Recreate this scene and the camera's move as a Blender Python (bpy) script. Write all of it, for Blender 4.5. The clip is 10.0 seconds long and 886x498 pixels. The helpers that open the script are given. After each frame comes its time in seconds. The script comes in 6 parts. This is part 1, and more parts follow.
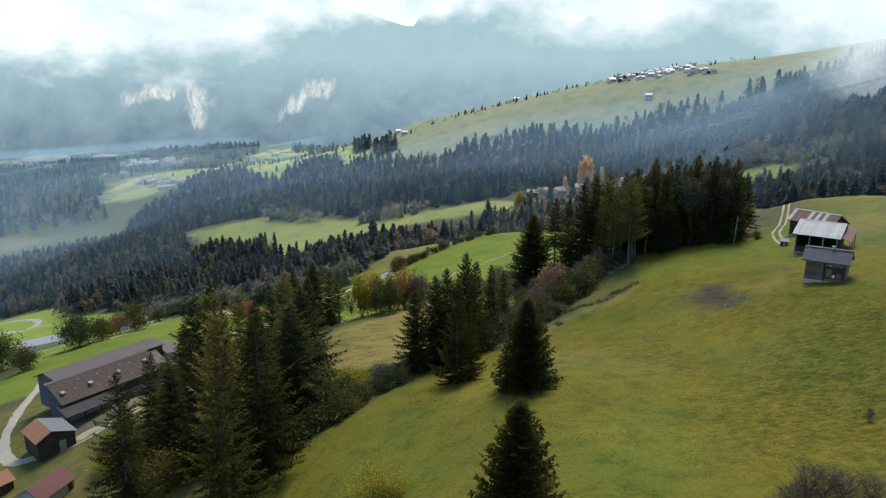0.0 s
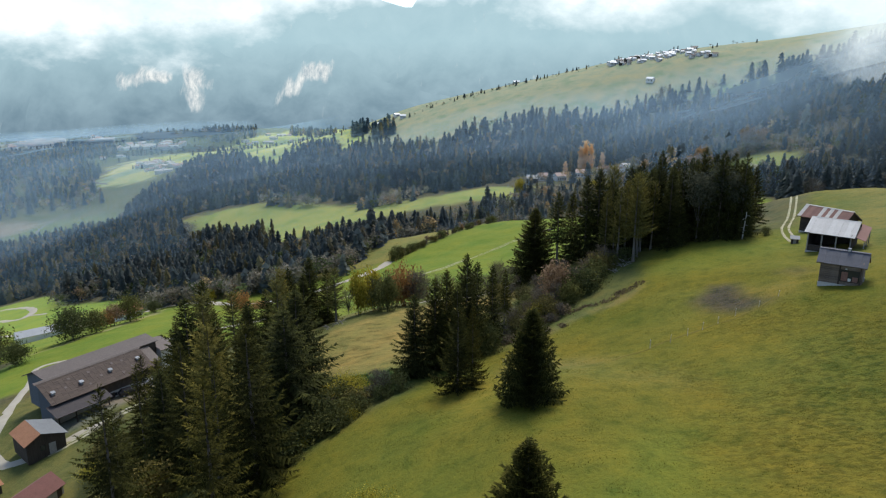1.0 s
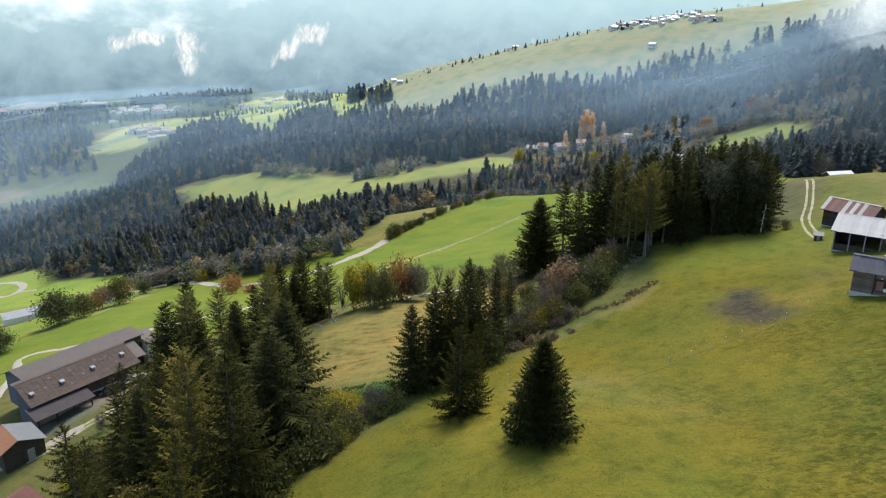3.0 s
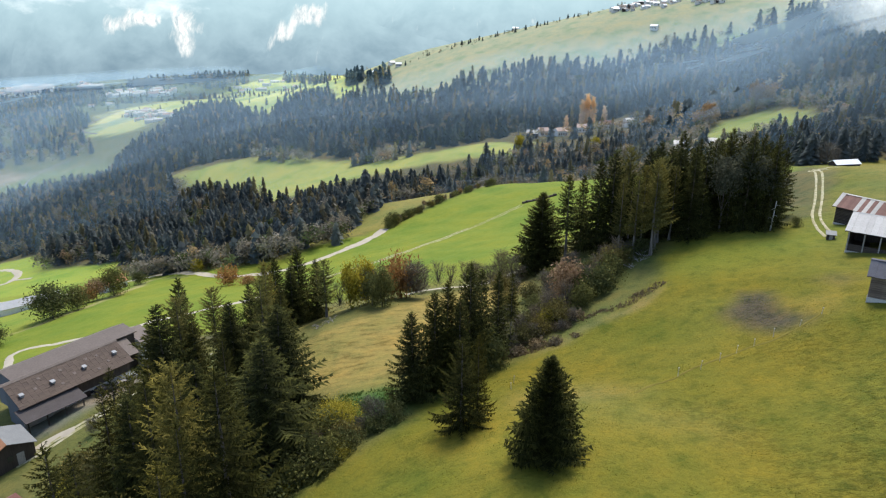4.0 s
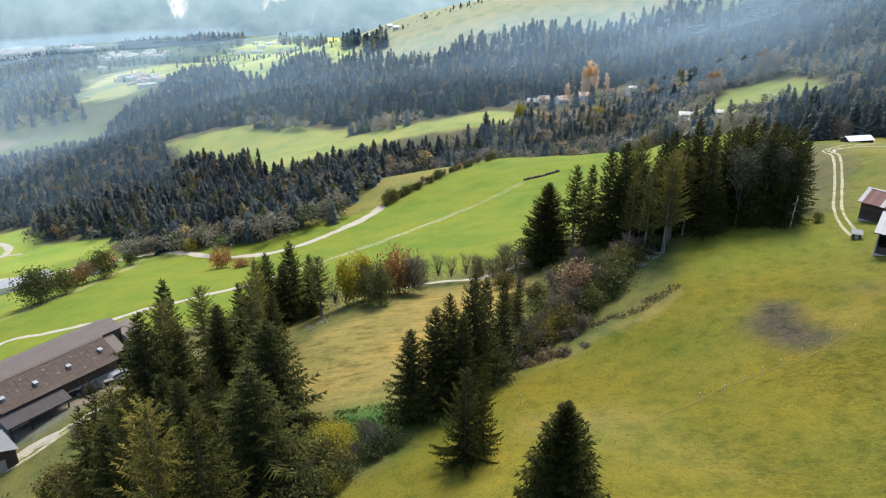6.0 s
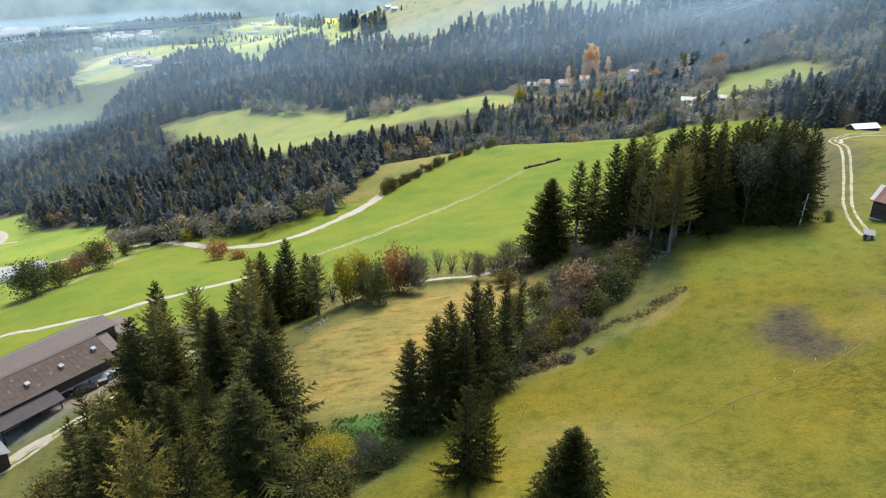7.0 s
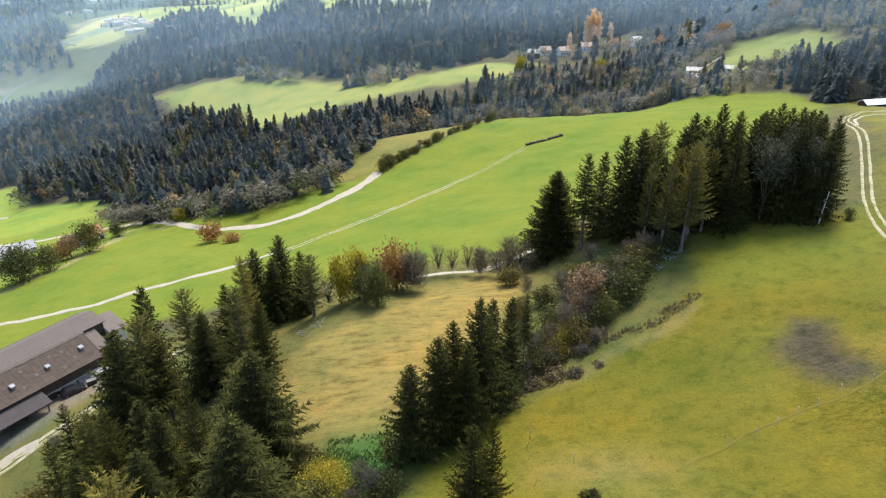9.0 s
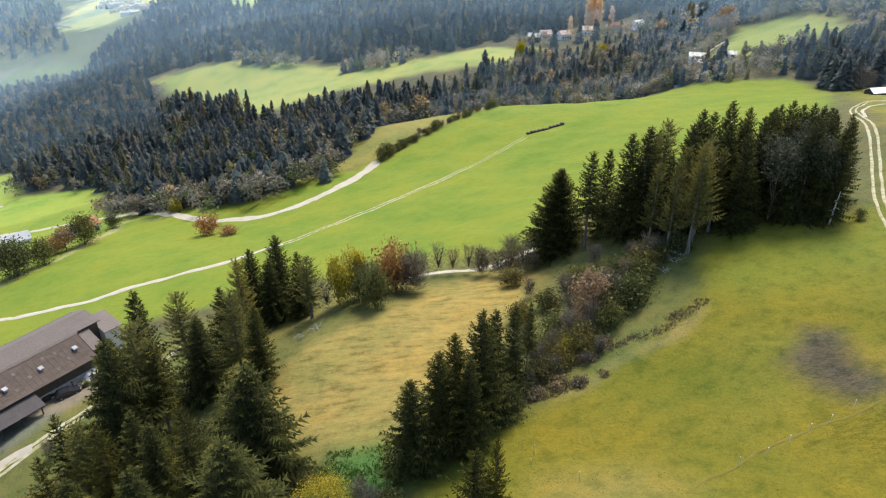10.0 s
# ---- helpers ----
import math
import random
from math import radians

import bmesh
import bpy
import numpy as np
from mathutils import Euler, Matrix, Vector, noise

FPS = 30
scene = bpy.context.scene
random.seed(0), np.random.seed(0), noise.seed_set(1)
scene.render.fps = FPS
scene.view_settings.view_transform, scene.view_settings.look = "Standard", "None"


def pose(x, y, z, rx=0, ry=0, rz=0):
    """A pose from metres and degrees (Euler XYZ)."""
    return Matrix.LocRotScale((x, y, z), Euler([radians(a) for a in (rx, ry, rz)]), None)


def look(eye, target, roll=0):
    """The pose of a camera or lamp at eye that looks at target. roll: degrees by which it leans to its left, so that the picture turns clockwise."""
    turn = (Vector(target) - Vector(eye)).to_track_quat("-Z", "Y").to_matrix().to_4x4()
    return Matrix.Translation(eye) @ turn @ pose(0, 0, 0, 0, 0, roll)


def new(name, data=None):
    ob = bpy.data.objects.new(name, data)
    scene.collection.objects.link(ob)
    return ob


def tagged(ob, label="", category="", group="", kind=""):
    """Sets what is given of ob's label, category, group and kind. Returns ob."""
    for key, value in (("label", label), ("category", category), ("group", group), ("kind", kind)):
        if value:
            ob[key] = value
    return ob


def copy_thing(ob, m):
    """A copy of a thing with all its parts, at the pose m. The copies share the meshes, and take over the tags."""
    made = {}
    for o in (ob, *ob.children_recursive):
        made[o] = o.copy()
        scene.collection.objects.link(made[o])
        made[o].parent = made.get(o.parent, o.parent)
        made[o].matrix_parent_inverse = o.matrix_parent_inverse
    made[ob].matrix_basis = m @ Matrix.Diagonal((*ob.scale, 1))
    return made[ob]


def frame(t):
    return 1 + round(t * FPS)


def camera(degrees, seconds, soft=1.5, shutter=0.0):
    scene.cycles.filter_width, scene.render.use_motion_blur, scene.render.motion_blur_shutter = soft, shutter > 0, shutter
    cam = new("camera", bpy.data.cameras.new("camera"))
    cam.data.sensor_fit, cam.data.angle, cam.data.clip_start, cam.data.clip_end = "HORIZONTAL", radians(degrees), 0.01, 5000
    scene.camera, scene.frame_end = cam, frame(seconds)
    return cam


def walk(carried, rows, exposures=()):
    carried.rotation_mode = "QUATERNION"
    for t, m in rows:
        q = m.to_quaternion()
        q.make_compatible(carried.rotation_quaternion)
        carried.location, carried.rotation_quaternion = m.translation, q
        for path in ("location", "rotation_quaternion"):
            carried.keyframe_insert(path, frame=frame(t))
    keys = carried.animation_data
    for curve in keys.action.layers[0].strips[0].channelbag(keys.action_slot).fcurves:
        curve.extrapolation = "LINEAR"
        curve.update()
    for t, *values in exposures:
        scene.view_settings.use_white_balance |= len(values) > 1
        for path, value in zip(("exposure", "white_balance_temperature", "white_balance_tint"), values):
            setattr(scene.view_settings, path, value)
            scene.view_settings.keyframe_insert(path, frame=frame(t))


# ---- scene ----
cam = camera(65.2, 10.0, soft=1.2)
PATH = [
    (0.0, 0.00, 0.00, 38.94, 76.50, -0.00, 0.00),
    (0.5, -0.11, 2.39, 39.79, 75.80, -0.02, -0.05),
    (1.0, -0.19, 4.73, 40.59, 75.10, -0.04, -0.10),
    (1.5, -0.29, 7.17, 41.41, 74.37, -0.07, -0.15),
    (2.0, -0.41, 9.51, 42.20, 73.65, -0.10, -0.21),
    (2.5, -0.52, 11.92, 43.02, 72.91, -0.12, -0.26),
    (4.0, -0.78, 18.92, 45.36, 70.72, -0.17, -0.38),
    (4.5, -0.89, 21.25, 46.11, 69.96, -0.19, -0.42),
    (5.0, -0.94, 23.44, 46.86, 69.22, -0.20, -0.45),
    (5.5, -1.05, 25.60, 47.66, 68.47, -0.20, -0.49),
    (7.0, -1.33, 31.68, 49.98, 66.22, -0.19, -0.63),
    (7.5, -1.42, 33.70, 50.77, 65.46, -0.20, -0.68),
    (8.0, -1.50, 35.60, 51.53, 64.70, -0.20, -0.71),
    (8.5, -1.57, 37.49, 52.26, 63.96, -0.20, -0.75),
    (9.0, -1.67, 39.41, 53.01, 63.22, -0.20, -0.80),
    (9.5, -1.76, 41.33, 53.75, 62.49, -0.19, -0.84),
    (10.0, -1.85, 43.28, 54.47, 61.77, -0.18, -0.89),
]
walk(cam, [(t, pose(*p)) for t, *p in PATH], exposures=[(0.0, 0.70, 6200, 8), (2.5, 1.05, 6400, 10), (5.5, 1.42, 6520, 10), (10.0, 1.56, 6620, 10)])

# ---- world and sun ----
SUN_ELEV, SUN_AZ = 58.0, 18.0        # degrees; azimuth from +y towards +x: the sun stands ahead
world = bpy.data.worlds.new("sky")
scene.world = world
world.use_nodes = True
wn = world.node_tree
sky = wn.nodes.new("ShaderNodeTexSky")
sky.sky_type = "NISHITA"
sky.sun_disc = False
sky.sun_elevation, sky.sun_rotation = radians(SUN_ELEV), radians(SUN_AZ)
sky.air_density, sky.dust_density, sky.ozone_density = 1.0, 1.2, 1.5
wn.nodes["Background"].inputs["Strength"].default_value = 0.12
wn.links.new(sky.outputs[0], wn.nodes["Background"].inputs["Color"])
sun = new("sun", bpy.data.lights.new("sun", "SUN"))
sun.data.energy, sun.data.angle, sun.data.color = 1.95, radians(22), (1.0, 0.94, 0.84)
sun_way = Vector((math.sin(radians(SUN_AZ)) * math.cos(radians(SUN_ELEV)), math.cos(radians(SUN_AZ)) * math.cos(radians(SUN_ELEV)), math.sin(radians(SUN_ELEV))))
sun.matrix_world = look(sun_way * 300, (0, 0, 0))


# ---- materials ----
class Nodes:
    """A short hand for building node trees."""

    def __init__(self, name, rough=0.8, spec=0.3):
        self.m = bpy.data.materials.new(name)
        self.m.use_nodes = True
        self.t = self.m.node_tree
        self.b = self.t.nodes["Principled BSDF"]
        self.b.inputs["Roughness"].default_value = rough
        self.b.inputs["Specular IOR Level"].default_value = spec

    def n(self, kind, **props):
        node = self.t.nodes.new("ShaderNode" + kind)
        for key, value in props.items():
            setattr(node, key, value)
        return node

    def link(self, a, b):
        self.t.links.new(a, b)

    def coords(self):
        return self.n("TexCoord").outputs["Object"]

    def position(self):
        return self.n("NewGeometry").outputs["Position"]

    def noise(self, scale, detail=4.0, rough=0.6, vec=None, stretch=None):
        tex = self.n("TexNoise")
        tex.inputs["Scale"].default_value, tex.inputs["Detail"].default_value, tex.inputs["Roughness"].default_value = scale, detail, rough
        vec = vec or self.position()
        if stretch:
            mp = self.n("Mapping")
            mp.inputs["Scale"].default_value = stretch
            self.link(vec, mp.inputs["Vector"])
            vec = mp.outputs[0]
        self.link(vec, tex.inputs["Vector"])
        return tex.outputs["Fac"]

    def ramp(self, fac, *stops):
        r = self.n("ValToRGB")
        e = r.color_ramp.elements
        while len(e) < len(stops):
            e.new(0.5)
        for el, (pos, col) in zip(e, stops):
            el.position = pos
            el.color = (*col, 1) if len(col) == 3 else col
        self.link(fac, r.inputs[0])
        return r.outputs[0]

    def mix(self, fac, a, b, blend="MIX"):
        m = self.n("Mix", data_type="RGBA", blend_type=blend)
        for sock, val in ((m.inputs[0], fac), (m.inputs[6], a), (m.inputs[7], b)):
            if isinstance(val, (int, float)):
                sock.default_value = val
            elif isinstance(val, tuple):
                sock.default_value = (*val, 1)
            else:
                self.link(val, sock)
        return m.outputs[2]

    def math(self, op, a, b=0.0):
        m = self.n("Math", operation=op)
        for sock, val in zip(m.inputs, (a, b)):
            if isinstance(val, (int, float)):
                sock.default_value = val
            else:
                self.link(val, sock)
        return m.outputs[0]

    def bump(self, h, strength=0.4, distance=0.1):
        b = self.n("Bump")
        b.inputs["Strength"].default_value, b.inputs["Distance"].default_value = strength, distance
        self.link(h, b.inputs["Height"])
        self.link(b.outputs[0], self.b.inputs["Normal"])

    def color(self, c):
        if isinstance(c, tuple):
            self.b.inputs["Base Color"].default_value = (*c, 1)
        else:
            self.link(c, self.b.inputs["Base Color"])
        return self


def grey(v):
    return (v, v, v)


def mat_ground():
    """Turf, mown grass, dry grass, forest floor: the kind of cover comes from the map, its grain from noise at three scales."""
    k = Nodes("turf", 0.95, 0.1)
    cover = k.n("Attribute", attribute_name="cover").outputs["Color"]
    rough = k.n("Attribute", attribute_name="tussock").outputs["Fac"]
    swath = k.n("Attribute", attribute_name="swath").outputs["Fac"]
    clumps = k.n("Attribute", attribute_name="clumps").outputs["Fac"]
    wide = k.noise(0.055, 4, 0.6)
    mid = k.noise(0.42, 6, 0.7)
    fine = k.noise(2.3, 6, 0.75)
    c = k.mix(1.0, cover, k.ramp(wide, (0.33, (0.73, 0.88, 0.82)), (0.5, (1, 1, 1)), (0.67, (1.17, 1.05, 0.94))), "MULTIPLY")
    c = k.mix(rough, c, k.mix(1.0, c, k.ramp(mid, (0.34, (0.62, 0.74, 0.68)), (0.5, (1, 1, 1)), (0.66, (1.18, 1.09, 0.98))), "MULTIPLY"))
    c = k.mix(rough, c, k.mix(1.0, c, k.ramp(fine, (0.30, (0.72, 0.76, 0.72)), (0.46, (0.98, 0.98, 0.98)), (0.70, (1.14, 1.12, 1.06))), "MULTIPLY"))
    # coarse uneaten tufts stand dark between the grazed turf
    tuft = k.ramp(k.noise(1.15, 5, 0.72, stretch=(0.8, 1.25, 1)), (0.46, grey(0)), (0.62, grey(1)))
    c = k.mix(k.math("MULTIPLY", clumps, tuft), c, k.mix(1.0, c, (0.56, 0.61, 0.56), "MULTIPLY"))
    # ridges of old mown swaths, their light and shade put into the colour
    lines = k.noise(0.8, 6, 0.72, stretch=(0.30, 1.05, 1))
    c = k.mix(swath, c, k.mix(1.0, c, k.ramp(lines, (0.36, (0.62, 0.61, 0.50)), (0.48, (0.97, 0.97, 0.95)), (0.64, (1.20, 1.17, 1.08))), "MULTIPLY"))
    k.color(c)
    h = k.math("MULTIPLY", k.math("ADD", fine, mid), rough)
    h = k.math("ADD", h, k.math("MULTIPLY", k.math("MULTIPLY", clumps, tuft), 0.9))
    h = k.math("ADD", h, k.math("MULTIPLY", k.math("MULTIPLY", swath, lines), 1.2))
    k.bump(h, 0.6, 0.35)
    return k.m


def mat_gravel():
    k = Nodes("gravel", 0.95, 0.2)
    k.color(k.mix(k.noise(6.0, 4), k.ramp(k.noise(0.5, 4), (0.3, (0.29, 0.258, 0.195)), (0.7, (0.42, 0.38, 0.30))), (0.34, 0.305, 0.24)))
    k.bump(k.noise(9.0, 3), 0.4, 0.03)
    return k.m


def mat_worn():
    k = Nodes("worn_wheel_rut", 0.95, 0.15)
    k.color(k.mix(k.ramp(k.noise(0.9, 5), (0.38, grey(0)), (0.6, grey(1))), (0.24, 0.225, 0.10), (0.38, 0.35, 0.25)))
    k.bump(k.noise(7.0, 3), 0.4, 0.03)
    return k.m


def mat_path():
    k = Nodes("trodden_grass", 0.95, 0.1)
    k.color(k.ramp(k.noise(0.8, 5), (0.35, (0.118, 0.104, 0.019)), (0.65, (0.150, 0.124, 0.027))))
    return k.m


def mat_foliage(name, dark, mid, light, scale=1.3, tips=2.6):
    """Leaves and needles: a hue that shifts from tree to tree and from spray to spray."""
    k = Nodes(name, 0.85, 0.05)
    own = k.n("ObjectInfo").outputs["Random"]
    isle = k.n("NewGeometry").outputs["Random Per Island"]
    c = k.ramp(k.math("ADD", k.math("MULTIPLY", k.noise(scale, 3), 0.6), k.math("MULTIPLY", isle, 0.4)), (0.25, dark), (0.5, mid), (0.78, light))
    c = k.mix(1.0, c, k.ramp(own, (0.0, (0.78, 0.82, 0.85)), (0.5, (1, 1, 1)), (1.0, (1.25, 1.14, 0.9))), "MULTIPLY")
    fresh = k.n("Attribute", attribute_name="shoot").outputs["Fac"]      # young shoots at the ends of the boughs are paler, with lit sprays painted in
    c = k.mix(fresh, c, k.mix(1.0, c, (tips, tips * 0.93, tips * 0.7), "MULTIPLY"))
    k.color(c)
    glow_through(k, c, 0.32)
    return k.m


def glow_through(k, c, share):
    """Thin leaves let part of the light through."""
    tl, mx, out = k.n("BsdfTranslucent"), k.n("MixShader"), k.t.nodes["Material Output"]
    k.link(c, tl.inputs[0])
    mx.inputs[0].default_value = share
    k.link(k.b.outputs[0], mx.inputs[1])
    k.link(tl.outputs[0], mx.inputs[2])
    k.link(mx.outputs[0], out.inputs[0])


def mat_forest(name):
    """Far woods: each tree carries its own hue, with haze and brightening mixed in."""
    k = Nodes(name, 0.85, 0.1)
    hue = k.n("Attribute", attribute_name="hue").outputs["Color"]
    isle = k.n("NewGeometry").outputs["Random Per Island"]
    c = k.mix(1.0, hue, k.ramp(isle, (0.0, grey(0.82)), (1.0, grey(1.18))), "MULTIPLY")
    k.color(c)
    glow_through(k, c, 0.35)
    return k.m


def mat_bark(name, dark, light):
    k = Nodes(name, 0.95, 0.1)
    k.color(k.ramp(k.noise(3.0, 5, vec=k.coords(), stretch=(1, 1, 0.15)), (0.3, dark), (0.7, light)))
    return k.m


def mat_boards(name, dark, light, along=(0.15, 6, 6), rough=0.85):
    k = Nodes(name, rough, 0.2)
    own = k.n("ObjectInfo").outputs["Random"]
    c = k.ramp(k.noise(2.2, 6, 0.7, k.coords(), along), (0.28, dark), (0.72, light))
    c = k.mix(1.0, c, k.ramp(own, (0, grey(0.72)), (1, grey(1.25))), "MULTIPLY")
    c = k.mix(0.5, c, k.mix(1.0, c, k.ramp(k.noise(0.6, 3, vec=k.coords()), (0.3, grey(0.6)), (0.7, grey(1.2))), "MULTIPLY"))
    k.color(c)
    k.bump(k.noise(5, 5, 0.7, k.coords(), along), 0.4, 0.02)
    return k.m


def mat_stain(name, a, b, rough=0.7, scale=0.8, metal=0.0, spec=0.3):
    """A plain surface weathered from a to b in patches and fine grain."""
    k = Nodes(name, rough, spec)
    own = k.n("ObjectInfo").outputs["Random"]
    c = k.mix(k.noise(scale, 5, 0.65, k.coords()), a, b)
    c = k.mix(1.0, c, k.ramp(k.noise(scale * 9, 4, 0.7, k.coords()), (0.3, grey(0.8)), (0.7, grey(1.15))), "MULTIPLY")
    c = k.mix(1.0, c, k.ramp(own, (0, grey(0.86)), (1, grey(1.12))), "MULTIPLY")
    k.color(c)
    k.b.inputs["Metallic"].default_value = metal
    k.bump(k.noise(scale * 14, 3, 0.6, k.coords()), 0.25, 0.02)
    return k.m


M_GROUND, M_GRAVEL = mat_ground(), mat_gravel()
M_BARK = mat_bark("bark", (0.045, 0.036, 0.03), (0.17, 0.145, 0.125))
M_BARK_PALE = mat_bark("grey_bark", (0.070, 0.060, 0.05), (0.20, 0.18, 0.155))
M_SPRUCE = mat_foliage("spruce_needles", (0.018, 0.0210, 0.0080), (0.037, 0.041, 0.0135), (0.070, 0.071, 0.022))
# lit variant of the spruce needles: brighter tips put light into the colour
M_SPRUCE_LIT = mat_foliage("lit_spruce_needles", (0.013, 0.0145, 0.004), (0.029, 0.030, 0.008), (0.055, 0.053, 0.0135), tips=2.8)
M_LARCH = mat_foliage("larch_needles", (0.062, 0.060, 0.018), (0.112, 0.105, 0.032), (0.172, 0.158, 0.052), tips=1.8)
M_LEAF_DULL = mat_foliage("dull_green_leaves", (0.050, 0.058, 0.020), (0.100, 0.108, 0.038), (0.165, 0.168, 0.062))
M_LEAF_YELLOW = mat_foliage("yellow_leaves", (0.18, 0.155, 0.018), (0.36, 0.305, 0.036), (0.52, 0.44, 0.08))
M_LEAF_ORANGE = mat_foliage("orange_leaves", (0.19, 0.098, 0.034), (0.32, 0.175, 0.064), (0.45, 0.27, 0.11))
M_LEAF_RUSSET = mat_foliage("russet_leaves", (0.15, 0.10, 0.06), (0.26, 0.172, 0.10), (0.37, 0.255, 0.15))
M_TWIGS = mat_foliage("bare_twigs", (0.075, 0.062, 0.046), (0.13, 0.112, 0.086), (0.20, 0.18, 0.145))
M_BRAMBLE = mat_foliage("bramble_leaves", (0.068, 0.062, 0.020), (0.125, 0.110, 0.038), (0.19, 0.165, 0.065))
M_BRIAR = mat_foliage("briar_twigs", (0.090, 0.072, 0.045), (0.155, 0.126, 0.080), (0.23, 0.19, 0.13))
M_WEEDS = mat_foliage("nettle_leaves", (0.030, 0.060, 0.016), (0.060, 0.115, 0.030), (0.10, 0.17, 0.05))
M_PINE = mat_foliage("pine_needles", (0.044, 0.048, 0.030), (0.095, 0.098, 0.062), (0.16, 0.16, 0.105))
M_LEAF_POPLAR = mat_foliage("poplar_leaves", (0.62, 0.44, 0.27), (0.76, 0.57, 0.36), (0.85, 0.68, 0.47))
M_ASPHALT = mat_stain("old_asphalt", (0.13, 0.13, 0.13), (0.19, 0.19, 0.185), 0.9, 0.3)
M_WORN = mat_worn()
M_PATH = mat_path()
M_FOREST = mat_forest("far_woods")
# ---- the lie of the land: spot heights in metres, placed to fit the camera's view, with a smooth sheet through them ----
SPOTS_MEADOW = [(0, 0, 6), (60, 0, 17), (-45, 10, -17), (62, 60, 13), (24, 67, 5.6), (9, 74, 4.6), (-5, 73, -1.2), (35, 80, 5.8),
                (34, 96, 3.6), (19, 99, -0.4), (24, 116, -0.9), (43, 109, 5.2), (36, 125, 2.4), (53, 98, 9.4), (64, 120, 9.2),
                (60, 138, 7.0), (82, 162, 6.2), (100, 110, 17), (104, 140, 13.5), (150, 190, 5), (5, 44, 5.5), (8, 110, -4.5)]
SPOTS_GULLY = [(-15, 118, -8.5), (-21, 130, -9), (-10, 145, -9.8), (-38, 122, -17), (-25, 60, -11), (-26, 92, -10), (-74, 118, -31),
               (-86, 137, -31.5), (-58, 158, -29), (-50, 108, -24), (10, 152, -10), (20, 158, -8), (35, 160, 0), (60, 185, -6)]
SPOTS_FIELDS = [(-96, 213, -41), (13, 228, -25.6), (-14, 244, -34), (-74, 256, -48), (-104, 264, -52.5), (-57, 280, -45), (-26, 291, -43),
                (47, 298, -29), (14, 330, -36.5), (28, 352, -37.5), (78, 345, -33), (110, 285, -18), (150, 255, -7), (136, 330, -24), (156, 281, -12.2), (100, 185, 8.6), (112, 190, 7.8), (126, 195, 6.8), (168, 246, -8.5), (205, 272, -13.5), (240, 235, -4)]
SPOTS_RAVINE = [(-30, 345, -46), (-60, 375, -64), (20, 420, -70), (95, 420, -60), (136, 412, -31), (190, 445, -20), (-215, 386, -92),
                (-150, 330, -78), (-132, 480, -88), (-60, 505, -72), (30, 506, -55), (-95, 600, -80), (-210, 590, -108), (90, 620, -56), (-160, 640, -86), (-205, 655, -94), (-240, 640, -100)]
SPOTS_FAR = [(-335, 610, -138), (-216, 864, -122), (60, 760, -62), (-240, 1030, -98), (-130, 1120, -66), (-75, 1152, -36), (116, 1240, -10),
             (245, 1012, 44), (342, 952, 57), (315, 790, -4), (420, 800, 40), (-640, 1107, -206), (-580, 1212, -168), (-740, 1560, -166),
             (-760, 1900, -196), (-1590, 2630, -240), (-900, 2480, -196), (260, 440, 10), (420, 420, 50)]
SPOTS_ROUND = [(900, 600, 150), (900, 1500, 10), (300, 1900, -190), (0, 2600, -210), (1400, 2700, 0), (480, 1260, 0), (200, 1480, -110), (700, 1000, 110), (-2600, 2400, -250), (-1400, 900, -255),
               (-700, 300, -200), (-260, 120, -84), (-240, -150, -70), (0, -200, 30), (260, -150, 70), (350, 180, 45), (1200, -100, 260)]


def sheet(spots):
    """Thin-plate surface through the spots: returns a function of arrays x, y."""
    p = np.array(spots, float)
    xy, z, n = p[:, :2] / 100.0, p[:, 2], len(p)

    def kernel(d2):
        return 0.5 * d2 * np.log(d2 + 1e-9)
    a = np.zeros((n + 3, n + 3))
    a[:n, :n] = kernel(((xy[:, None] - xy[None]) ** 2).sum(-1)) + 0.004 * np.eye(n)
    a[:n, n:] = np.c_[np.ones(n), xy]
    a[n:, :n] = a[:n, n:].T
    w = np.linalg.solve(a, np.r_[z, 0, 0, 0])

    def height(x, y):
        x, y = np.broadcast_arrays(np.asarray(x, float) / 100.0, np.asarray(y, float) / 100.0)
        out = np.empty(x.size)
        q = np.c_[x.ravel(), y.ravel()]
        for i in range(0, len(q), 20000):
            b = q[i:i + 20000]
            out[i:i + 20000] = kernel(((b[:, None] - xy[None]) ** 2).sum(-1)) @ w[:n] + w[n] + b @ w[n + 1:]
        return out.reshape(x.shape)
    return height


land = sheet(SPOTS_MEADOW + SPOTS_GULLY + SPOTS_FIELDS + SPOTS_RAVINE + SPOTS_FAR + SPOTS_ROUND)


def ripple(x, y):
    """Small unevenness of the turf, a few decimetres."""
    return (0.22 * np.sin(x * 0.31 + 1.7 * np.sin(y * 0.11)) * np.sin(y * 0.27 + 0.9 * np.sin(x * 0.09))
            + 0.10 * np.sin(x * 0.83 + 2.1 * np.sin(y * 0.37)) * np.sin(y * 0.71 + 1.3 * np.sin(x * 0.43)))


def ground_z(x, y):
    return land(x, y) + ripple(np.asarray(x, float), np.asarray(y, float))

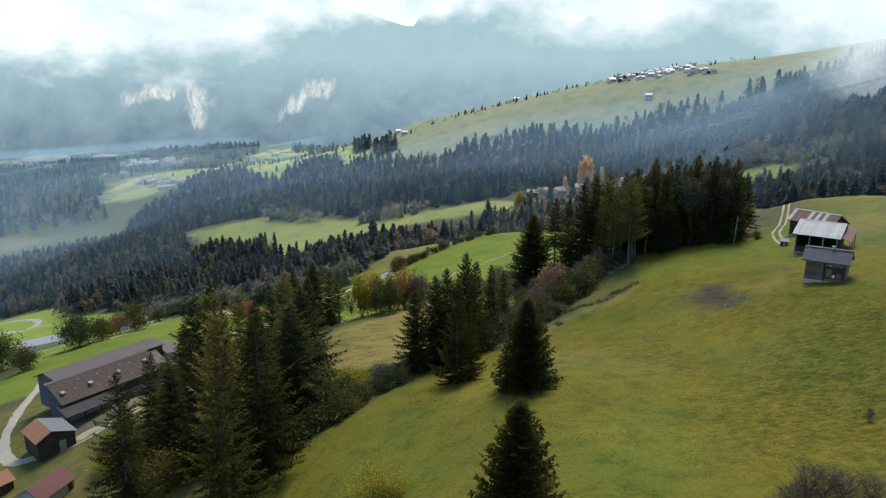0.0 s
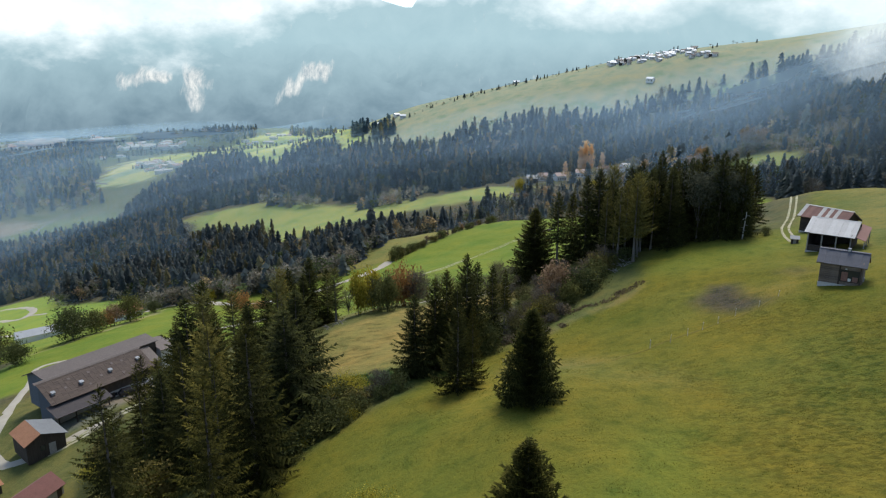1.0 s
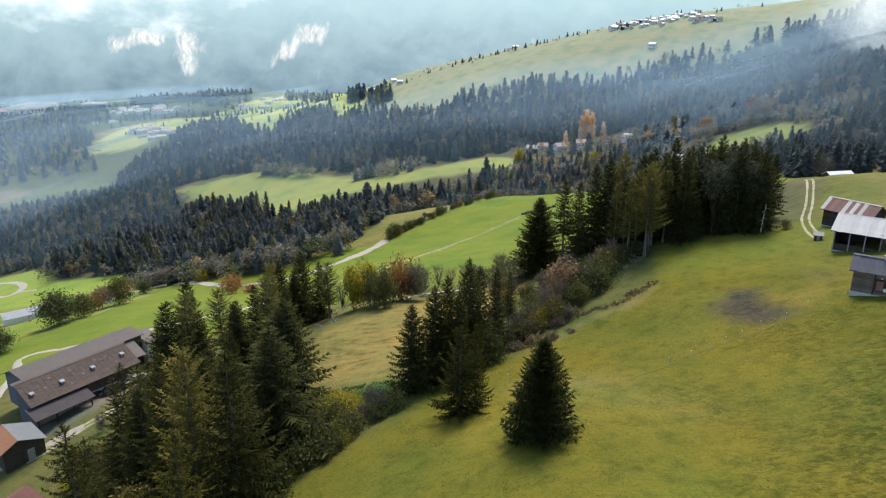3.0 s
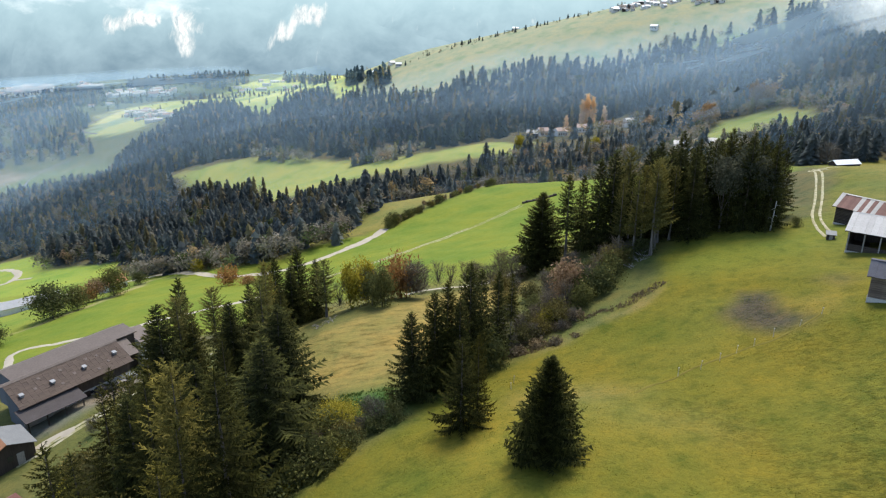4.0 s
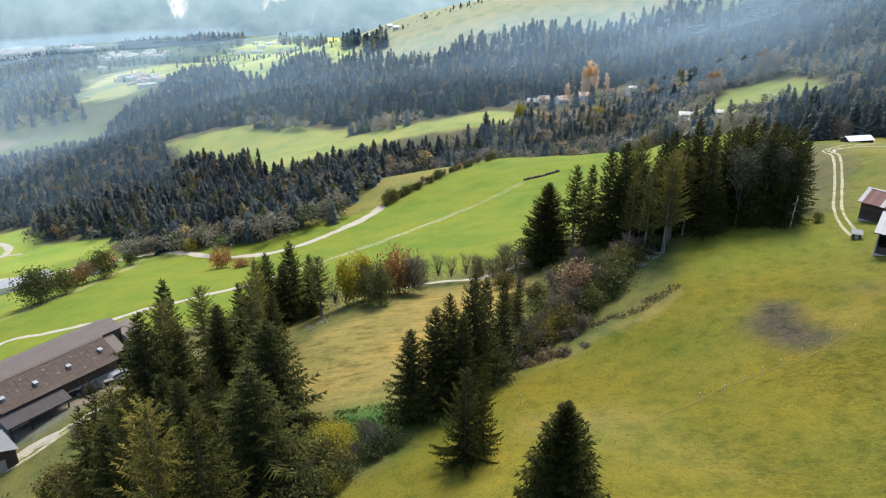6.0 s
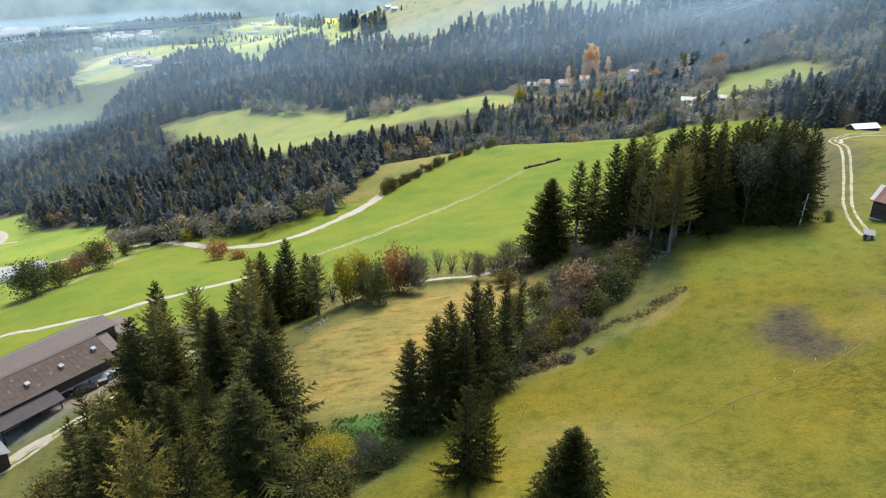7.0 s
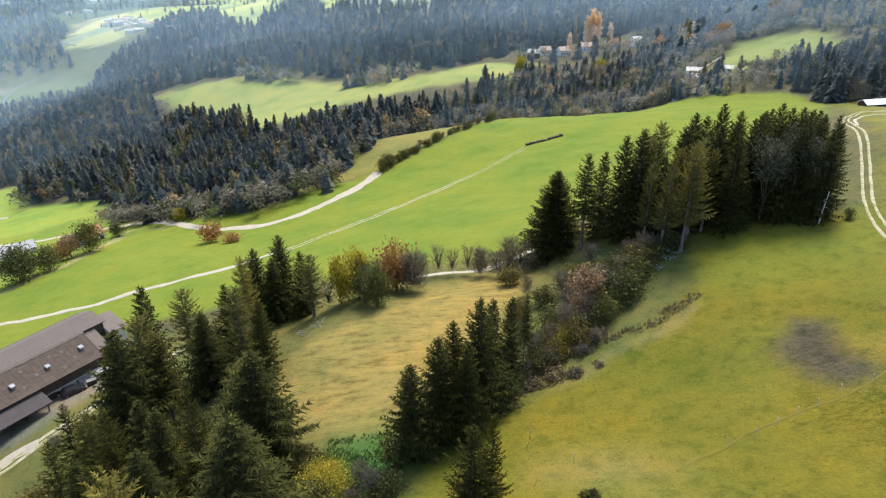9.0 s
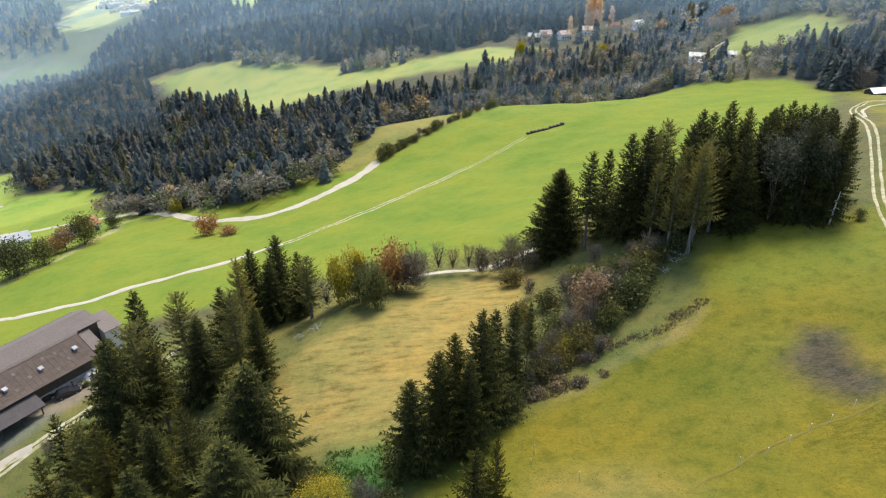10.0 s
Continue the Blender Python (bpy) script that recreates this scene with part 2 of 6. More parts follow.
# ---- the map of the ground: what grows where ----
def inside(poly, x, y):
    """Signed distance-like mask: metres inside (+) or outside (-) a polygon of map corners."""
    p = np.array(poly, float)
    best = np.full(np.shape(x), 1e9)
    odd = np.zeros(np.shape(x), bool)
    for (x0, y0), (x1, y1) in zip(p, np.roll(p, -1, 0)):
        dx, dy = x1 - x0, y1 - y0
        u = np.clip(((x - x0) * dx + (y - y0) * dy) / (dx * dx + dy * dy + 1e-9), 0, 1)
        best = np.minimum(best, np.hypot(x - x0 - u * dx, y - y0 - u * dy))
        cross = (y0 > y) != (y1 > y)
        odd ^= cross & (x < (x1 - x0) * (y - y0) / (y1 - y0 + 1e-12) + x0)
    return np.where(odd, best, -best)


def soft(d, width):
    u = np.clip(d / width * 0.5 + 0.5, 0, 1)
    return u * u * (3 - 2 * u)


DRY = [(-25, 127), (-18, 133), (-9, 140), (-2, 150), (7, 155), (18, 148), (13, 138), (6, 122), (-2, 104), (-14, 104), (-22, 114)]
WEEDY = [(-15, 106.5), (-7, 106), (-6, 98), (-10, 94), (-16, 100)]
FRESH = [(-125, 150), (-60, 172), (-30, 172), (-3, 158), (14, 160), (34, 178), (70, 205), (122, 250), (150, 300), (152, 340), (120, 366), (80, 372), (40, 364), (27, 352),
         (-22, 297), (-40, 285), (-60, 266), (-90, 272), (-118, 280), (-118, 255), (-128, 200)]
BANK = [(-22, 296), (27, 352), (20, 366), (-20, 350), (-44, 318), (-60, 290), (-90, 276), (-60, 268), (-40, 288)]
SUNNY_RIDGE = [(-238, 640), (-206, 662), (-158, 652), (-104, 614), (-48, 554), (3, 544), (40, 554), (72, 538), (70, 516), (40, 503), (0, 508), (-60, 508), (-120, 496), (-150, 516), (-174, 546), (-200, 590)]
LEFT_FIELD = [(-330, 480), (-330, 330), (-190, 320), (-160, 345), (-170, 372), (-215, 372), (-235, 430), (-262, 470)]
UPPER_FIELD = [(145, 407), (183, 472), (204, 455), (206, 428), (205, 386), (195, 384), (176, 388), (160, 386), (145, 382), (138, 393)]
VILLAGE_HILL = [(-130, 960), (-64, 910), (-32, 870), (11, 850), (105, 860), (187, 810), (300, 810), (440, 800), (700, 800), (900, 1100), (600, 1400), (200, 1400), (-100, 1350), (-160, 1240), (-110, 1130)]
HILL_GAP = [(290, 842), (330, 838), (385, 818), (385, 800), (330, 815), (290, 825)]
MID_STRIPS = [(-300, 1060), (-240, 1015), (-200, 1040), (-130, 1110), (-120, 1190), (-230, 1300), (-400, 1500), (-560, 1640), (-640, 1500), (-420, 1250)]
VALLEY_FIELD = [(-640, 1270), (-655, 1400), (-600, 1560), (-480, 1560), (-440, 1400), (-470, 1265), (-520, 1200), (-600, 1230)]
GRAVEL_PIT = [(-760, 1140), (-645, 1108), (-640, 1090), (-700, 1050), (-780, 1060)]
VALLEY_FLOOR = [(-3600, 1300), (-1500, 1500), (-1000, 1700), (-800, 1560), (-560, 1640), (-300, 1700), (0, 2000), (0, 3400), (-3600, 3400)]
SLOPE_FIELD = [(-640, 1100), (-535, 1046), (-434, 976), (-489, 920), (-604, 978), (-690, 1063)]
MEADOW = [(-30, 40), (-21, 75.6), (-16.6, 82.3), (-10.4, 88), (-5.2, 93), (-3, 99), (6, 107), (15, 113), (23, 117), (35, 125), (40, 137), (48, 145), (60, 141), (72, 146),
          (100, 190), (127, 243), (150, 298), (160, 312), (205, 300), (260, 240), (320, 60), (250, -100), (-50, -100)]
YELLOWED = [(-8, 70), (2, 84), (20, 90), (40, 72), (60, 40), (10, 30), (-10, 45)]
BARE_PATCH = [(39.5, 108.8), (43.2, 114.4), (46.2, 111.8), (45.8, 105.6), (46.5, 100), (42.1, 99.6), (39.9, 103)]
BARE_PATCH_FAR = [(55, 112), (58, 113), (59, 110), (56, 109)]
HILL_MEADOW = [(66, 128), (76, 150), (100, 190), (127, 243), (150, 298), (205, 300), (260, 240), (220, 120), (120, 95), (82, 108)]
GREEN_BAND = [(38, 127), (46, 142), (62, 139), (72, 142), (76, 130), (58, 121), (46, 123)]
LOWER_FIELD = [(-116, 282), (-116, 255), (-126, 200), (-190, 200), (-330, 260), (-330, 335), (-190, 322), (-160, 347), (-128, 302)]
CUT_BANK = [(12, 110.6), (17.5, 112.0), (22, 114.6), (27, 116.2), (32, 118.4), (36, 121.0), (37.4, 123.5), (33, 121.4), (28, 118.8), (23, 117.2), (17.5, 113.6)]
GREEN_POOL = [(19.4, 65), (24.7, 66.9), (23.3, 56.1), (19, 50.1), (14.3, 49.2), (10.7, 54.3), (15, 60.6)]
SWALE = [(-19, 73.4), (-6.2, 82.8), (4.1, 69), (2.5, 54.5), (-10, 50)]
LIP = [(0.4, 81), (5.8, 94), (8.8, 92.8), (6.5, 77), (1.1, 75.7)]
KNOB = [(17, 95), (26.8, 84), (27.4, 78), (16, 84.7)]
TAN_TURF = [(46.8, 107.6), (55, 107), (52, 100.3), (44.8, 99)]
OLIVE_TURF = [(36, 115.3), (41, 114), (38.3, 103), (38.8, 99), (32.3, 98)]
TRAMPLED = [(10.7, 96), (18.4, 95.5), (22.7, 90.8), (15.6, 89.3), (9.5, 92.2)]
DEEP_TURF = [(38.6, 86.4), (47.9, 83.4), (45, 72.2), (33.9, 75)]
TUFTY = [[(25.6, 68.8), (29.2, 68.7), (27.3, 61), (23, 58.7)], [(40.5, 97.6), (45.6, 98), (51.4, 95.8), (45.5, 85), (42.2, 88), (39.8, 92.8)],
         [(27.3, 87), (29.8, 83.6), (32, 76.5), (32.8, 73), (30.2, 72.7), (27.6, 78.4), (25.3, 82.5)], [(31, 70), (52, 92), (70, 80), (60, 50), (36, 46), (24, 54)]]
TERRACE = [(-624, 2042), (-661, 2358), (-582, 2600), (-545, 2900), (-300, 2700), (-174, 1215), (-224, 1192), (-254, 1129), (-282, 1131), (-420, 1700)]
COPSE_FIELD = [(-148, 1016), (-150, 1118), (-115, 1108), (-114, 1021)]
LONG_FIELD = [(-638, 1266), (-670, 1441), (-611, 1581), (-670, 2197), (-624, 2042), (-507, 1430), (-479, 1267), (-516, 1198), (-610, 1228)]
TOWN_GROUND = [(-1343, 2139), (-1571, 2510), (-1411, 2589), (-1218, 2265), (-1210, 2088)]
CREST_RIM = [(-126, 202), (-120, 208), (-117, 216), (-114, 226), (-112, 237), (-110, 250), (-110, 268), (-100, 266), (-96, 262), (-113, 272), (-113.5, 250), (-115, 237), (-117, 226), (-120, 216), (-122.5, 209)]
YARD = [(-82, 130), (-66, 153), (-60, 149), (-72, 130), (-77, 124)]
ROUGH = [(-75, 160), (-28, 172), (20, 165), (50, 170), (75, 160), (60, 140), (35, 122), (-5, 90), (-30, 50), (-120, 60), (-130, 140)]


def cover_map(x, y):
    """Base colour of the ground and how tussocky it is, at the places x, y."""
    # ragged edges: the map is read a little off its place
    wob = 1.5 * np.sin(x * 0.21 + 2 * np.sin(y * 0.13)) + 1.0 * np.sin(y * 0.47 + x * 0.19)
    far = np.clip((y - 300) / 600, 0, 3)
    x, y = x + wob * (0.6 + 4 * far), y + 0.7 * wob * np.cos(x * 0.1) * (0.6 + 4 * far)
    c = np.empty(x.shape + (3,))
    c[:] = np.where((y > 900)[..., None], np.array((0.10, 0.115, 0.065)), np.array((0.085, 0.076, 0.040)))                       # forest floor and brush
    tus = np.ones(x.shape)

    def lay(poly, colour, width, tuss=None, most=1.0):
        m = soft(inside(poly, x, y), width) * most
        c[:] = c * (1 - m[..., None]) + np.array(colour) * m[..., None]
        if tuss is not None:
            tus[:] = tus * (1 - m) + tuss * m
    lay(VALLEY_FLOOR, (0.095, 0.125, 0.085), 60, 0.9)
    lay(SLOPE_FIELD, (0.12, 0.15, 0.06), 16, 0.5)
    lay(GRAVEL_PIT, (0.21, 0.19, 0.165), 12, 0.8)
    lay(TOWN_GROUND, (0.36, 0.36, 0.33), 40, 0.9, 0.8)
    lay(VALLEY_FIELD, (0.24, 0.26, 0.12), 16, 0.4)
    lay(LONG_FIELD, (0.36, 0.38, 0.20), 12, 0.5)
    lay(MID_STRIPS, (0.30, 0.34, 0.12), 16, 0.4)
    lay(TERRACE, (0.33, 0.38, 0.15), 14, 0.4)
    # distance haze is put into the pale colour of the village hill
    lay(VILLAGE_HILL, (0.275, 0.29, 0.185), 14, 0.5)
    lay(COPSE_FIELD, (0.34, 0.40, 0.13), 5, 0.4)
    lay(HILL_GAP, (0.20, 0.25, 0.09), 8, 0.5)
    lay(UPPER_FIELD, (0.18, 0.21, 0.062), 5, 0.3)
    lay(LEFT_FIELD, (0.19, 0.245, 0.040), 5, 0.3)
    lay(SUNNY_RIDGE, (0.235, 0.255, 0.072), 6, 0.35)
    lay(BANK, (0.17, 0.16, 0.045), 4, 0.6)
    lay(LOWER_FIELD, (0.16, 0.20, 0.030), 4, 0.4)
    lay(FRESH, (0.136, 0.172, 0.022), 3, 0.4)
    lay(ROUGH, (0.120, 0.116, 0.036), 6, 0.9)
    lay(MEADOW, (0.134, 0.122, 0.0150), 2.5, 0.9)
    lay(HILL_MEADOW, (0.152, 0.150, 0.046), 22, 0.8, 0.9)
    lay(YELLOWED, (0.160, 0.140, 0.020), 16, 0.9, 0.3)
    lay(SWALE, (0.118, 0.130, 0.018), 9, 0.9, 0.85)
    lay(LIP, (0.205, 0.165, 0.022), 6, 0.8, 0.8)
    lay(KNOB, (0.185, 0.155, 0.034), 5, 0.9, 0.7)
    lay(GREEN_POOL, (0.115, 0.145, 0.020), 7, 1.0, 0.8)
    lay(DEEP_TURF, (0.125, 0.135, 0.022), 9, 1.0, 0.6)
    lay(OLIVE_TURF, (0.128, 0.128, 0.020), 5, 0.9, 0.7)
    lay(TAN_TURF, (0.185, 0.145, 0.030), 4, 0.9, 0.7)
    lay(TRAMPLED, (0.185, 0.152, 0.045), 4, 0.9, 0.7)
    lay(DRY, (0.222, 0.174, 0.054), 3, 0.6)
    lay(WEEDY, (0.060, 0.115, 0.030), 2.5, 1.0)
    lay(BARE_PATCH, (0.076, 0.065, 0.047), 2.2, 1.0, 0.95)
    lay(BARE_PATCH_FAR, (0.11, 0.09, 0.05), 3, 1.0, 0.6)
    lay(GREEN_BAND, (0.112, 0.140, 0.020), 9, 0.8, 0.8)
    lay(CUT_BANK, (0.22, 0.175, 0.085), 1.4, 1.0, 0.6)
    lay(CREST_RIM, (0.30, 0.25, 0.13), 1.5, 1.0, 0.8)
    lay(YARD, (0.16, 0.145, 0.115), 2, 0.8)
    # the far valley is a patchwork of small fields
    u, v = (x * 0.85 + y * 0.5) / 120 + 0.4 * np.sin(y * 0.011), (y * 0.85 - x * 0.5) / 70 + 0.3 * np.sin(x * 0.017)
    h = np.sin(np.floor(u) * 12.9898 + np.floor(v) * 78.233) * 43758.5453
    h = h - np.floor(h)
    tint = np.stack([0.70 + 0.75 * h, 0.80 + 0.45 * h, 0.8 + 0.5 * np.abs(h - 0.5)], -1)
    m = (np.clip((y - 950) / 200, 0, 1) * np.clip((-60 - x) / 80, 0, 1))[..., None]
    tufty = np.zeros(x.shape)
    for poly in TUFTY:
        tufty = np.maximum(tufty, soft(inside(poly, x, y), 7))
    tufty = np.maximum(tufty, 0.7 * soft(inside(BARE_PATCH, x, y), 3))
    tufty = np.maximum(tufty, 0.08 * soft(inside(MEADOW, x, y), 4) * (y < 170))
    mown = soft(inside(DRY, x, y), 4) * (1 - soft(inside(WEEDY, x, y), 3))
    return c * (1 - m + m * tint), tus, tufty, mown


def axis_steps(knots):
    """Grid lines: knots are (start, step) pairs, the last a bare end."""
    out = []
    for (a, h), (b, _) in zip(knots, knots[1:]):
        n = max(1, int(round((b - a) / h)))
        out += list(np.linspace(a, b, n, endpoint=False))
    return np.array(out + [knots[-1][0]])


def mesh_from(name, verts, faces, material, smooth=False):
    me = bpy.data.meshes.new(name)
    verts, faces = np.asarray(verts, np.float32), np.asarray(faces, np.int32)
    me.vertices.add(len(verts))
    me.vertices.foreach_set("co", verts.ravel())
    k = faces.shape[1]
    me.loops.add(faces.size)
    me.loops.foreach_set("vertex_index", faces.ravel())
    me.polygons.add(len(faces))
    me.polygons.foreach_set("loop_start", np.arange(0, faces.size, k, dtype=np.int32))
    if smooth:
        me.polygons.foreach_set("use_smooth", np.ones(len(faces), bool))
    me.update(calc_edges=True)
    me.materials.append(material)
    return me


def grid_faces(nx, ny):
    i = np.arange(nx - 1)[None] + nx * np.arange(ny - 1)[:, None]
    return np.stack([i, i + 1, i + nx + 1, i + nx], -1).reshape(-1, 4)


gx = axis_steps([(-3600, 150), (-1500, 50), (-700, 18), (-330, 7), (-130, 1.6), (110, 2.5), (170, 7), (500, 18), (900, 80), (2400, 0)])
gy = axis_steps([(-400, 60), (-100, 12), (20, 1.45), (180, 2.2), (370, 4.5), (700, 8), (1300, 18), (1900, 40), (3600, 0)])
X, Y = np.meshgrid(gx, gy)
Z = ground_z(X, Y)
me = mesh_from("ground", np.stack([X, Y, Z], -1).reshape(-1, 3), grid_faces(len(gx), len(gy)), M_GROUND, True)
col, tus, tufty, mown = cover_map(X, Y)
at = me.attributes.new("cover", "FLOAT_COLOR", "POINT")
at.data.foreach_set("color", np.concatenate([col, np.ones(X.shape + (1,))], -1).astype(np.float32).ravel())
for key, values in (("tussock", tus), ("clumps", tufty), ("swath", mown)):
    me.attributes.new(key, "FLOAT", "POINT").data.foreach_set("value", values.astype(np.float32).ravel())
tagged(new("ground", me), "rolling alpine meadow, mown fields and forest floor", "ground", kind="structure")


def gz(x, y):
    return float(ground_z(np.array([x]), np.array([y]))[0])


def curve_points(pts, step=2.0):
    """A smooth line (Catmull-Rom) through map points."""
    p = np.array(pts, float)
    p = np.vstack([2 * p[0] - p[1], p, 2 * p[-1] - p[-2]])
    out = []
    for i in range(1, len(p) - 2):
        n = max(2, int(np.hypot(*(p[i + 1] - p[i])) / step))
        u = np.linspace(0, 1, n, endpoint=False)[:, None]
        out.append(0.5 * (2 * p[i] + (p[i + 1] - p[i - 1]) * u + (2 * p[i - 1] - 5 * p[i] + 4 * p[i + 1] - p[i + 2]) * u ** 2 + (3 * p[i] - p[i - 1] - 3 * p[i + 1] + p[i + 2]) * u ** 3))
    return np.vstack(out + [p[-2:-1]])


def road(name, pts, width, label, offset=0.0, lift=0.12, material=None):
    """A gravel ribbon laid over the ground, with ragged edges."""
    p = curve_points(pts)
    d = np.gradient(p, axis=0)
    nrm = np.stack([-d[:, 1], d[:, 0]], -1) / (np.hypot(*d.T)[:, None] + 1e-9)
    k = np.arange(len(p))
    rag = 0.10 * width * (np.sin(k * 1.7) + np.sin(k * 0.61 + 2))
    across = np.linspace(-0.5, 0.5, 5)
    pos = p[:, None] + nrm[:, None] * (offset + across[None, :, None] * (width + rag[:, None, None] * np.abs(across)[None, :, None] * 2))
    z = ground_z(pos[..., 0], pos[..., 1]) + lift * (1 - 1.6 * np.abs(across) ** 2 * 2)[None]
    me = mesh_from(name, np.concatenate([pos, z[..., None]], -1).reshape(-1, 3), grid_faces(5, len(p)), material or M_GRAVEL, True)
    return tagged(new(name, me), label, "road", kind="structure")


road("road", [(-320, 330), (-230, 318), (-175, 305), (-150, 302), (-112, 281), (-87, 262), (-71, 253), (-54, 249), (-41, 259), (-31, 275), (-23, 296)], 4.3, "pale gravel farm road across the green field")
road("farm_track", [(-107, 172), (-110, 178), (-107.5, 182), (-102, 182.5), (-94, 183), (-85, 186), (-74.5, 193), (-58, 201), (-42.7, 211)], 1.9, "pale gravel track through mown grass")
for side in (-0.65, 0.65):
    road("wheel_track", [(-42.7, 210.8), (-25.7, 225.8), (-9.8, 242.1), (8.9, 261.0)], 0.62, "worn wheel track in fresh green grass", side * 1.25, material=M_WORN)
    road("wheel_track", [(8.9, 261.0), (17.4, 270.4), (25.7, 280.2), (33.2, 290)], 0.34, "faint overgrown wheel track in fresh green grass", side * 1.25, material=M_WORN)
    road("wheel_track", [(66.0, 130.5), (67.5, 136), (72.3, 147), (84.1, 168), (98, 195), (115, 229), (126.7, 245), (134, 252.5), (142, 255), (154, 264)], 0.5, "pale gravel wheel track over the hill", side, material=M_WORN)
    road("wheel_track", [(-75, 121.5), (-69.5, 127.3), (-66, 132), (-61, 137.5), (-57, 143), (-50, 153)], 0.9, "gravel wheel track below the barn", side, material=M_WORN)
road("track_fork", [(106, 209), (117, 228), (124, 237), (130, 243.5), (138, 246), (152, 251)], 0.8, "pale gravel track fork near the field barn")
road("upper_lane", [(126, 376), (133, 392), (143, 413), (153, 430), (165, 446)], 2.6, "pale gravel lane past the chalets")
road("track_short", [(-8, 158), (-1.4, 159), (10.6, 159), (24, 166)], 1.8, "short pale gravel track behind the shrubs")
road("field_edge_track", [(20, 352), (32, 356), (50, 360), (75, 366)], 2.0, "pale gravel track along the field crest")
road("farm_road", [(-68, 129.5), (-72, 127), (-75.6, 122.5), (-80, 120.3), (-84, 121), (-89.6, 128), (-94, 138), (-99, 151), (-102, 161), (-106, 170), (-108, 174)], 2.2, "pale gravel farm lane round the buildings")
road("cow_path", [(22.6, 90.6), (25, 92.3), (27.9, 93.1), (31, 94.9), (34.3, 96.0), (38.8, 97.2), (41.5, 97.5), (45.1, 98.7), (49, 100.6)], 0.36, "faint trodden path along the fence stakes", lift=0.06, material=M_PATH)
road("valley_road", [(-600, 1240), (-660, 1310), (-655, 1430), (-600, 1560), (-480, 1640)], 4.5, "pale country road along the valley terrace", lift=0.6, material=M_ASPHALT)
road("valley_road", [(-640, 960), (-605, 990), (-632, 1070), (-622, 1112), (-590, 1125)], 3.5, "pale road beside the gravel pit", lift=0.6, material=M_ASPHALT)
road("field_loop", [(-257, 370), (-237, 358), (-227, 355), (-226, 361), (-230, 373), (-244, 392), (-262, 412), (-286, 433), (-316, 454)], 4.2, "pale gravel loop road in the lower field", lift=0.3)
road("field_loop", [(-226, 360), (-220, 359), (-214, 359)], 2.6, "short pale gravel spur off the loop road", lift=0.3)


# ---- far mountains and clouds (a glowing backdrop; its nearest fog bank hangs some 800 m away) ----
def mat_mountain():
    """Far mountain side: woods, screes and rock walls, glowing, with blue distance haze painted into the colour."""
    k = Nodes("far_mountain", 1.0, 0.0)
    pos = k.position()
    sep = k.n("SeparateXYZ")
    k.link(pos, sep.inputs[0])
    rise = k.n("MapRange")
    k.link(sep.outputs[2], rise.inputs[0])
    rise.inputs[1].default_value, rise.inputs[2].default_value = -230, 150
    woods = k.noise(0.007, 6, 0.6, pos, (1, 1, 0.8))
    # paler with height: haze is painted into the glowing colour
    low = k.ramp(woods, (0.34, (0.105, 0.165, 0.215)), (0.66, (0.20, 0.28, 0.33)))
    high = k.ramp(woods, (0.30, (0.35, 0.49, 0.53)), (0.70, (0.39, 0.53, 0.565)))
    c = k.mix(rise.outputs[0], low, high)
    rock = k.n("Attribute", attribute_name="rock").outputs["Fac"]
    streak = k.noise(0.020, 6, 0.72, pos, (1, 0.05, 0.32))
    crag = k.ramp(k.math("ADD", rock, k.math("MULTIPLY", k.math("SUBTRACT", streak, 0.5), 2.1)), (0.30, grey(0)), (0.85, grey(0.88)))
    # pale stone with its sunlit faces put into the glow
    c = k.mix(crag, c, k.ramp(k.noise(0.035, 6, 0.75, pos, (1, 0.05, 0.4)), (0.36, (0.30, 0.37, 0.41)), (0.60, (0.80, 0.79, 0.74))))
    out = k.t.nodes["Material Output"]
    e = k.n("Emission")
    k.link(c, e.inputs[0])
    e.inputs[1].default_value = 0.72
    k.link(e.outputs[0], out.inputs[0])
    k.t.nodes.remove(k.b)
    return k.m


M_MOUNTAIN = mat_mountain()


def mountain(name, label, x0, x1, y, profile, depth, seed, rocks=()):
    """A mountain side: crest heights by x from profile, foot at the valley; rocks are (x, z, half width, half height) of bare walls."""
    g = np.random.default_rng(seed)
    nx, nz = 150, 60
    u, v = np.meshgrid(np.linspace(0, 1, nx), np.linspace(0, 1, nz))
    x = x0 + (x1 - x0) * u
    px, pz = np.array(profile, float).T
    top = np.interp(x, px, pz)
    ph = g.uniform(0, 6.28, 12)
    rough = sum(np.sin(x * f + ph[i] + 1.3 * np.sin(v * 6 + ph[i + 6])) / (1 + i) for i, f in enumerate((0.004, 0.009, 0.017, 0.031, 0.058, 0.11)))
    z = -300 + (top + 14 * rough + 300) * v
    yy = y + depth * v ** 0.8 + 60 * rough * (0.3 + v * (1 - v) * 2)
    rock = np.zeros(x.shape)
    for rx, rz, rw, rh in rocks:
        d = np.hypot((x - rx) / rw, (z - rz) / rh) + 0.20 * np.sin(x * 0.04 + z * 0.05) + 0.14 * np.sin(x * 0.11 - z * 0.02)
        m = np.clip(1.25 - d * 0.95, 0, 1)
        rock = np.maximum(rock, m)
        yy = yy - 40 * m + 12 * m * np.sin(x * 0.16) * np.sin(z * 0.03 + x * 0.02)
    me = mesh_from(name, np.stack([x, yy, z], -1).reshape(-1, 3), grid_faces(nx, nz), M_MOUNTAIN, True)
    me.attributes.new("rock", "FLOAT", "POINT").data.foreach_set("value", rock.astype(np.float32).ravel())
    return tagged(new(name, me), label, "mountain", kind="structure")


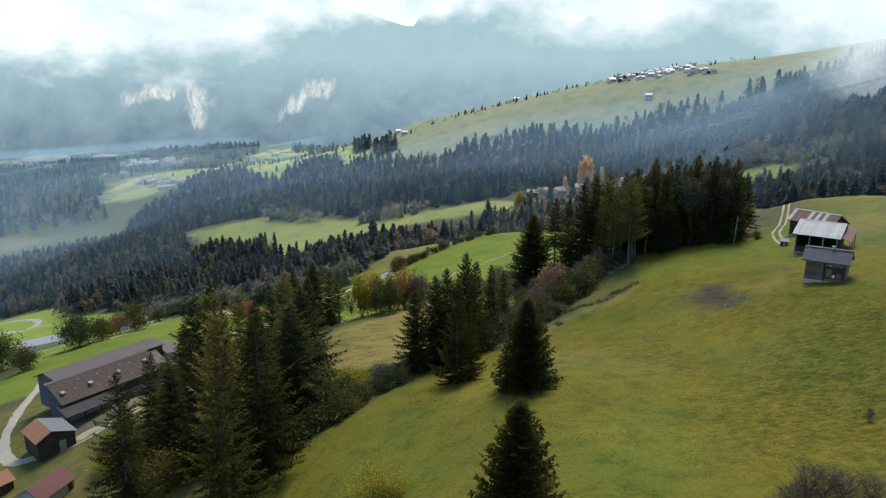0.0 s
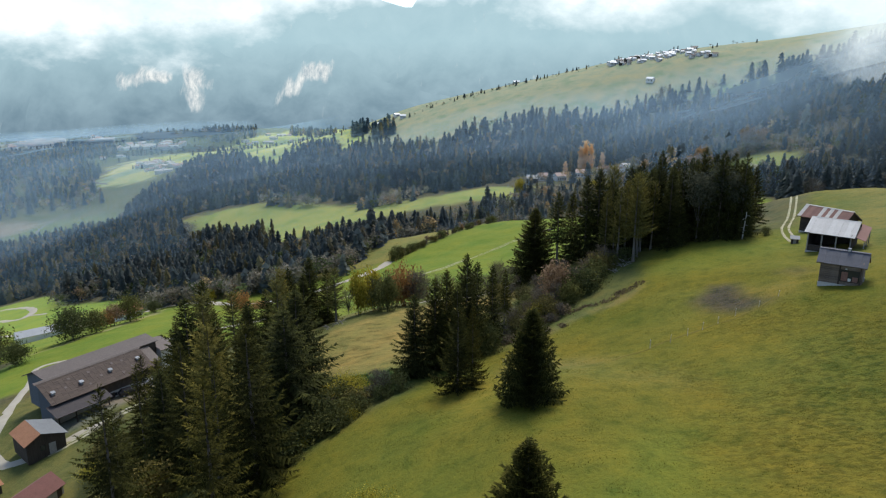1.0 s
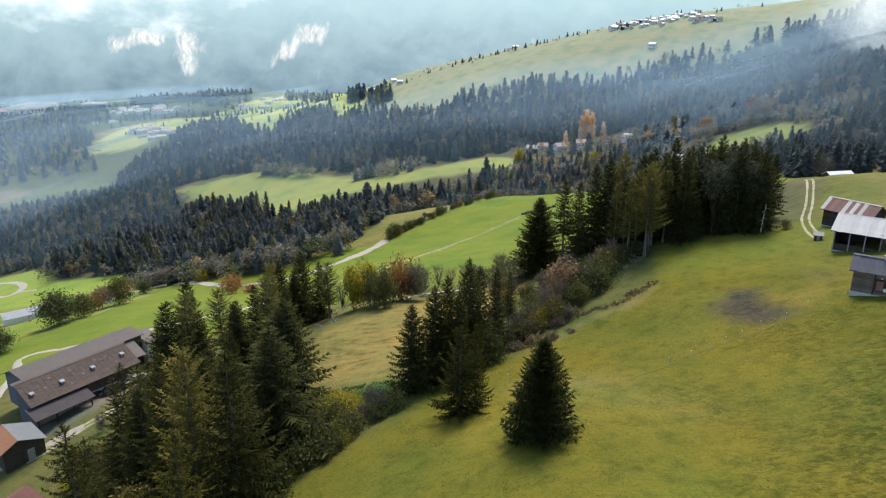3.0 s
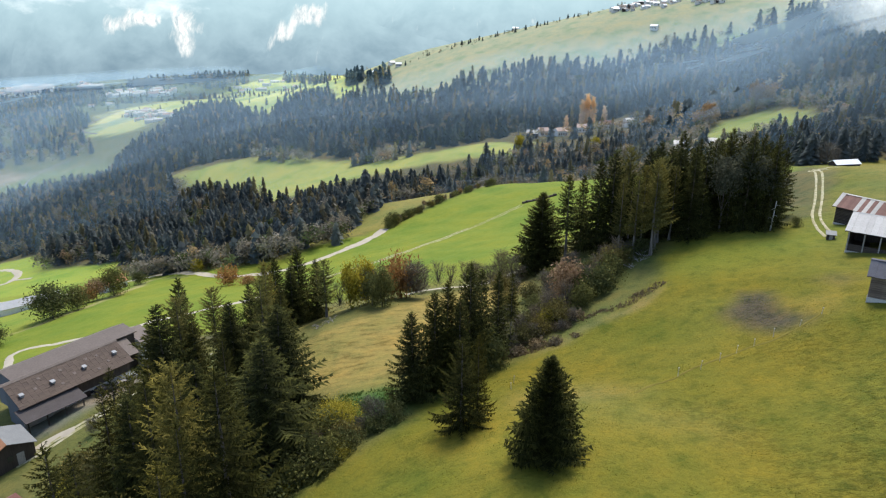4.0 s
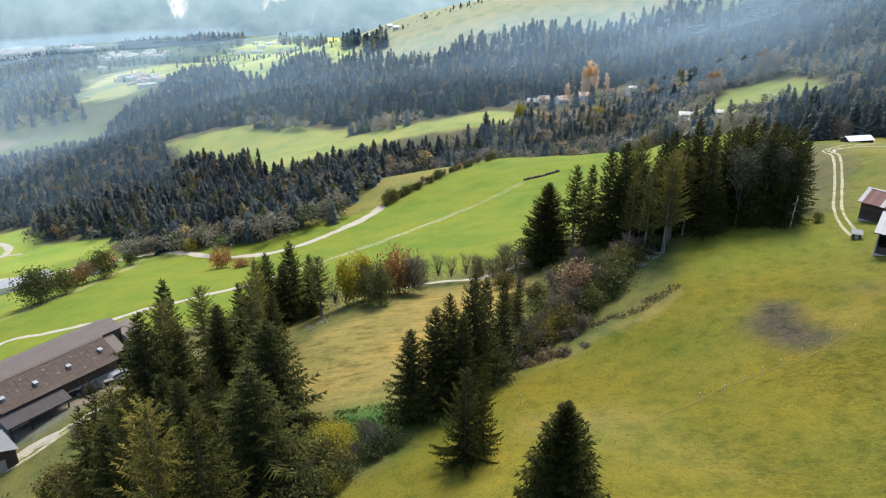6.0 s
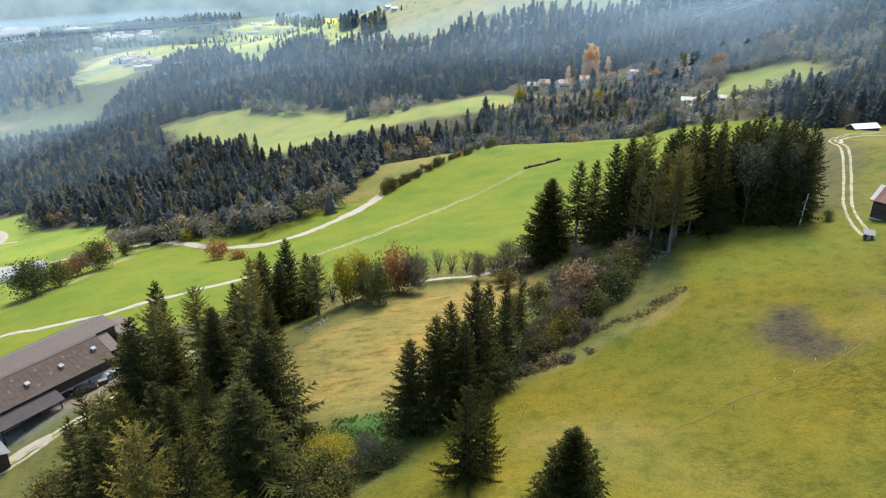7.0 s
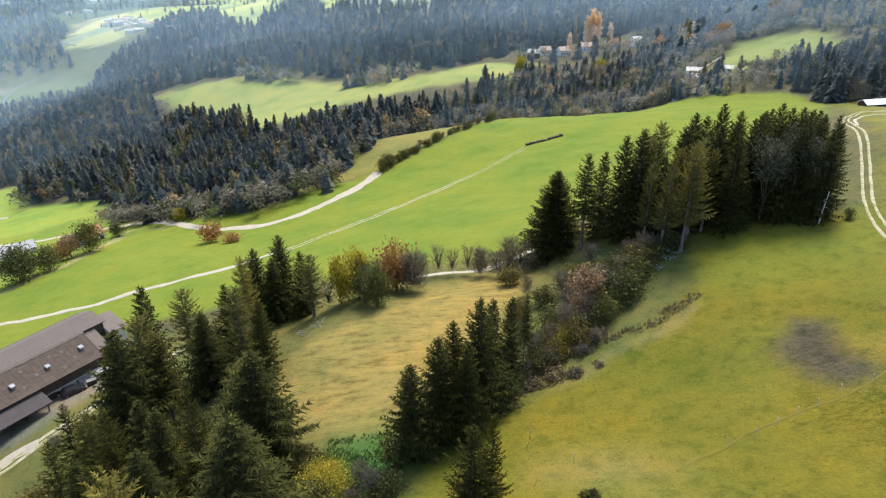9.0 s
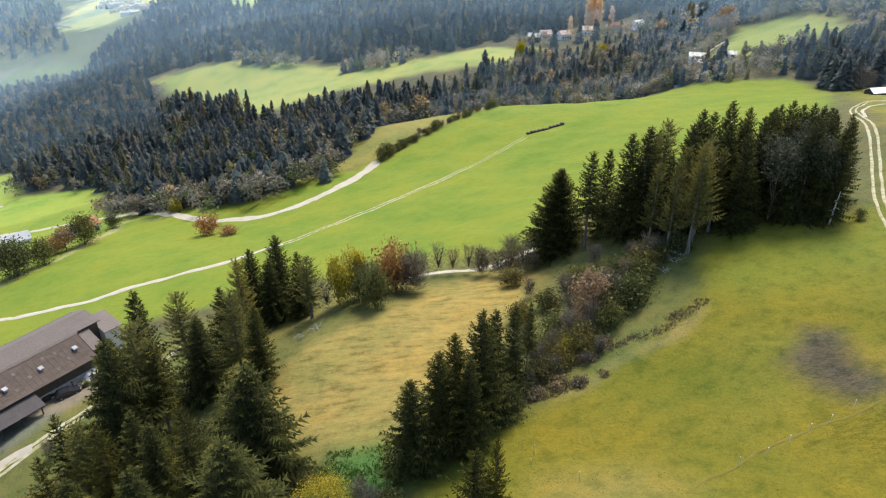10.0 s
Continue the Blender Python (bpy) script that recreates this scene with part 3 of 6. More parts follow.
mountain("backdrop_left", "mountain with pale limestone cliffs above the valley, blue haze painted on", -4200, 300, 2560,
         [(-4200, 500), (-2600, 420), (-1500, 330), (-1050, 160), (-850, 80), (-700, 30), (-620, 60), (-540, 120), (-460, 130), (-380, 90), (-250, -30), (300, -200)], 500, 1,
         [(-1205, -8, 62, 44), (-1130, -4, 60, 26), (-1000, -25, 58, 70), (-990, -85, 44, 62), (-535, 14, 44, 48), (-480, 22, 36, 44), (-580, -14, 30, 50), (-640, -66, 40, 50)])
mountain("backdrop_middle", "wooded mountain ridge behind the cliffs, haze painted on", -3200, 1200, 3250,
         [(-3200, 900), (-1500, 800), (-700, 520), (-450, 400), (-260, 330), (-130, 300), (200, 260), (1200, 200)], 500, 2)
mountain("backdrop_right", "broad mountain side with pale blue haze painted on", -420, 3600, 2900,
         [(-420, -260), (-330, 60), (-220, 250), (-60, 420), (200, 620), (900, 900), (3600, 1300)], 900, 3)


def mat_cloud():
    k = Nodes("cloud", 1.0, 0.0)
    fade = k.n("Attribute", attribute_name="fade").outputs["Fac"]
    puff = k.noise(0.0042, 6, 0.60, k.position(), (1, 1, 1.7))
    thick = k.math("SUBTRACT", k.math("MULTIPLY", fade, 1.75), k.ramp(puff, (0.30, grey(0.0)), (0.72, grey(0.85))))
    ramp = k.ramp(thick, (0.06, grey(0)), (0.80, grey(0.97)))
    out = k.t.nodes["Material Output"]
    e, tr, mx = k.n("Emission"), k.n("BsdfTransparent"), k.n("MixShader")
    # clouds glow: brightness and grey of the billows are put into emission
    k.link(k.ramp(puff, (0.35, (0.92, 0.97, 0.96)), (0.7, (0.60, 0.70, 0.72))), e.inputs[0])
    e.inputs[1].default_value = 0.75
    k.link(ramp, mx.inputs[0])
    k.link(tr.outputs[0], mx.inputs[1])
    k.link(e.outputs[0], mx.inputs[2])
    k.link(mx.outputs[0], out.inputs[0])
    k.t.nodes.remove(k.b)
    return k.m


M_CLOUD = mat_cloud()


def cloud(label, line, low, high, seed, body=1.0):
    """A drifting bank of cloud: billows along a line of map points between two heights, thinning out at its rims."""
    g = np.random.default_rng(seed)
    p = curve_points(line, 30.0)
    n, nz = len(p), 34
    u, v = np.meshgrid(np.linspace(0, 1, n), np.linspace(0, 1, nz))
    ph = g.uniform(0, 6.28, 8)
    bil = sum(np.sin(u * f * 6.28 + ph[i] + 1.5 * np.sin(v * 7 + ph[i + 4])) / (1 + 0.6 * i) for i, f in enumerate((1.3, 2.9, 5.3, 9.1)))
    d = np.gradient(p, axis=0)
    nrm = np.stack([d[:, 1], -d[:, 0]], -1) / np.hypot(*d.T)[:, None]
    off = 70 * np.sin(np.pi * v) + 26 * bil
    x, y = p[None, :, 0] + nrm[None, :, 0] * off, p[None, :, 1] + nrm[None, :, 1] * off
    z = low + (high - low) * v + 12 * bil
    fade = np.clip(u / 0.22, 0, 1) * np.clip((1 - u) / 0.22, 0, 1) * np.clip(v / 0.42, 0, 1) * np.clip((1 - v) / 0.12, 0, 1)
    fade = fade * body
    me = mesh_from("cloud", np.stack([x, y, z], -1).reshape(-1, 3), grid_faces(n, nz), M_CLOUD, True)
    me.attributes.new("fade", "FLOAT", "POINT").data.foreach_set("value", fade.astype(np.float32).ravel())
    return tagged(new("cloud", me), label, "cloud", kind="stuff")


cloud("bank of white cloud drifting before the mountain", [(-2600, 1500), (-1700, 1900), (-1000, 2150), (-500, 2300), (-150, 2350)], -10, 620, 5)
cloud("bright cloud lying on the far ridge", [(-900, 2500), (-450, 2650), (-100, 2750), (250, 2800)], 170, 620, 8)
# this bank glows as well, only some 800 m away
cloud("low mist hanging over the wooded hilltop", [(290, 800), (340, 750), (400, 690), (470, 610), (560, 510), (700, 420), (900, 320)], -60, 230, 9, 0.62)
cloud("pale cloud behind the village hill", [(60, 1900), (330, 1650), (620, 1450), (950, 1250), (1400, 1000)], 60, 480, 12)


# ---- trees ----
def tube(p, r, sides=6):
    """Vertices and quads of a tapered tube along the points p with radii r."""
    p, r = np.asarray(p, float), np.asarray(r, float)
    a = np.linspace(0, 2 * np.pi, sides, endpoint=False)
    d = np.gradient(p, axis=0)
    d /= np.linalg.norm(d, axis=1)[:, None] + 1e-9
    ref = np.where(np.abs(d[:, 2:3]) > 0.8, np.array([[1.0, 0, 0]]), np.array([[0, 0, 1.0]]))
    u = np.cross(d, ref)
    u /= np.linalg.norm(u, axis=1)[:, None] + 1e-9
    w = np.cross(d, u)
    v = p[:, None] + r[:, None, None] * (np.cos(a)[None, :, None] * u[:, None] + np.sin(a)[None, :, None] * w[:, None])
    f = []
    for i in range(len(p) - 1):
        for j in range(sides):
            k = (j + 1) % sides
            f.append((i * sides + j, i * sides + k, (i + 1) * sides + k, (i + 1) * sides + j))
    return v.reshape(-1, 3), np.array(f)


def trunk_mesh(name, h, r, rng, lean=0.02, material=None):
    z = np.linspace(-0.5, h, 9)
    wob = np.cumsum(rng.normal(0, lean * h / 9, (9, 2)), 0)
    v, f = tube(np.c_[wob - wob[0], z], r * (1 - 0.93 * np.clip(z / h, 0, 1)) * (1 + 0.5 * np.exp(-np.maximum(z, 0) / (0.04 * h))), 8)
    return mesh_from(name, v, f, material or M_BARK, True)


def spruce_crown(name, h, radius, rng, material, gap=0.46, droop=0.5, low=0.04, dense=1.05, shape=0.8, tip=0.09, spray=1.0, ragged=(0.55, 1.15)):
    """Whorls of drooping boughs, each a spine with hanging side sprays; the bough ends are paler, young shoots with lit
    sprays painted in.
    """
    tris, shoot = [], []
    down = np.array([0, 0, -1.0])
    z = h * low
    while z < h - 0.2:
        f = (z - h * low) / (h * (1 - low))
        reach = (radius * (1 - f) ** shape + 0.15) * (0.70 + 0.30 * min(1.0, f / 0.12 + 0.35)) * rng.uniform(0.82, 1.12)
        n = max(4, int(round((4.6 + 4.6 * (1 - f)) * dense)))
        a0 = rng.uniform(0, 6.28)
        for j in range(n):
            a = a0 + 6.283 * j / n + rng.normal(0, 0.28)
            length = reach * rng.uniform(*ragged)
            zz = z + rng.normal(0, gap * 0.28)
            out = np.array([math.cos(a), math.sin(a), 0.0])
            side = np.array([-math.sin(a), math.cos(a), 0.0])
            sag = droop * (1 - 0.75 * f) * rng.uniform(0.6, 1.4)
            rise = 0.60 * f - 0.05
            seg = int((9 if length > 2.2 else 6 if length > 1.1 else 4) / spray ** 0.7)
            u = np.linspace(0.04, 1, seg + 1)
            spine = np.array([0, 0, zz]) + out * (length * u)[:, None] - down * (length * (rise * u - sag * u ** 1.4 + 0.34 * u ** 3))[:, None]
            wide = spray * (0.21 + 0.13 * length) * np.sin(np.pi * (0.20 + 0.66 * u))
            for i in range(seg):
                p, q = spine[i], spine[i + 1]
                for sgn in (-1, 1):
                    w = wide[i] * rng.uniform(0.65, 1.3)
                    hang = down * w * rng.uniform(0.25, 0.9)
                    end = p + (q - p) * rng.uniform(0.9, 1.9) + side * sgn * w + hang
                    tris.append((p, p + (q - p) * 0.72, end))
                    shoot.append((0.45 * u[i] ** 3, 0.45 * u[i] ** 3, min(1.0, 0.10 + u[i] ** 1.5)))
                if rng.random() < 0.8:
                    tris.append((p, q, (p + q) * 0.5 + down * wide[i] * rng.uniform(0.5, 1.3) + side * rng.normal(0, 0.12)))
                    shoot.append((0.0, 0.0, 0.45 * u[i]))
            tris.append((spine[-2] + side * 0.09, spine[-2] - side * 0.09, spine[-1] + out * 0.3 * rng.uniform(0.3, 1)))
            shoot.append((0.6, 0.6, 1.0))
        z += gap * rng.uniform(0.75, 1.25) * (0.5 + 0.5 * (1 - f))
    for j in range(3):
        o = np.array([math.cos(2.1 * j), math.sin(2.1 * j), 0]) * tip
        tris.append((np.array([0, 0, h - 0.8]) + o, np.array([0, 0, h - 0.8]) - o, np.array([0, 0, h + 0.35])))
        shoot.append((0.3, 0.3, 1.0))
    v = np.array(tris).reshape(-1, 3)
    me = mesh_from(name, v, np.arange(len(v)).reshape(-1, 3), material)
    me.attributes.new("shoot", "FLOAT", "POINT").data.foreach_set("value", np.array(shoot, np.float32).ravel())
    return me


def leafy_crown(name, h, width, rng, material, leaves=2600, size=0.26, base=0.25, clumps=26, upright=1.0):
    """Leaf sprays gathered in uneven clumps round the limb ends, with gaps between."""
    c = []
    while len(c) < clumps:
        p = rng.uniform(-1, 1, 3)
        r = np.linalg.norm(p)
        if 0.35 < r < 1:
            c.append(p)
    c = np.array(c) * np.array([width / 2, width / 2, h * (1 - base) / 2 * upright]) + np.array([0, 0, h * (1 + base) / 2])
    spread = rng.uniform(0.10, 0.24, clumps) * width
    k = rng.integers(0, clumps, leaves)
    pos = c[k] + rng.normal(0, 1, (leaves, 3)) * spread[k][:, None] * np.array([1, 1, 0.75])
    pos[:, 2] = np.maximum(pos[:, 2], 0.1 + 0.02 * h)
    a = rng.normal(0, 1, (leaves, 3))
    a /= np.linalg.norm(a, axis=1)[:, None]
    b = np.cross(a, rng.normal(0, 1, (leaves, 3)))
    b /= np.linalg.norm(b, axis=1)[:, None]
    s = size * rng.uniform(0.6, 1.5, (leaves, 1))
    v = np.stack([pos - a * s, pos + b * s * 0.6, pos + a * s, pos - b * s * 0.6], 1).reshape(-1, 3)
    return mesh_from(name, v, np.arange(len(v)).reshape(-1, 4), material)


def twig_crown(name, h, width, rng, material, twigs=420, base=0.12):
    """Bare spreading twigs that fork, densest at the outside of the crown."""
    tris = []
    for i in range(twigs):
        a, e = rng.uniform(0, 6.28), rng.uniform(0.0, 1.0) ** 0.7
        out = np.array([math.cos(a), math.sin(a), 0])
        zc = h * (base + (0.80 - base) * rng.uniform(0, 1))
        bulge = math.sin(math.pi * min(1.0, 0.18 + 0.78 * zc / h))
        start = out * width * 0.42 * e * bulge * rng.uniform(0.3, 1) + np.array([0, 0, zc])
        way = out * (0.25 + 0.9 * e) + np.array([0, 0, rng.uniform(0.25, 1.1)]) + rng.normal(0, 0.25, 3)
        way /= np.linalg.norm(way)
        length = h * rng.uniform(0.10, 0.24)
        side = np.cross(way, rng.normal(0, 1, 3))
        side *= 0.016 * (1 + 0.1 * h) / np.linalg.norm(side)
        tris.append((start - side, start + side, start + way * length))
        for _ in range(4):
            q = start + way * length * rng.uniform(0.2, 0.95)
            w2 = way + rng.normal(0, 0.6, 3)
            tris.append((q - side * 0.8, q + side * 0.8, q + w2 / np.linalg.norm(w2) * length * rng.uniform(0.3, 0.75)))
    v = np.array(tris).reshape(-1, 3)
    return mesh_from(name, v, np.arange(len(v)).reshape(-1, 3), material)


def limb_meshes(h, width, rng, n=6, r=0.09):
    """Bowed limbs that rise from the trunk into the crown, one mesh each."""
    out = []
    for i in range(n):
        a = 6.28 * i / n + rng.normal(0, 0.3)
        z0 = h * rng.uniform(0.15, 0.45)
        end = np.array([math.cos(a) * width * 0.36, math.sin(a) * width * 0.36, h * rng.uniform(0.6, 0.92)])
        u = np.linspace(0, 1, 5)[:, None]
        p = np.array([0, 0, z0]) * (1 - u) + end * u + np.array([0, 0, -1]) * 0.12 * h * u * (1 - u)
        v, f = tube(p, r * (1 - 0.85 * u[:, 0]), 5)
        out.append(("limb", mesh_from("limb", v, f, M_BARK, True)))
    return out


def part(name, me, parent, label=""):
    ob = new(name, me)
    ob.parent = parent
    return tagged(ob, label)


def tree_thing(name, parts, label, category, group=""):
    root = new(name)
    root.empty_display_size = 0.5
    for n, me in parts:
        part(n, me, root)
    return tagged(root, label, category, group)


rng = np.random.default_rng(7)


def make_spruce(h, r, material, label, seed, bark=None, **kw):
    g = np.random.default_rng(seed)
    return tree_thing("spruce_tree", [("trunk", trunk_mesh("trunk", h * 0.97, 0.012 * h + 0.05, g, 0.006, bark)), ("crown", spruce_crown("crown", h, r, g, material, **kw))], label, "tree", "conifers")


def make_larch(h, r, seed, label="slender larch with olive-yellow autumn needles"):
    g = np.random.default_rng(seed)
    ob = tree_thing("larch_tree", [("trunk", trunk_mesh("trunk", h * 0.97, 0.013 * h + 0.04, g, 0.012, M_BARK_PALE)),
                                   ("crown", spruce_crown("crown", h, r, g, M_LARCH, gap=0.55, droop=0.22, low=0.30, dense=0.95, shape=0.42, spray=0.75))], label, "tree", "conifers")
    return ob


def make_leafy(h, w, material, seed, label, name="broadleaf_tree", category="tree", leaves=2600, base=0.25, clumps=26, size=0.26, group="broadleaf trees and shrubs"):
    g = np.random.default_rng(seed)
    return tree_thing(name, [("trunk", trunk_mesh("trunk", h * 0.7, 0.014 * h + 0.04, g, 0.02)), *limb_meshes(h, w, g),
                             ("crown", leafy_crown("crown", h, w, g, material, leaves, size, base, clumps))], label, category, group)


def make_bare(h, w, seed, label, name="bare_shrub", category="shrub", twigs=420):
    g = np.random.default_rng(seed)
    return tree_thing(name, [*limb_meshes(h, w, g, 6, 0.012 * h + 0.02), ("crown", twig_crown("crown", h, w, g, M_TWIGS, twigs))], label, category, "broadleaf trees and shrubs")


def plant(proto_ob, spots):
    """Set copies of a thing at (x, y, height, width factor) on the ground; the first takes the thing itself."""
    size = proto_ob["size"]
    first = "set" not in proto_ob
    proto_ob["set"] = 1
    for i, (x, y, h, wf) in enumerate(spots):
        s = h / size
        m = Matrix.Translation((x, y, gz(x, y) - 0.15)) @ Matrix.Rotation(2.4 * i + 0.37 * x, 4, "Z") @ Matrix.Diagonal((s * wf, s * wf, s, 1))
        ob = proto_ob if first else copy_thing(proto_ob, m)
        ob.matrix_basis = m
        first = False


def proto(ob, size):
    ob["size"] = size
    return ob


def by_tip(*rows):
    """(x, y, height of the tip above datum, width factor) to (x, y, height, width factor)."""
    return [(x, y, max(2.0, zt - gz(x, y)), wf * (1.18 if x < -15 else 1.12 if y > 135 else 1.0)) for x, y, zt, wf in rows]


DARK = "tall dark green spruce with drooping boughs"
spruces = [proto(make_spruce(16, 4.4, M_SPRUCE, DARK, 11), 16), proto(make_spruce(18, 5.0, M_SPRUCE, DARK, 12, droop=0.62, gap=0.56), 18),
           proto(make_spruce(15, 3.7, M_SPRUCE, DARK, 13, gap=0.50), 15), proto(make_spruce(17, 4.0, M_SPRUCE, DARK, 14, low=0.2), 17)]
lone = proto(make_spruce(10.5, 4.1, M_SPRUCE, "single dark spruce, dense and conical, on the meadow", 21, gap=0.27, low=0.03, dense=1.65, shape=0.84, droop=0.34, ragged=(0.78, 1.06)), 10.5)
young = proto(make_spruce(14, 4.6, M_SPRUCE_LIT, "broad young spruce with light green-brown boughs", 22, gap=0.66, low=0.02, droop=0.42, dense=1.3, spray=0.7), 14)
droopy = proto(make_spruce(19, 5.2, M_SPRUCE_LIT, "big old spruce with hanging olive-green boughs", 23, gap=0.74, droop=0.85, dense=1.15, spray=0.62), 19)
bald = proto(make_spruce(18, 2.9, M_SPRUCE, "thin spruce with a bare grey trunk and a ragged top", 24, M_BARK_PALE, gap=0.55, low=0.40, droop=0.5, shape=0.6), 18)
larch_a, larch_b = proto(make_larch(16, 2.9, 31), 16), proto(make_larch(18, 2.5, 32, "tall thin larch with brownish needles and bare lower trunk"), 18)
pine = proto(make_leafy(15, 6.0, M_PINE, 33, "pine with a grey-green crown on a tall bare trunk", "pine_tree", leaves=4200, base=0.48, clumps=30, size=0.2, group="conifers"), 15)

dense = proto(make_spruce(20, 5.6, M_SPRUCE, "broad dense spruce standing alone below the knoll", 26, gap=0.44, dense=1.45, shape=0.78, droop=0.42, low=0.03, ragged=(0.72, 1.10)), 20)

# lone trees, and the clump on the meadow's edge
plant(lone, by_tip((9.8, 76.0, 15.0, 1.0), (5.4, 44.2, 17.6, 0.95)))
plant(dense, by_tip((20.8, 156.0, 9.8, 1.35)))
plant(young, by_tip((1.9, 87.6, 11.2, 1.0), (3.9, 89.6, 10.6, 0.62), (-22.5, 78.5, 12.4, 0.95)))
plant(spruces[0], by_tip((-1.2, 103.0, 10.2, 1.05), (0.6, 105.5, 10.7, 1.0), (3.7, 107.0, 12.8, 0.95), (-4.2, 100.5, 8.4, 1.2), (-22.3, 103.4, 8.0, 1.35), (-29.2, 149.9, 0.2, 0.95),
                         (-33.4, 148, -1.5, 0.9), (-27.0, 125.0, 2.0, 0.8)))
plant(spruces[1], by_tip((-36.4, 127.3, -1.8, 1.15), (-21.0, 90.5, 9.6, 1.5), (-44.1, 116.6, 2.3, 1.1), (-33.0, 95.0, 1.5, 1.1), (-36.0, 138.0, -3.0, 1.0), (-28.0, 113.0, -0.5, 0.8)))
plant(spruces[2], by_tip((-45.5, 129.5, 1.6, 0.85), (-24.8, 146, -1.0, 0.95), (8.2, 113.2, 9.2, 0.85), (-38.5, 108.0, -2.5, 1.0), (-52.5, 133.0, -9.5, 0.9)))
plant(bald, by_tip((25.3, 152.5, 14.2, 1.0), (10.6, 117.0, 7.2, 0.8), (36.0, 146.0, 16.0, 0.9), (-40.8, 121.5, -2.0, 0.9)))
plant(droopy, by_tip((-22.3, 63.5, 12.6, 0.9), (-38.0, 74.5, 6.5, 0.95), (-29.5, 102.0, 4.2, 0.75), (-24.8, 73.6, 9.8, 0.7), (-46.5, 101.5, -3.0, 0.85), (-44.0, 88.0, -4.0, 0.9)))
plant(larch_a, by_tip((-42.3, 136.5, -3.2, 1.0), (-31.0, 128.2, 2.0, 1.0), (-22.4, 142.0, 0.2, 1.1), (-42.7, 121.2, 1.5, 1.0), (-28.0, 81.5, 11.0, 0.95), (-47, 110, -6.0, 0.9), (-33.5, 141, 0.2, 0.9)))
# the block of trees on the knoll
plant(spruces[0], by_tip((46.9, 152.0, 23.2, 0.85), (54.5, 147.8, 24.4, 0.85), (44.0, 156.0, 20.5, 0.9), (58.5, 152.0, 22.5, 0.9), (62.5, 156.0, 21.5, 0.9), (51.5, 155.5, 21.0, 0.9), (48.5, 143.2, 15.0, 0.85), (57.5, 141.2, 14.5, 0.8)))
plant(spruces[1], by_tip((50.0, 146.8, 22.2, 0.75), (56.3, 142.6, 24.6, 0.72), (60.4, 141.6, 24.2, 0.75), (60.5, 147.5, 23.4, 0.8), (65.5, 158.0, 20.5, 0.85), (52.8, 150.5, 22.0, 0.8)))
plant(spruces[2], by_tip((31.0, 150.9, 18.0, 1.0), (33.2, 149.0, 19.8, 1.05), (46.2, 142.6, 20.8, 0.9), (39.2, 147.2, 20.6, 1.0), (29.0, 156.0, 13.5, 0.9), (41.5, 151.0, 20.0, 1.0), (48.0, 161.0, 18.5, 1.0), (43.2, 147.0, 20.0, 0.95), (53.6, 143.6, 17.0, 0.9), (61.8, 144.0, 20.5, 0.9)))
plant(spruces[3], by_tip((45.0, 147.2, 20.6, 0.95), (52.0, 147.2, 19.5, 0.95), (57.6, 147.0, 22.0, 0.9), (62.8, 149.5, 21.5, 0.9), (48.8, 150.0, 20.5, 0.95), (55.5, 155.0, 21.0, 0.95), (66.8, 151.0, 20.0, 0.9), (38.0, 158.5, 16.0, 0.9), (59.0, 160.0, 20.0, 0.9), (70.0, 162.0, 18.5, 0.9)))
plant(larch_a, by_tip((36.5, 151.0, 20.0, 1.0), (38.2, 138.4, 20.4, 0.95), (35.0, 153.5, 17.0, 1.0), (41.0, 144.0, 19.5, 0.95)))
plant(larch_b, by_tip((35.4, 140.0, 17.5, 0.9), (39.5, 141.0, 19.0, 1.0), (43.2, 143.8, 18.0, 0.9), (33.6, 143.6, 15.8, 0.9), (38.0, 144.5, 18.0, 0.9)))
plant(pine, by_tip((56.9, 144.8, 21.0, 0.8), (52.5, 143.8, 19.6, 0.8), (59.6, 143.2, 19.2, 0.75)))
plant(spruces[2], by_tip((-29.8, 146.0, -2.5, 1.1), (-38.5, 133.0, -5.0, 1.1), (-49.5, 125.0, -5.5, 1.1), (-34.5, 104.0, -0.5, 1.1), (-41.0, 97.0, -2.0, 1.1), (5.5, 110.5, 10.5, 1.0), (2.2, 103.0, 9.5, 1.0)))
plant(droopy, by_tip((-50.5, 112.0, -6.0, 0.85), (-41.0, 104.5, -0.5, 0.85), (-34.0, 88.0, 6.0, 0.85)))


# ---- far woods: many trees in one sheet of stuff ----
def low_spruce(g, layers, boughs, slim):
    """A small conifer of kite-shaped hanging boughs, one metre high."""
    tris = []
    full = g.uniform(slim - 0.12, slim + 0.16)
    for i in range(layers):
        f = i / layers
        r = (0.165 * (1 - f) ** full + 0.012) * g.uniform(0.85, 1.15)
        a0 = g.uniform(0, 6.28)
        n = boughs if f < 0.7 else max(3, boughs - 2)
        for j in range(n):
            a = a0 + 6.283 * j / n + g.normal(0, 0.25)
            rr = r * g.uniform(0.7, 1.2)
            out, side = np.array([math.cos(a), math.sin(a), 0.0]), np.array([-math.sin(a), math.cos(a), 0.0])
            z = 0.03 + 0.93 * f + g.normal(0, 0.018)
            root = np.array([0, 0, min(1.0, z + 1.05 / layers + 0.04)])
            mid = out * rr * 0.62 + np.array([0, 0, z + 0.03])
            end = out * rr + np.array([0, 0, z - g.uniform(0.0, 0.03)])
            w = side * rr * g.uniform(0.32, 0.54) * 6 / n
            tris += [(root, mid - w, end), (root, end, mid + w)]
    return np.array(tris, float).reshape(-1, 3)


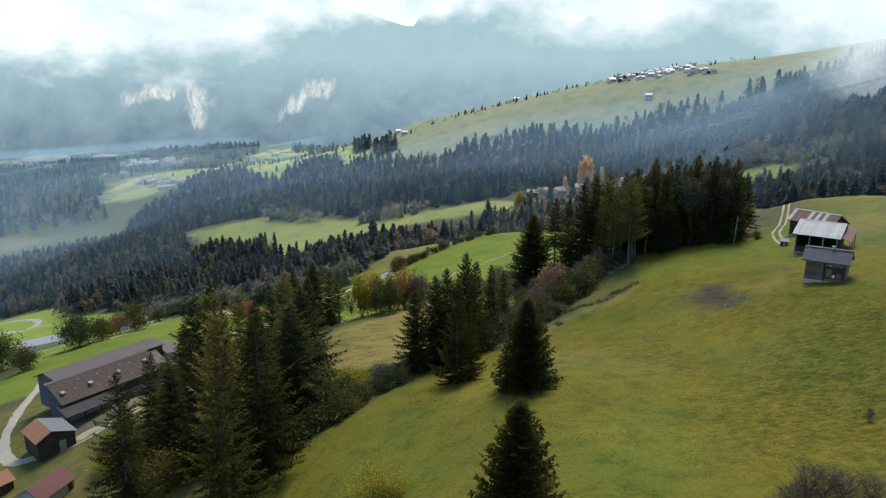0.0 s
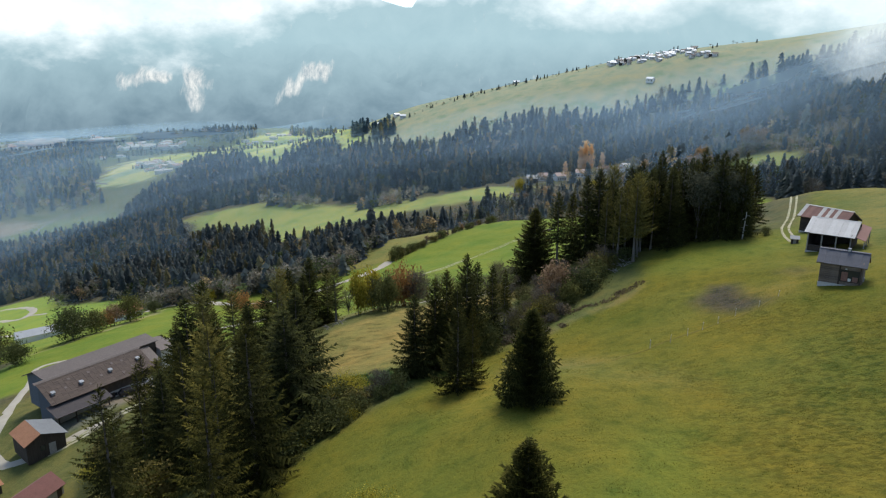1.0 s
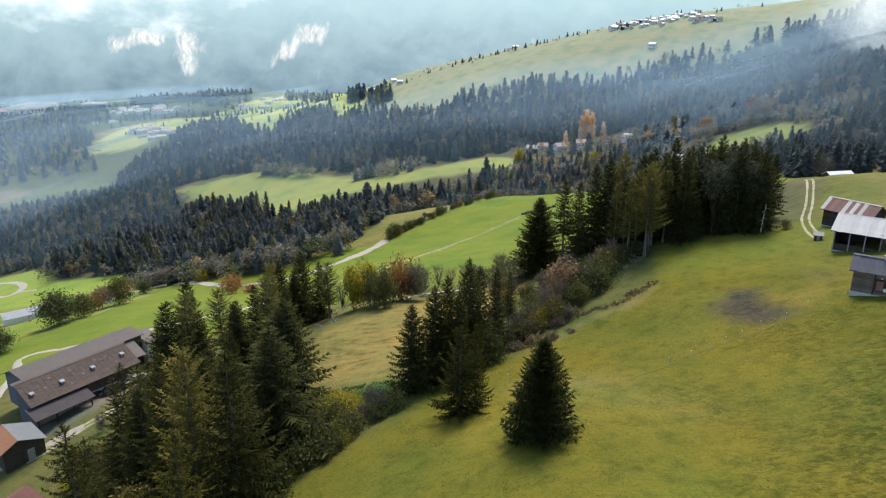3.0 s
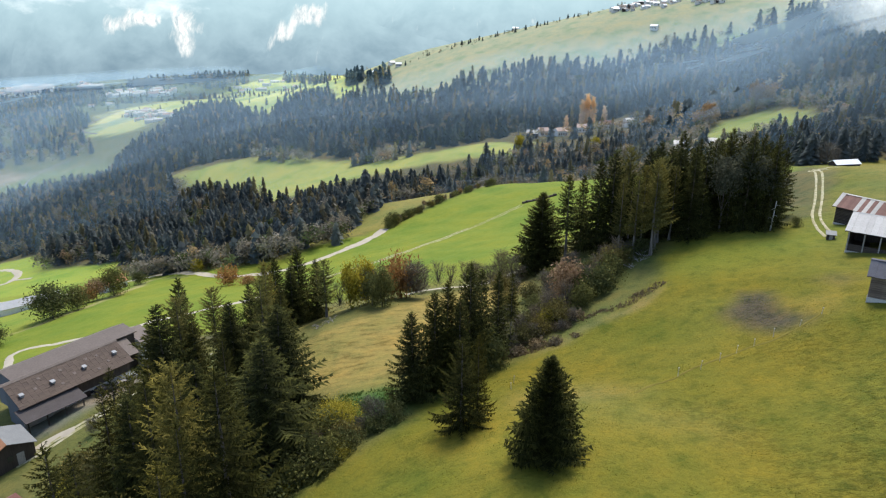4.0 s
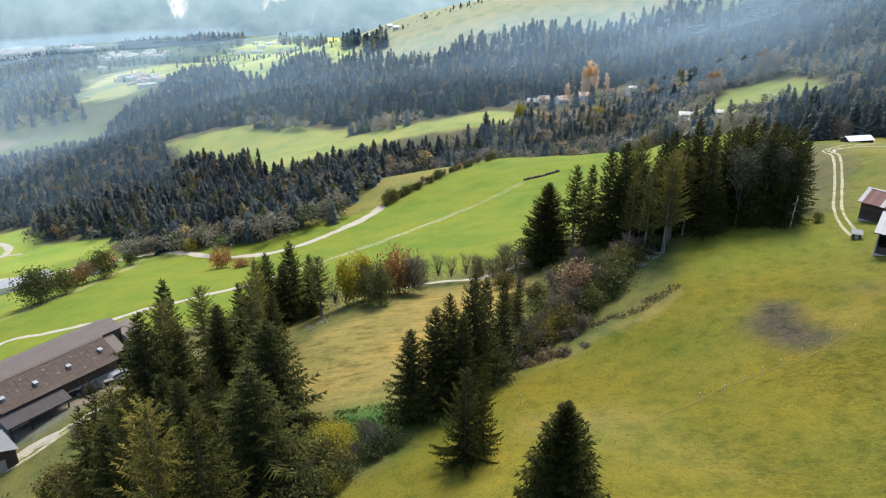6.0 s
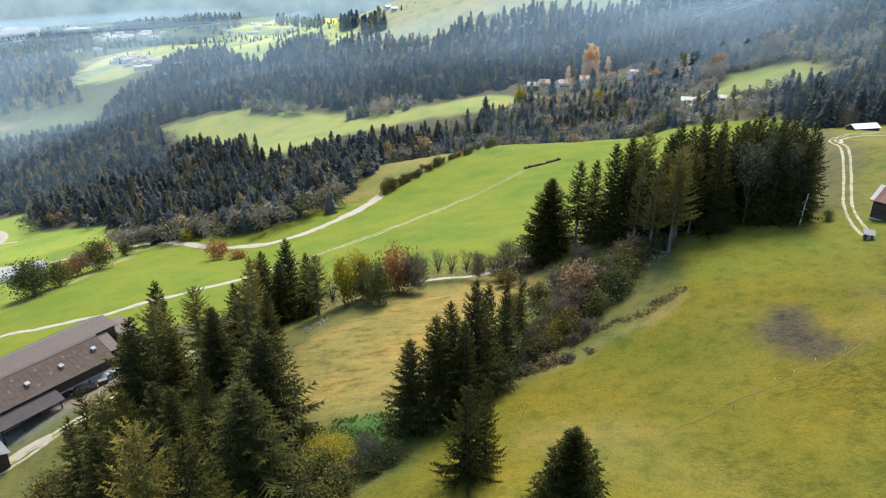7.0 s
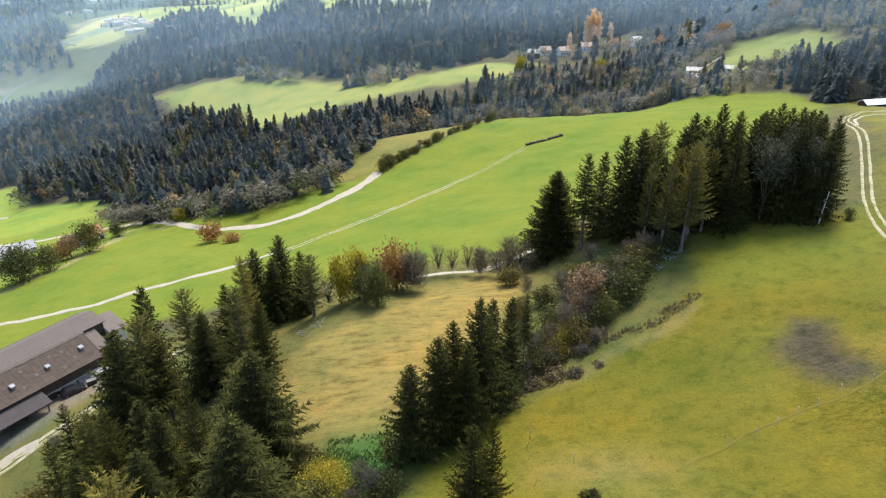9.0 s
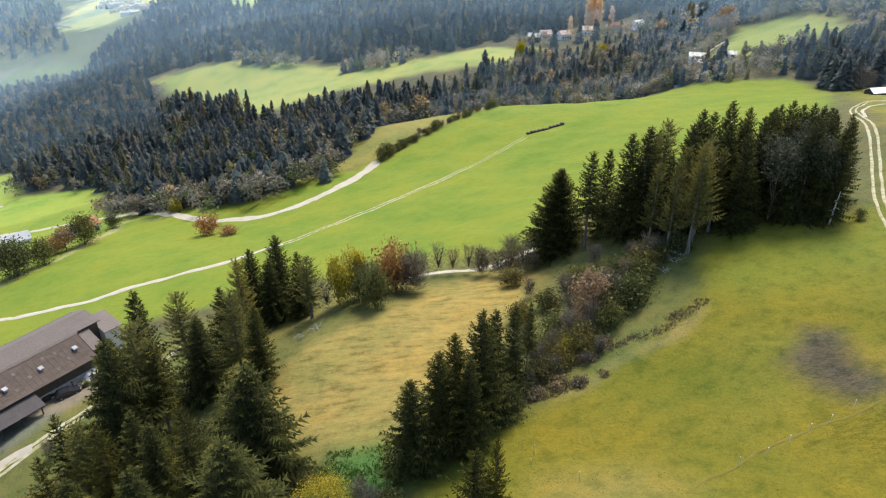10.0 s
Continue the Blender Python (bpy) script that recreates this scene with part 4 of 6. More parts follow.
def low_broadleaf(g, n=95):
    c = g.normal(0, 1, (9, 3))
    c /= np.linalg.norm(c, axis=1)[:, None]
    c = c * np.array([0.24, 0.24, 0.27]) + np.array([0, 0, 0.58])
    p = c[g.integers(0, 9, n)] + g.normal(0, 0.085, (n, 3))
    p[:, 2] = np.clip(p[:, 2], 0.04, 1.05)
    a, b = g.normal(0, 0.060, (n, 3)), g.normal(0, 0.060, (n, 3))
    return np.stack([p, p + a, p + b], 1).reshape(-1, 3)


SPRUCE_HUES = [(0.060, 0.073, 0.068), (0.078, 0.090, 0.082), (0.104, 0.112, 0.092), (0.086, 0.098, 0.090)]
# bluish conifer hues: distance haze is put into the foliage colour
HAZE_BLUE_HUES = [(0.038, 0.060, 0.066), (0.050, 0.074, 0.078), (0.074, 0.096, 0.088), (0.032, 0.050, 0.056)]
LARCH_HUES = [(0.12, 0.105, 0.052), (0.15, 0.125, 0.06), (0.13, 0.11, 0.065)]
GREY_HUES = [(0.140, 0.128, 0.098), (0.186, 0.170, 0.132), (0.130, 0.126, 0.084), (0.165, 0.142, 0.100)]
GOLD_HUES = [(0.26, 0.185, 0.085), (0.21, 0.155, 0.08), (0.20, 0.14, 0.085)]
GREEN_HUES = [(0.055, 0.070, 0.026), (0.07, 0.085, 0.032)]
LOW_SPRUCE = [low_spruce(np.random.default_rng(i), 7, 5, 0.72) for i in range(6)]
MID_SPRUCE = [low_spruce(np.random.default_rng(20 + i), 14, 8, 0.60) for i in range(6)]
LOW_BROAD = [low_broadleaf(np.random.default_rng(50 + i)) for i in range(5)]


def scatter(poly, spacing, g, keep=None):
    """Jittered grid of places inside a map polygon."""
    p = np.array(poly, float)
    lo, hi = p.min(0), p.max(0)
    x, y = np.meshgrid(np.arange(lo[0], hi[0], spacing), np.arange(lo[1], hi[1], spacing))
    x = x + g.uniform(-0.5, 0.5, x.shape) * spacing
    y = y + g.uniform(-0.5, 0.5, y.shape) * spacing
    x, y = x.ravel(), y.ravel()
    ok = inside(poly, x, y) > 0
    return x[ok], y[ok]


def patchy(x, y, size, seed):
    """Smooth random field from -1 to 1 that makes trees of one kind stand in groups."""
    ph = np.random.default_rng(seed).uniform(0, 6.28, 8)
    f = 6.28 / size
    return (np.sin(x * f + 1.4 * np.sin(y * f * 0.7 + ph[0]) + ph[1]) + np.sin(y * f * 1.2 + 1.4 * np.sin(x * f * 0.8 + ph[2]) + ph[3]) + np.sin((x + y) * f * 2.1 + ph[4]) * 0.8) / 2.8


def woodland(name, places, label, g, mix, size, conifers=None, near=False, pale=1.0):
    """mix: share of spruce, larch, grey, gold, green; size: (low, high) of the conifers in metres; pale: brightens
    every hue in place of haze and sunlight.
    """
    vs, hs = [], []
    x, y = places
    z = ground_z(x, y) - 0.4
    lump = patchy(x, y, 46, 5) + 0.5 * patchy(x, y, 17, 6)
    edge = np.clip((1 - mix[0]) + 0.32 * lump, 0.02, 0.95)                # broadleaf trees gather in groups
    kinds = np.where(g.random(len(x)) > edge, 0, g.choice([1, 2, 3, 4], len(x), p=np.array(mix[1:]) / sum(mix[1:])))
    tone = 1.0 + 0.22 * patchy(x, y, 70, 9) + 0.08 * patchy(x, y, 25, 10)
    pal = [conifers or SPRUCE_HUES, LARCH_HUES, GREY_HUES, GOLD_HUES, GREEN_HUES]
    cone = MID_SPRUCE if near else LOW_SPRUCE
    for i in range(len(x)):
        k = kinds[i]
        h = (size[0] + (size[1] - size[0]) * np.clip(0.5 + 0.28 * lump[i] + g.normal(0, 0.15), 0, 1.1)) * (1.0 if k < 2 else 0.74)
        base = (cone if k < 2 else LOW_BROAD)[g.integers(0, 5)]
        w = h * (g.uniform(1.5, 2.3) if k < 2 else g.uniform(0.85, 1.3)) * (0.8 if k == 1 else 1.0) * (0.84 if near and k < 2 else 1.0)
        a = g.uniform(0, 6.28)
        ca, sa = math.cos(a) * w, math.sin(a) * w
        v = np.empty_like(base)
        v[:, 0] = base[:, 0] * ca - base[:, 1] * sa + x[i]
        v[:, 1] = base[:, 0] * sa + base[:, 1] * ca + y[i]
        v[:, 2] = base[:, 2] * h + z[i]
        vs.append(v)
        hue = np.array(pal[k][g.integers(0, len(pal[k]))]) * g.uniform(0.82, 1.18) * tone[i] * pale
        hs.append(np.tile(hue, (len(v), 1)))
    v, h = np.vstack(vs), np.vstack(hs)
    me = mesh_from(name, v, np.arange(len(v)).reshape(-1, 3), M_FOREST)
    at = me.attributes.new("hue", "FLOAT_COLOR", "POINT")
    at.data.foreach_set("color", np.c_[h, np.ones(len(h))].astype(np.float32).ravel())
    return tagged(new(name, me), label, "woods", kind="stuff")


def without(places, *polys, margin=0.0):
    x, y = places
    ok = np.ones(len(x), bool)
    for p in polys:
        ok &= inside(p, x, y) < margin
    return x[ok], y[ok]


g = np.random.default_rng(3)
RAVINE_WOOD = [(-128, 300), (-95, 284), (-62, 276), (-46, 296), (-36, 328), (-22, 372), (10, 384), (0, 474), (-60, 476), (-112, 460), (-150, 488), (-205, 520), (-265, 470), (-240, 420), (-215, 380), (-165, 372)]
woodland("ravine_woods", without(scatter(RAVINE_WOOD, 5.2, g), SUNNY_RIDGE), "dark spruce woods with grey leafless trees in the ravine", g, [0.56, 0.10, 0.23, 0.03, 0.08], (7, 20), near=True)
TALL_WOOD = [(-196, 560), (-160, 520), (-128, 488), (-112, 462), (-140, 455), (-185, 500), (-210, 550)]
woodland("tall_woods", scatter(TALL_WOOD, 6.5, g), "tall dark spruces at the ravine's brink below the sunny field", g, [0.74, 0.1, 0.12, 0.02, 0.02], (15, 25), near=True)
VILLAGE_WOOD = [(10, 384), (40, 372), (90, 384), (118, 378), (124, 400), (122, 424), (150, 470), (150, 515), (72, 515), (40, 500), (0, 480)]
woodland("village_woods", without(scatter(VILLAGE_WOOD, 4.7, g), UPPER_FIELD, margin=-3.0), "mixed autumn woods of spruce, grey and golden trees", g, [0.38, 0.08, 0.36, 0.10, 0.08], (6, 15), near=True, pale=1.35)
BIG_SLOPE = [(-430, 900), (-330, 720), (-256, 650), (-206, 672), (-150, 658), (-95, 620), (-40, 564), (6, 556), (50, 580), (80, 606), (160, 622), (200, 520), (260, 400), (420, 380), (640, 500), (640, 800),
             (436, 832), (402, 827), (379, 846), (346, 842), (317, 855), (301, 846), (272, 859), (247, 843), (215, 846), (187, 842), (144, 866), (105, 897), (62, 899), (19, 921), (11, 884),
             (-32, 904), (-64, 940), (-109, 1000), (-139, 990), (-165, 1080), (-205, 1120), (-230, 1029), (-247, 994), (-270, 1037), (-354, 1215), (-425, 1290), (-455, 1240), (-445, 1160), (-470, 1085)]
woodland("slope_woods", without(scatter(BIG_SLOPE, 9.1, g), HILL_GAP, SUNNY_RIDGE), "broad dark spruce forest over the far slope", g, [0.74, 0.05, 0.15, 0.01, 0.05], (9, 22), HAZE_BLUE_HUES)
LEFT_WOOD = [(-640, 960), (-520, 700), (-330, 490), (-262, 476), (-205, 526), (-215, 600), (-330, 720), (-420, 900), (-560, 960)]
woodland("valley_woods", without(scatter(LEFT_WOOD, 8.0, g), SLOPE_FIELD, SUNNY_RIDGE), "spruce and autumn woods on the valley side", g, [0.46, 0.10, 0.28, 0.07, 0.09], (10, 20), HAZE_BLUE_HUES)
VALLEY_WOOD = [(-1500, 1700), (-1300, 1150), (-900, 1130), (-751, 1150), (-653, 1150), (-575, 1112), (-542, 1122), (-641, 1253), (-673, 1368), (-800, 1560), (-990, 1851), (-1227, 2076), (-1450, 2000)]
woodland("valley_bottom_woods", scatter(VALLEY_WOOD, 15.5, g), "hazy mixed woods on the valley bottom", g, [0.42, 0.1, 0.34, 0.06, 0.08], (14, 27), HAZE_BLUE_HUES, pale=1.4)
RIGHT_WOOD = [(150, 300), (200, 300), (330, 280), (420, 380), (260, 400), (235, 410), (206, 364), (160, 366)]
woodland("hillside_woods", without(scatter(RIGHT_WOOD, 6.5, g), UPPER_FIELD, margin=-4.0), "dark spruce woods beside the upper field", g, [0.84, 0.05, 0.07, 0.01, 0.03], (8, 17), near=True)
# hues more than doubled: haze put into the copses' colour
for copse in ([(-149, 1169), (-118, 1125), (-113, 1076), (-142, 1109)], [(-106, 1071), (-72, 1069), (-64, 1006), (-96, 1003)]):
    woodland("ridge_copse", scatter(copse, 7.5, g), "small dark copse on the far ridge", g, [0.8, 0.05, 0.1, 0.0, 0.05], (14, 25), HAZE_BLUE_HUES, pale=2.2)
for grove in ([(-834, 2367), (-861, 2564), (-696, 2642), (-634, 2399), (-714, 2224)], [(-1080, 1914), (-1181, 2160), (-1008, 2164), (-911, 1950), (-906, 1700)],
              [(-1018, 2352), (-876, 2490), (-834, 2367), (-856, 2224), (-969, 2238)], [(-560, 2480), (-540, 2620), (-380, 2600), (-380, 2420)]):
    woodland("valley_grove", scatter(grove, 17, g), "grove of mixed trees before the mountain's foot", g, [0.45, 0.1, 0.33, 0.02, 0.1], (18, 34), HAZE_BLUE_HUES, pale=1.5)
LANE_WOOD = [(150, 470), (178, 484), (215, 474), (205, 520), (160, 610), (150, 560)]
woodland("lane_woods", scatter(LANE_WOOD, 7.5, g), "mixed trees between the hamlet and the upper field", g, [0.4, 0.1, 0.35, 0.05, 0.1], (9, 17), HAZE_BLUE_HUES)
far_x = np.concatenate([g.uniform(-420, -150, 110), g.uniform(-1000, -500, 160), g.uniform(-1700, -1000, 160), g.uniform(-260, -120, 30)])
far_y = np.concatenate([g.uniform(1080, 1560, 110), g.uniform(1300, 1950, 160), g.uniform(1900, 2450, 160), g.uniform(1060, 1260, 30)])
woodland("scattered_trees", (far_x, far_y), "single trees and hedges scattered over the far fields", g, [0.35, 0.1, 0.35, 0.05, 0.15], (6, 12), HAZE_BLUE_HUES)

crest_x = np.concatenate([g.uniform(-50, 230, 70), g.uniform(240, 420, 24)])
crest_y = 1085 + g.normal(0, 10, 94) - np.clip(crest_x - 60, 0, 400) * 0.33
woodland("crest_hedge", (crest_x, crest_y), "low hedge trees along the crest of the village hill", g, [0.3, 0.1, 0.35, 0.05, 0.2], (4, 9), HAZE_BLUE_HUES)
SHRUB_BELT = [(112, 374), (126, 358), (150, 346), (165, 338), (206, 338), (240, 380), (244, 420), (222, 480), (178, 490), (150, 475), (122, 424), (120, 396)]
woodland("shrub_belt", without(scatter(SHRUB_BELT, 4.3, g), UPPER_FIELD, margin=-3.0), "belt of grey leafless shrubs round the upper field", g, [0.14, 0.06, 0.62, 0.06, 0.12], (6, 12), HAZE_BLUE_HUES, pale=1.6)
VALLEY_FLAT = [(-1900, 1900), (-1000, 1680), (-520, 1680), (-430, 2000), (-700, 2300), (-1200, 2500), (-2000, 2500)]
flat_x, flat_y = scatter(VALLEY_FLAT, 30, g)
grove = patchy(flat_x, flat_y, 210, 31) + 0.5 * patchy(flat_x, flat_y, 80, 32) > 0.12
woodland("valley_groves", (flat_x[grove], flat_y[grove]), "groves and hedges on the valley floor", g, [0.4, 0.1, 0.35, 0.05, 0.1], (11, 20), HAZE_BLUE_HUES)


# ---- buildings ----
def box(bm, lo, hi):
    v = [bm.verts.new((x, y, z)) for z in (lo[2], hi[2]) for y in (lo[1], hi[1]) for x in (lo[0], hi[0])]
    for f in ((0, 2, 3, 1), (4, 5, 7, 6), (0, 1, 5, 4), (2, 6, 7, 3), (0, 4, 6, 2), (1, 3, 7, 5)):
        bm.faces.new([v[i] for i in f])


def slab(bm, a, b, c, d, thick):
    """A board or sheet with the upper face a, b, c, d (counter-clockwise from above)."""
    p = [Vector(q) for q in (a, b, c, d)]
    n = (p[1] - p[0]).cross(p[3] - p[0]).normalized() * thick
    top = [bm.verts.new(q) for q in p]
    low = [bm.verts.new(q - n) for q in p]
    bm.faces.new(top)
    bm.faces.new(low[::-1])
    for i in range(4):
        j = (i + 1) % 4
        bm.faces.new((top[j], top[i], low[i], low[j]))


def prism(bm, outline, y0, y1, axis="y"):
    """A flat outline of (a, z) pushed from y0 to y1 along y, or along x."""
    def at(a, z, t):
        return (a, t, z) if axis == "y" else (t, a, z)
    f0 = [bm.verts.new(at(a, z, y0)) for a, z in outline]
    f1 = [bm.verts.new(at(a, z, y1)) for a, z in outline]
    bm.faces.new(f0)
    bm.faces.new(f1[::-1])
    for i in range(len(outline)):
        j = (i + 1) % len(outline)
        bm.faces.new((f0[j], f0[i], f1[i], f1[j]))


def shape(name, material, fn, bevel=0.0):
    """A mesh from a function that fills a bmesh; its long edges a little broken."""
    bm = bmesh.new()
    fn(bm)
    bmesh.ops.recalc_face_normals(bm, faces=bm.faces)
    if bevel:
        bmesh.ops.bevel(bm, geom=bm.edges[:], offset=bevel, segments=1, affect="EDGES", profile=0.5)
    me = bpy.data.meshes.new(name)
    bm.to_mesh(me)
    bm.free()
    me.materials.append(material)
    return me


def root_at(name, label, category, x, y, z, deg, group=""):
    ob = new(name)
    ob.empty_display_size = 1.0
    ob.matrix_basis = pose(x, y, z, 0, 0, deg)
    return tagged(ob, label, category, group)


M_LOG = mat_boards("weathered_logs", (0.085, 0.064, 0.050), (0.27, 0.215, 0.17))
M_DARKWOOD = mat_boards("dark_barn_boards", (0.030, 0.024, 0.020), (0.105, 0.082, 0.066), (6, 6, 0.15))
M_GREYWOOD = mat_boards("silvered_boards", (0.15, 0.14, 0.13), (0.40, 0.37, 0.33))
M_STONE = mat_stain("lime_washed_stone", (0.32, 0.30, 0.27), (0.58, 0.55, 0.50), 0.9, 1.5)
M_ZINC = mat_stain("dull_zinc_sheet", (0.21, 0.22, 0.225), (0.33, 0.335, 0.33), 0.55, 0.5, 0.0, 0.4)
M_OLDZINC = mat_stain("weathered_zinc_sheet", (0.12, 0.125, 0.125), (0.20, 0.205, 0.20), 0.65, 0.6)
M_PINKTILE = mat_stain("faded_pink_tile", (0.36, 0.25, 0.20), (0.50, 0.38, 0.31), 0.85, 0.8)
M_LEANTO = mat_stain("dull_brown_felt", (0.060, 0.052, 0.050), (0.095, 0.084, 0.080), 0.95, 0.6, 0.0, 0.1)
M_SLATE = mat_stain("dark_slate_grey_sheet", (0.060, 0.062, 0.075), (0.115, 0.115, 0.13), 0.6, 0.7)
M_RUST = mat_stain("rust_red_sheet", (0.17, 0.085, 0.065), (0.28, 0.15, 0.115), 0.75, 0.6)
M_PALE = mat_stain("pale_cream_sheet", (0.40, 0.37, 0.32), (0.55, 0.52, 0.46), 0.6, 0.7)
M_BROWNTILE = mat_stain("brown_roof_tile", (0.060, 0.042, 0.032), (0.102, 0.074, 0.056), 0.8, 0.45)
M_BROWNSHEET = mat_stain("grey_brown_sheet", (0.095, 0.075, 0.062), (0.145, 0.116, 0.098), 0.7, 0.3)
M_ORANGE = mat_stain("orange_clay_tile", (0.26, 0.115, 0.055), (0.40, 0.20, 0.105), 0.85, 1.2)
M_REDTILE = mat_stain("dark_red_tile", (0.13, 0.058, 0.048), (0.22, 0.10, 0.08), 0.85, 1.0)
# white roof; on the village houses it stands in for reflected sky
M_WHITEROOF = mat_stain("white_sheet_roof", (0.62, 0.62, 0.62), (0.80, 0.80, 0.79), 0.5, 0.3)
M_WHITEWALL = mat_stain("white_render_wall", (0.60, 0.58, 0.54), (0.76, 0.74, 0.70), 0.9, 0.6)
M_BLUEWALL = mat_stain("grey_blue_gable_boards", (0.075, 0.085, 0.105), (0.125, 0.14, 0.165), 0.8, 0.8)
M_GLASS = mat_stain("dark_window_glass", (0.02, 0.022, 0.026), (0.035, 0.04, 0.045), 0.15, 1.0, 0.0, 0.6)
M_BLACK = mat_stain("black_car_paint", (0.012, 0.012, 0.014), (0.02, 0.02, 0.024), 0.25, 1.0, 0.0, 0.6)
M_RUBBER = mat_stain("tyre_rubber", (0.015, 0.015, 0.015), (0.03, 0.03, 0.03), 0.9, 2.0)


def roof_panels(root, n, x0, x1, ridge, eave, mats, thick=0.06, name="roof_panel", rows=1, seed=0):
    """One slope of a roof in n sheets (and rows), each an object of its own; ridge and eave are (y, z)."""
    g = np.random.default_rng(seed)
    w = (x1 - x0) / n
    shared = {}
    (yr, zr), (ye, ze) = ridge, eave
    for r in range(rows):
        f0, f1 = r / rows, (r + 1) / rows + (0.04 if rows > 1 else 0)
        for i in range(n):
            m = mats[i % len(mats)] if rows == 1 else mats[int(g.integers(0, len(mats)))]
            if (m.name, r) not in shared:
                ya, za, yb, zb = yr + (ye - yr) * f0, zr + (ze - zr) * f0, yr + (ye - yr) * f1, zr + (ze - zr) * f1
                lift = 0.03 if rows > 1 else 0.0

                def fill(bm):
                    if ye < yr:
                        slab(bm, (0.008, yb, zb + lift), (w - 0.008, yb, zb + lift), (w - 0.008, ya, za), (0.008, ya, za), thick)
                    else:
                        slab(bm, (0.015, ya, za), (w - 0.015, ya, za), (w - 0.015, yb, zb + lift), (0.015, yb, zb + lift), thick)
                    if rows == 1:
                        for k in (0.2, 0.5, 0.8):      # standing ribs of the sheet
                            xr = w * k
                            if ye < yr:
                                slab(bm, (xr - 0.03, yb, zb + 0.03), (xr + 0.03, yb, zb + 0.03), (xr + 0.03, ya, za + 0.03), (xr - 0.03, ya, za + 0.03), 0.04)
                shared[(m.name, r)] = shape(name, m, fill)
            ob = part(name, shared[(m.name, r)], root)
            ob.location = (x0 + i * w, 0, float(g.normal(0, 0.012)))


def hay_barn(name, label, x, y, zr, deg, length, run, drop, wall, mats, panels, wall_mat, open_front, back_run=None, group="field barns"):
    """A timber barn: plinth, walls with gables, posts, rafters' ends, ridge board and a roof of sheets. Local x runs along the ridge, y away."""
    base = -drop - wall
    root = root_at(name, label, "barn", x, y, zr, deg, group)
    ins, br = 0.5, back_run or run
    xa, xb, ya, yb = ins, length - ins, -(run - ins), br - ins
    hi = -drop * (run - ins) / run
    part("plinth", shape("plinth", M_STONE, lambda bm: box(bm, (xa - 0.06, ya - 0.06, base - 1.6), (xb + 0.06, yb + 0.06, base + 0.45)), 0.03), root)
    logs = 12
    hz = (hi - 0.1 - base - 0.45) / logs
    log_me = shape("log", wall_mat, lambda bm: box(bm, (xa, ya - 0.05, 0.02), (xb, ya + 0.13, hz - 0.02)), 0.025)
    for i in range(logs):
        if open_front and i > 3:
            break
        ob = part("log", log_me, root)
        ob.location = (0, 0.015 * (i % 2), base + 0.45 + i * hz)
    if open_front:
        for k in range(4):
            xp = xa + 0.1 + (xb - xa - 0.2) * k / 3
            part("post", shape("post", M_GREYWOOD, lambda bm: box(bm, (xp - 0.1, ya - 0.06, base + 0.4), (xp + 0.1, ya + 0.14, hi)), 0.02), root)
        part("hay_loft_floor", shape("hay_loft_floor", M_DARKWOOD, lambda bm: box(bm, (xa, ya + 0.2, base + 0.4), (xb, yb - 0.2, base + 0.55))), root)
    for nm, y0, y1, tp in (("back_wall", yb - 0.14, yb, hi),):
        part(nm, shape(nm, wall_mat, lambda bm: box(bm, (xa, y0, base + 0.4), (xb, y1, tp))), root)
    for x0 in (xa, xb - 0.14):
        part("gable_wall", shape("gable_wall", wall_mat, lambda bm: prism(bm, [(ya, base + 0.42), (yb, base + 0.42), (yb, hi), (0, -0.14), (ya, hi)], x0, x0 + 0.14, "x"), 0.01), root)
    part("ridge_beam", shape("ridge_beam", wall_mat, lambda bm: box(bm, (0.08, -0.09, -0.3), (length - 0.08, 0.09, -0.1)), 0.01), root)
    for yy, zz in ((-run + 0.16, -drop + 0.02), (br - 0.16, -drop + 0.02)):
        part("eave_beam", shape("eave_beam", wall_mat, lambda bm: box(bm, (0.08, yy - 0.06, zz - 0.16), (length - 0.08, yy + 0.06, zz - 0.03)), 0.01), root)
    for xx in (0.02, length - 0.14):
        for ye in (-run, br):
            part("bargeboard", shape("bargeboard", wall_mat, lambda bm: slab(bm, (xx, min(ye, 0), -drop - 0.05 if ye < 0 else -0.07), (xx + 0.12, min(ye, 0), -drop - 0.05 if ye < 0 else -0.07),
                                                                      (xx + 0.12, max(ye, 0), -0.07 if ye < 0 else -drop - 0.05), (xx, max(ye, 0), -0.07 if ye < 0 else -drop - 0.05), 0.2)), root)
    roof_panels(root, panels, 0, length, (0, 0), (-run, -drop), mats, seed=3)
    roof_panels(root, panels, 0, length, (0, 0), (br, -drop), mats, seed=4)
    part("ridge_cap", shape("ridge_cap", mats[0], lambda bm: prism(bm, [(-0.22, -0.05), (0, 0.08), (0.22, -0.05), (0, 0.02)], 0, length, "x")), root)
    return root


# the front barn on the slope, log-built, with a porch full of tools
front = hay_barn("log_barn", "weathered log barn with dark grey roof on the grassy slope", 55.0, 102.25, 14.98, -36.3, 6.4, 2.1, 1.75, 3.4, [M_SLATE], 7, M_LOG, False, 2.6)
fb = -1.75 - 3.4
# dark panel on the closed log wall, put there for the porch's shade
part("porch_opening", shape("porch_opening", M_GLASS, lambda bm: box(bm, (3.1, -1.68, fb + 1.1), (5.6, -1.60, fb + 2.7))), front, "dark panel in place of the porch's shade")
for xx in (3.05, 5.65):
    part("porch_post", shape("porch_post", M_DARKWOOD, lambda bm: box(bm, (xx - 0.09, -1.82, fb + 0.5), (xx + 0.09, -1.64, fb + 3.3)), 0.02), front)
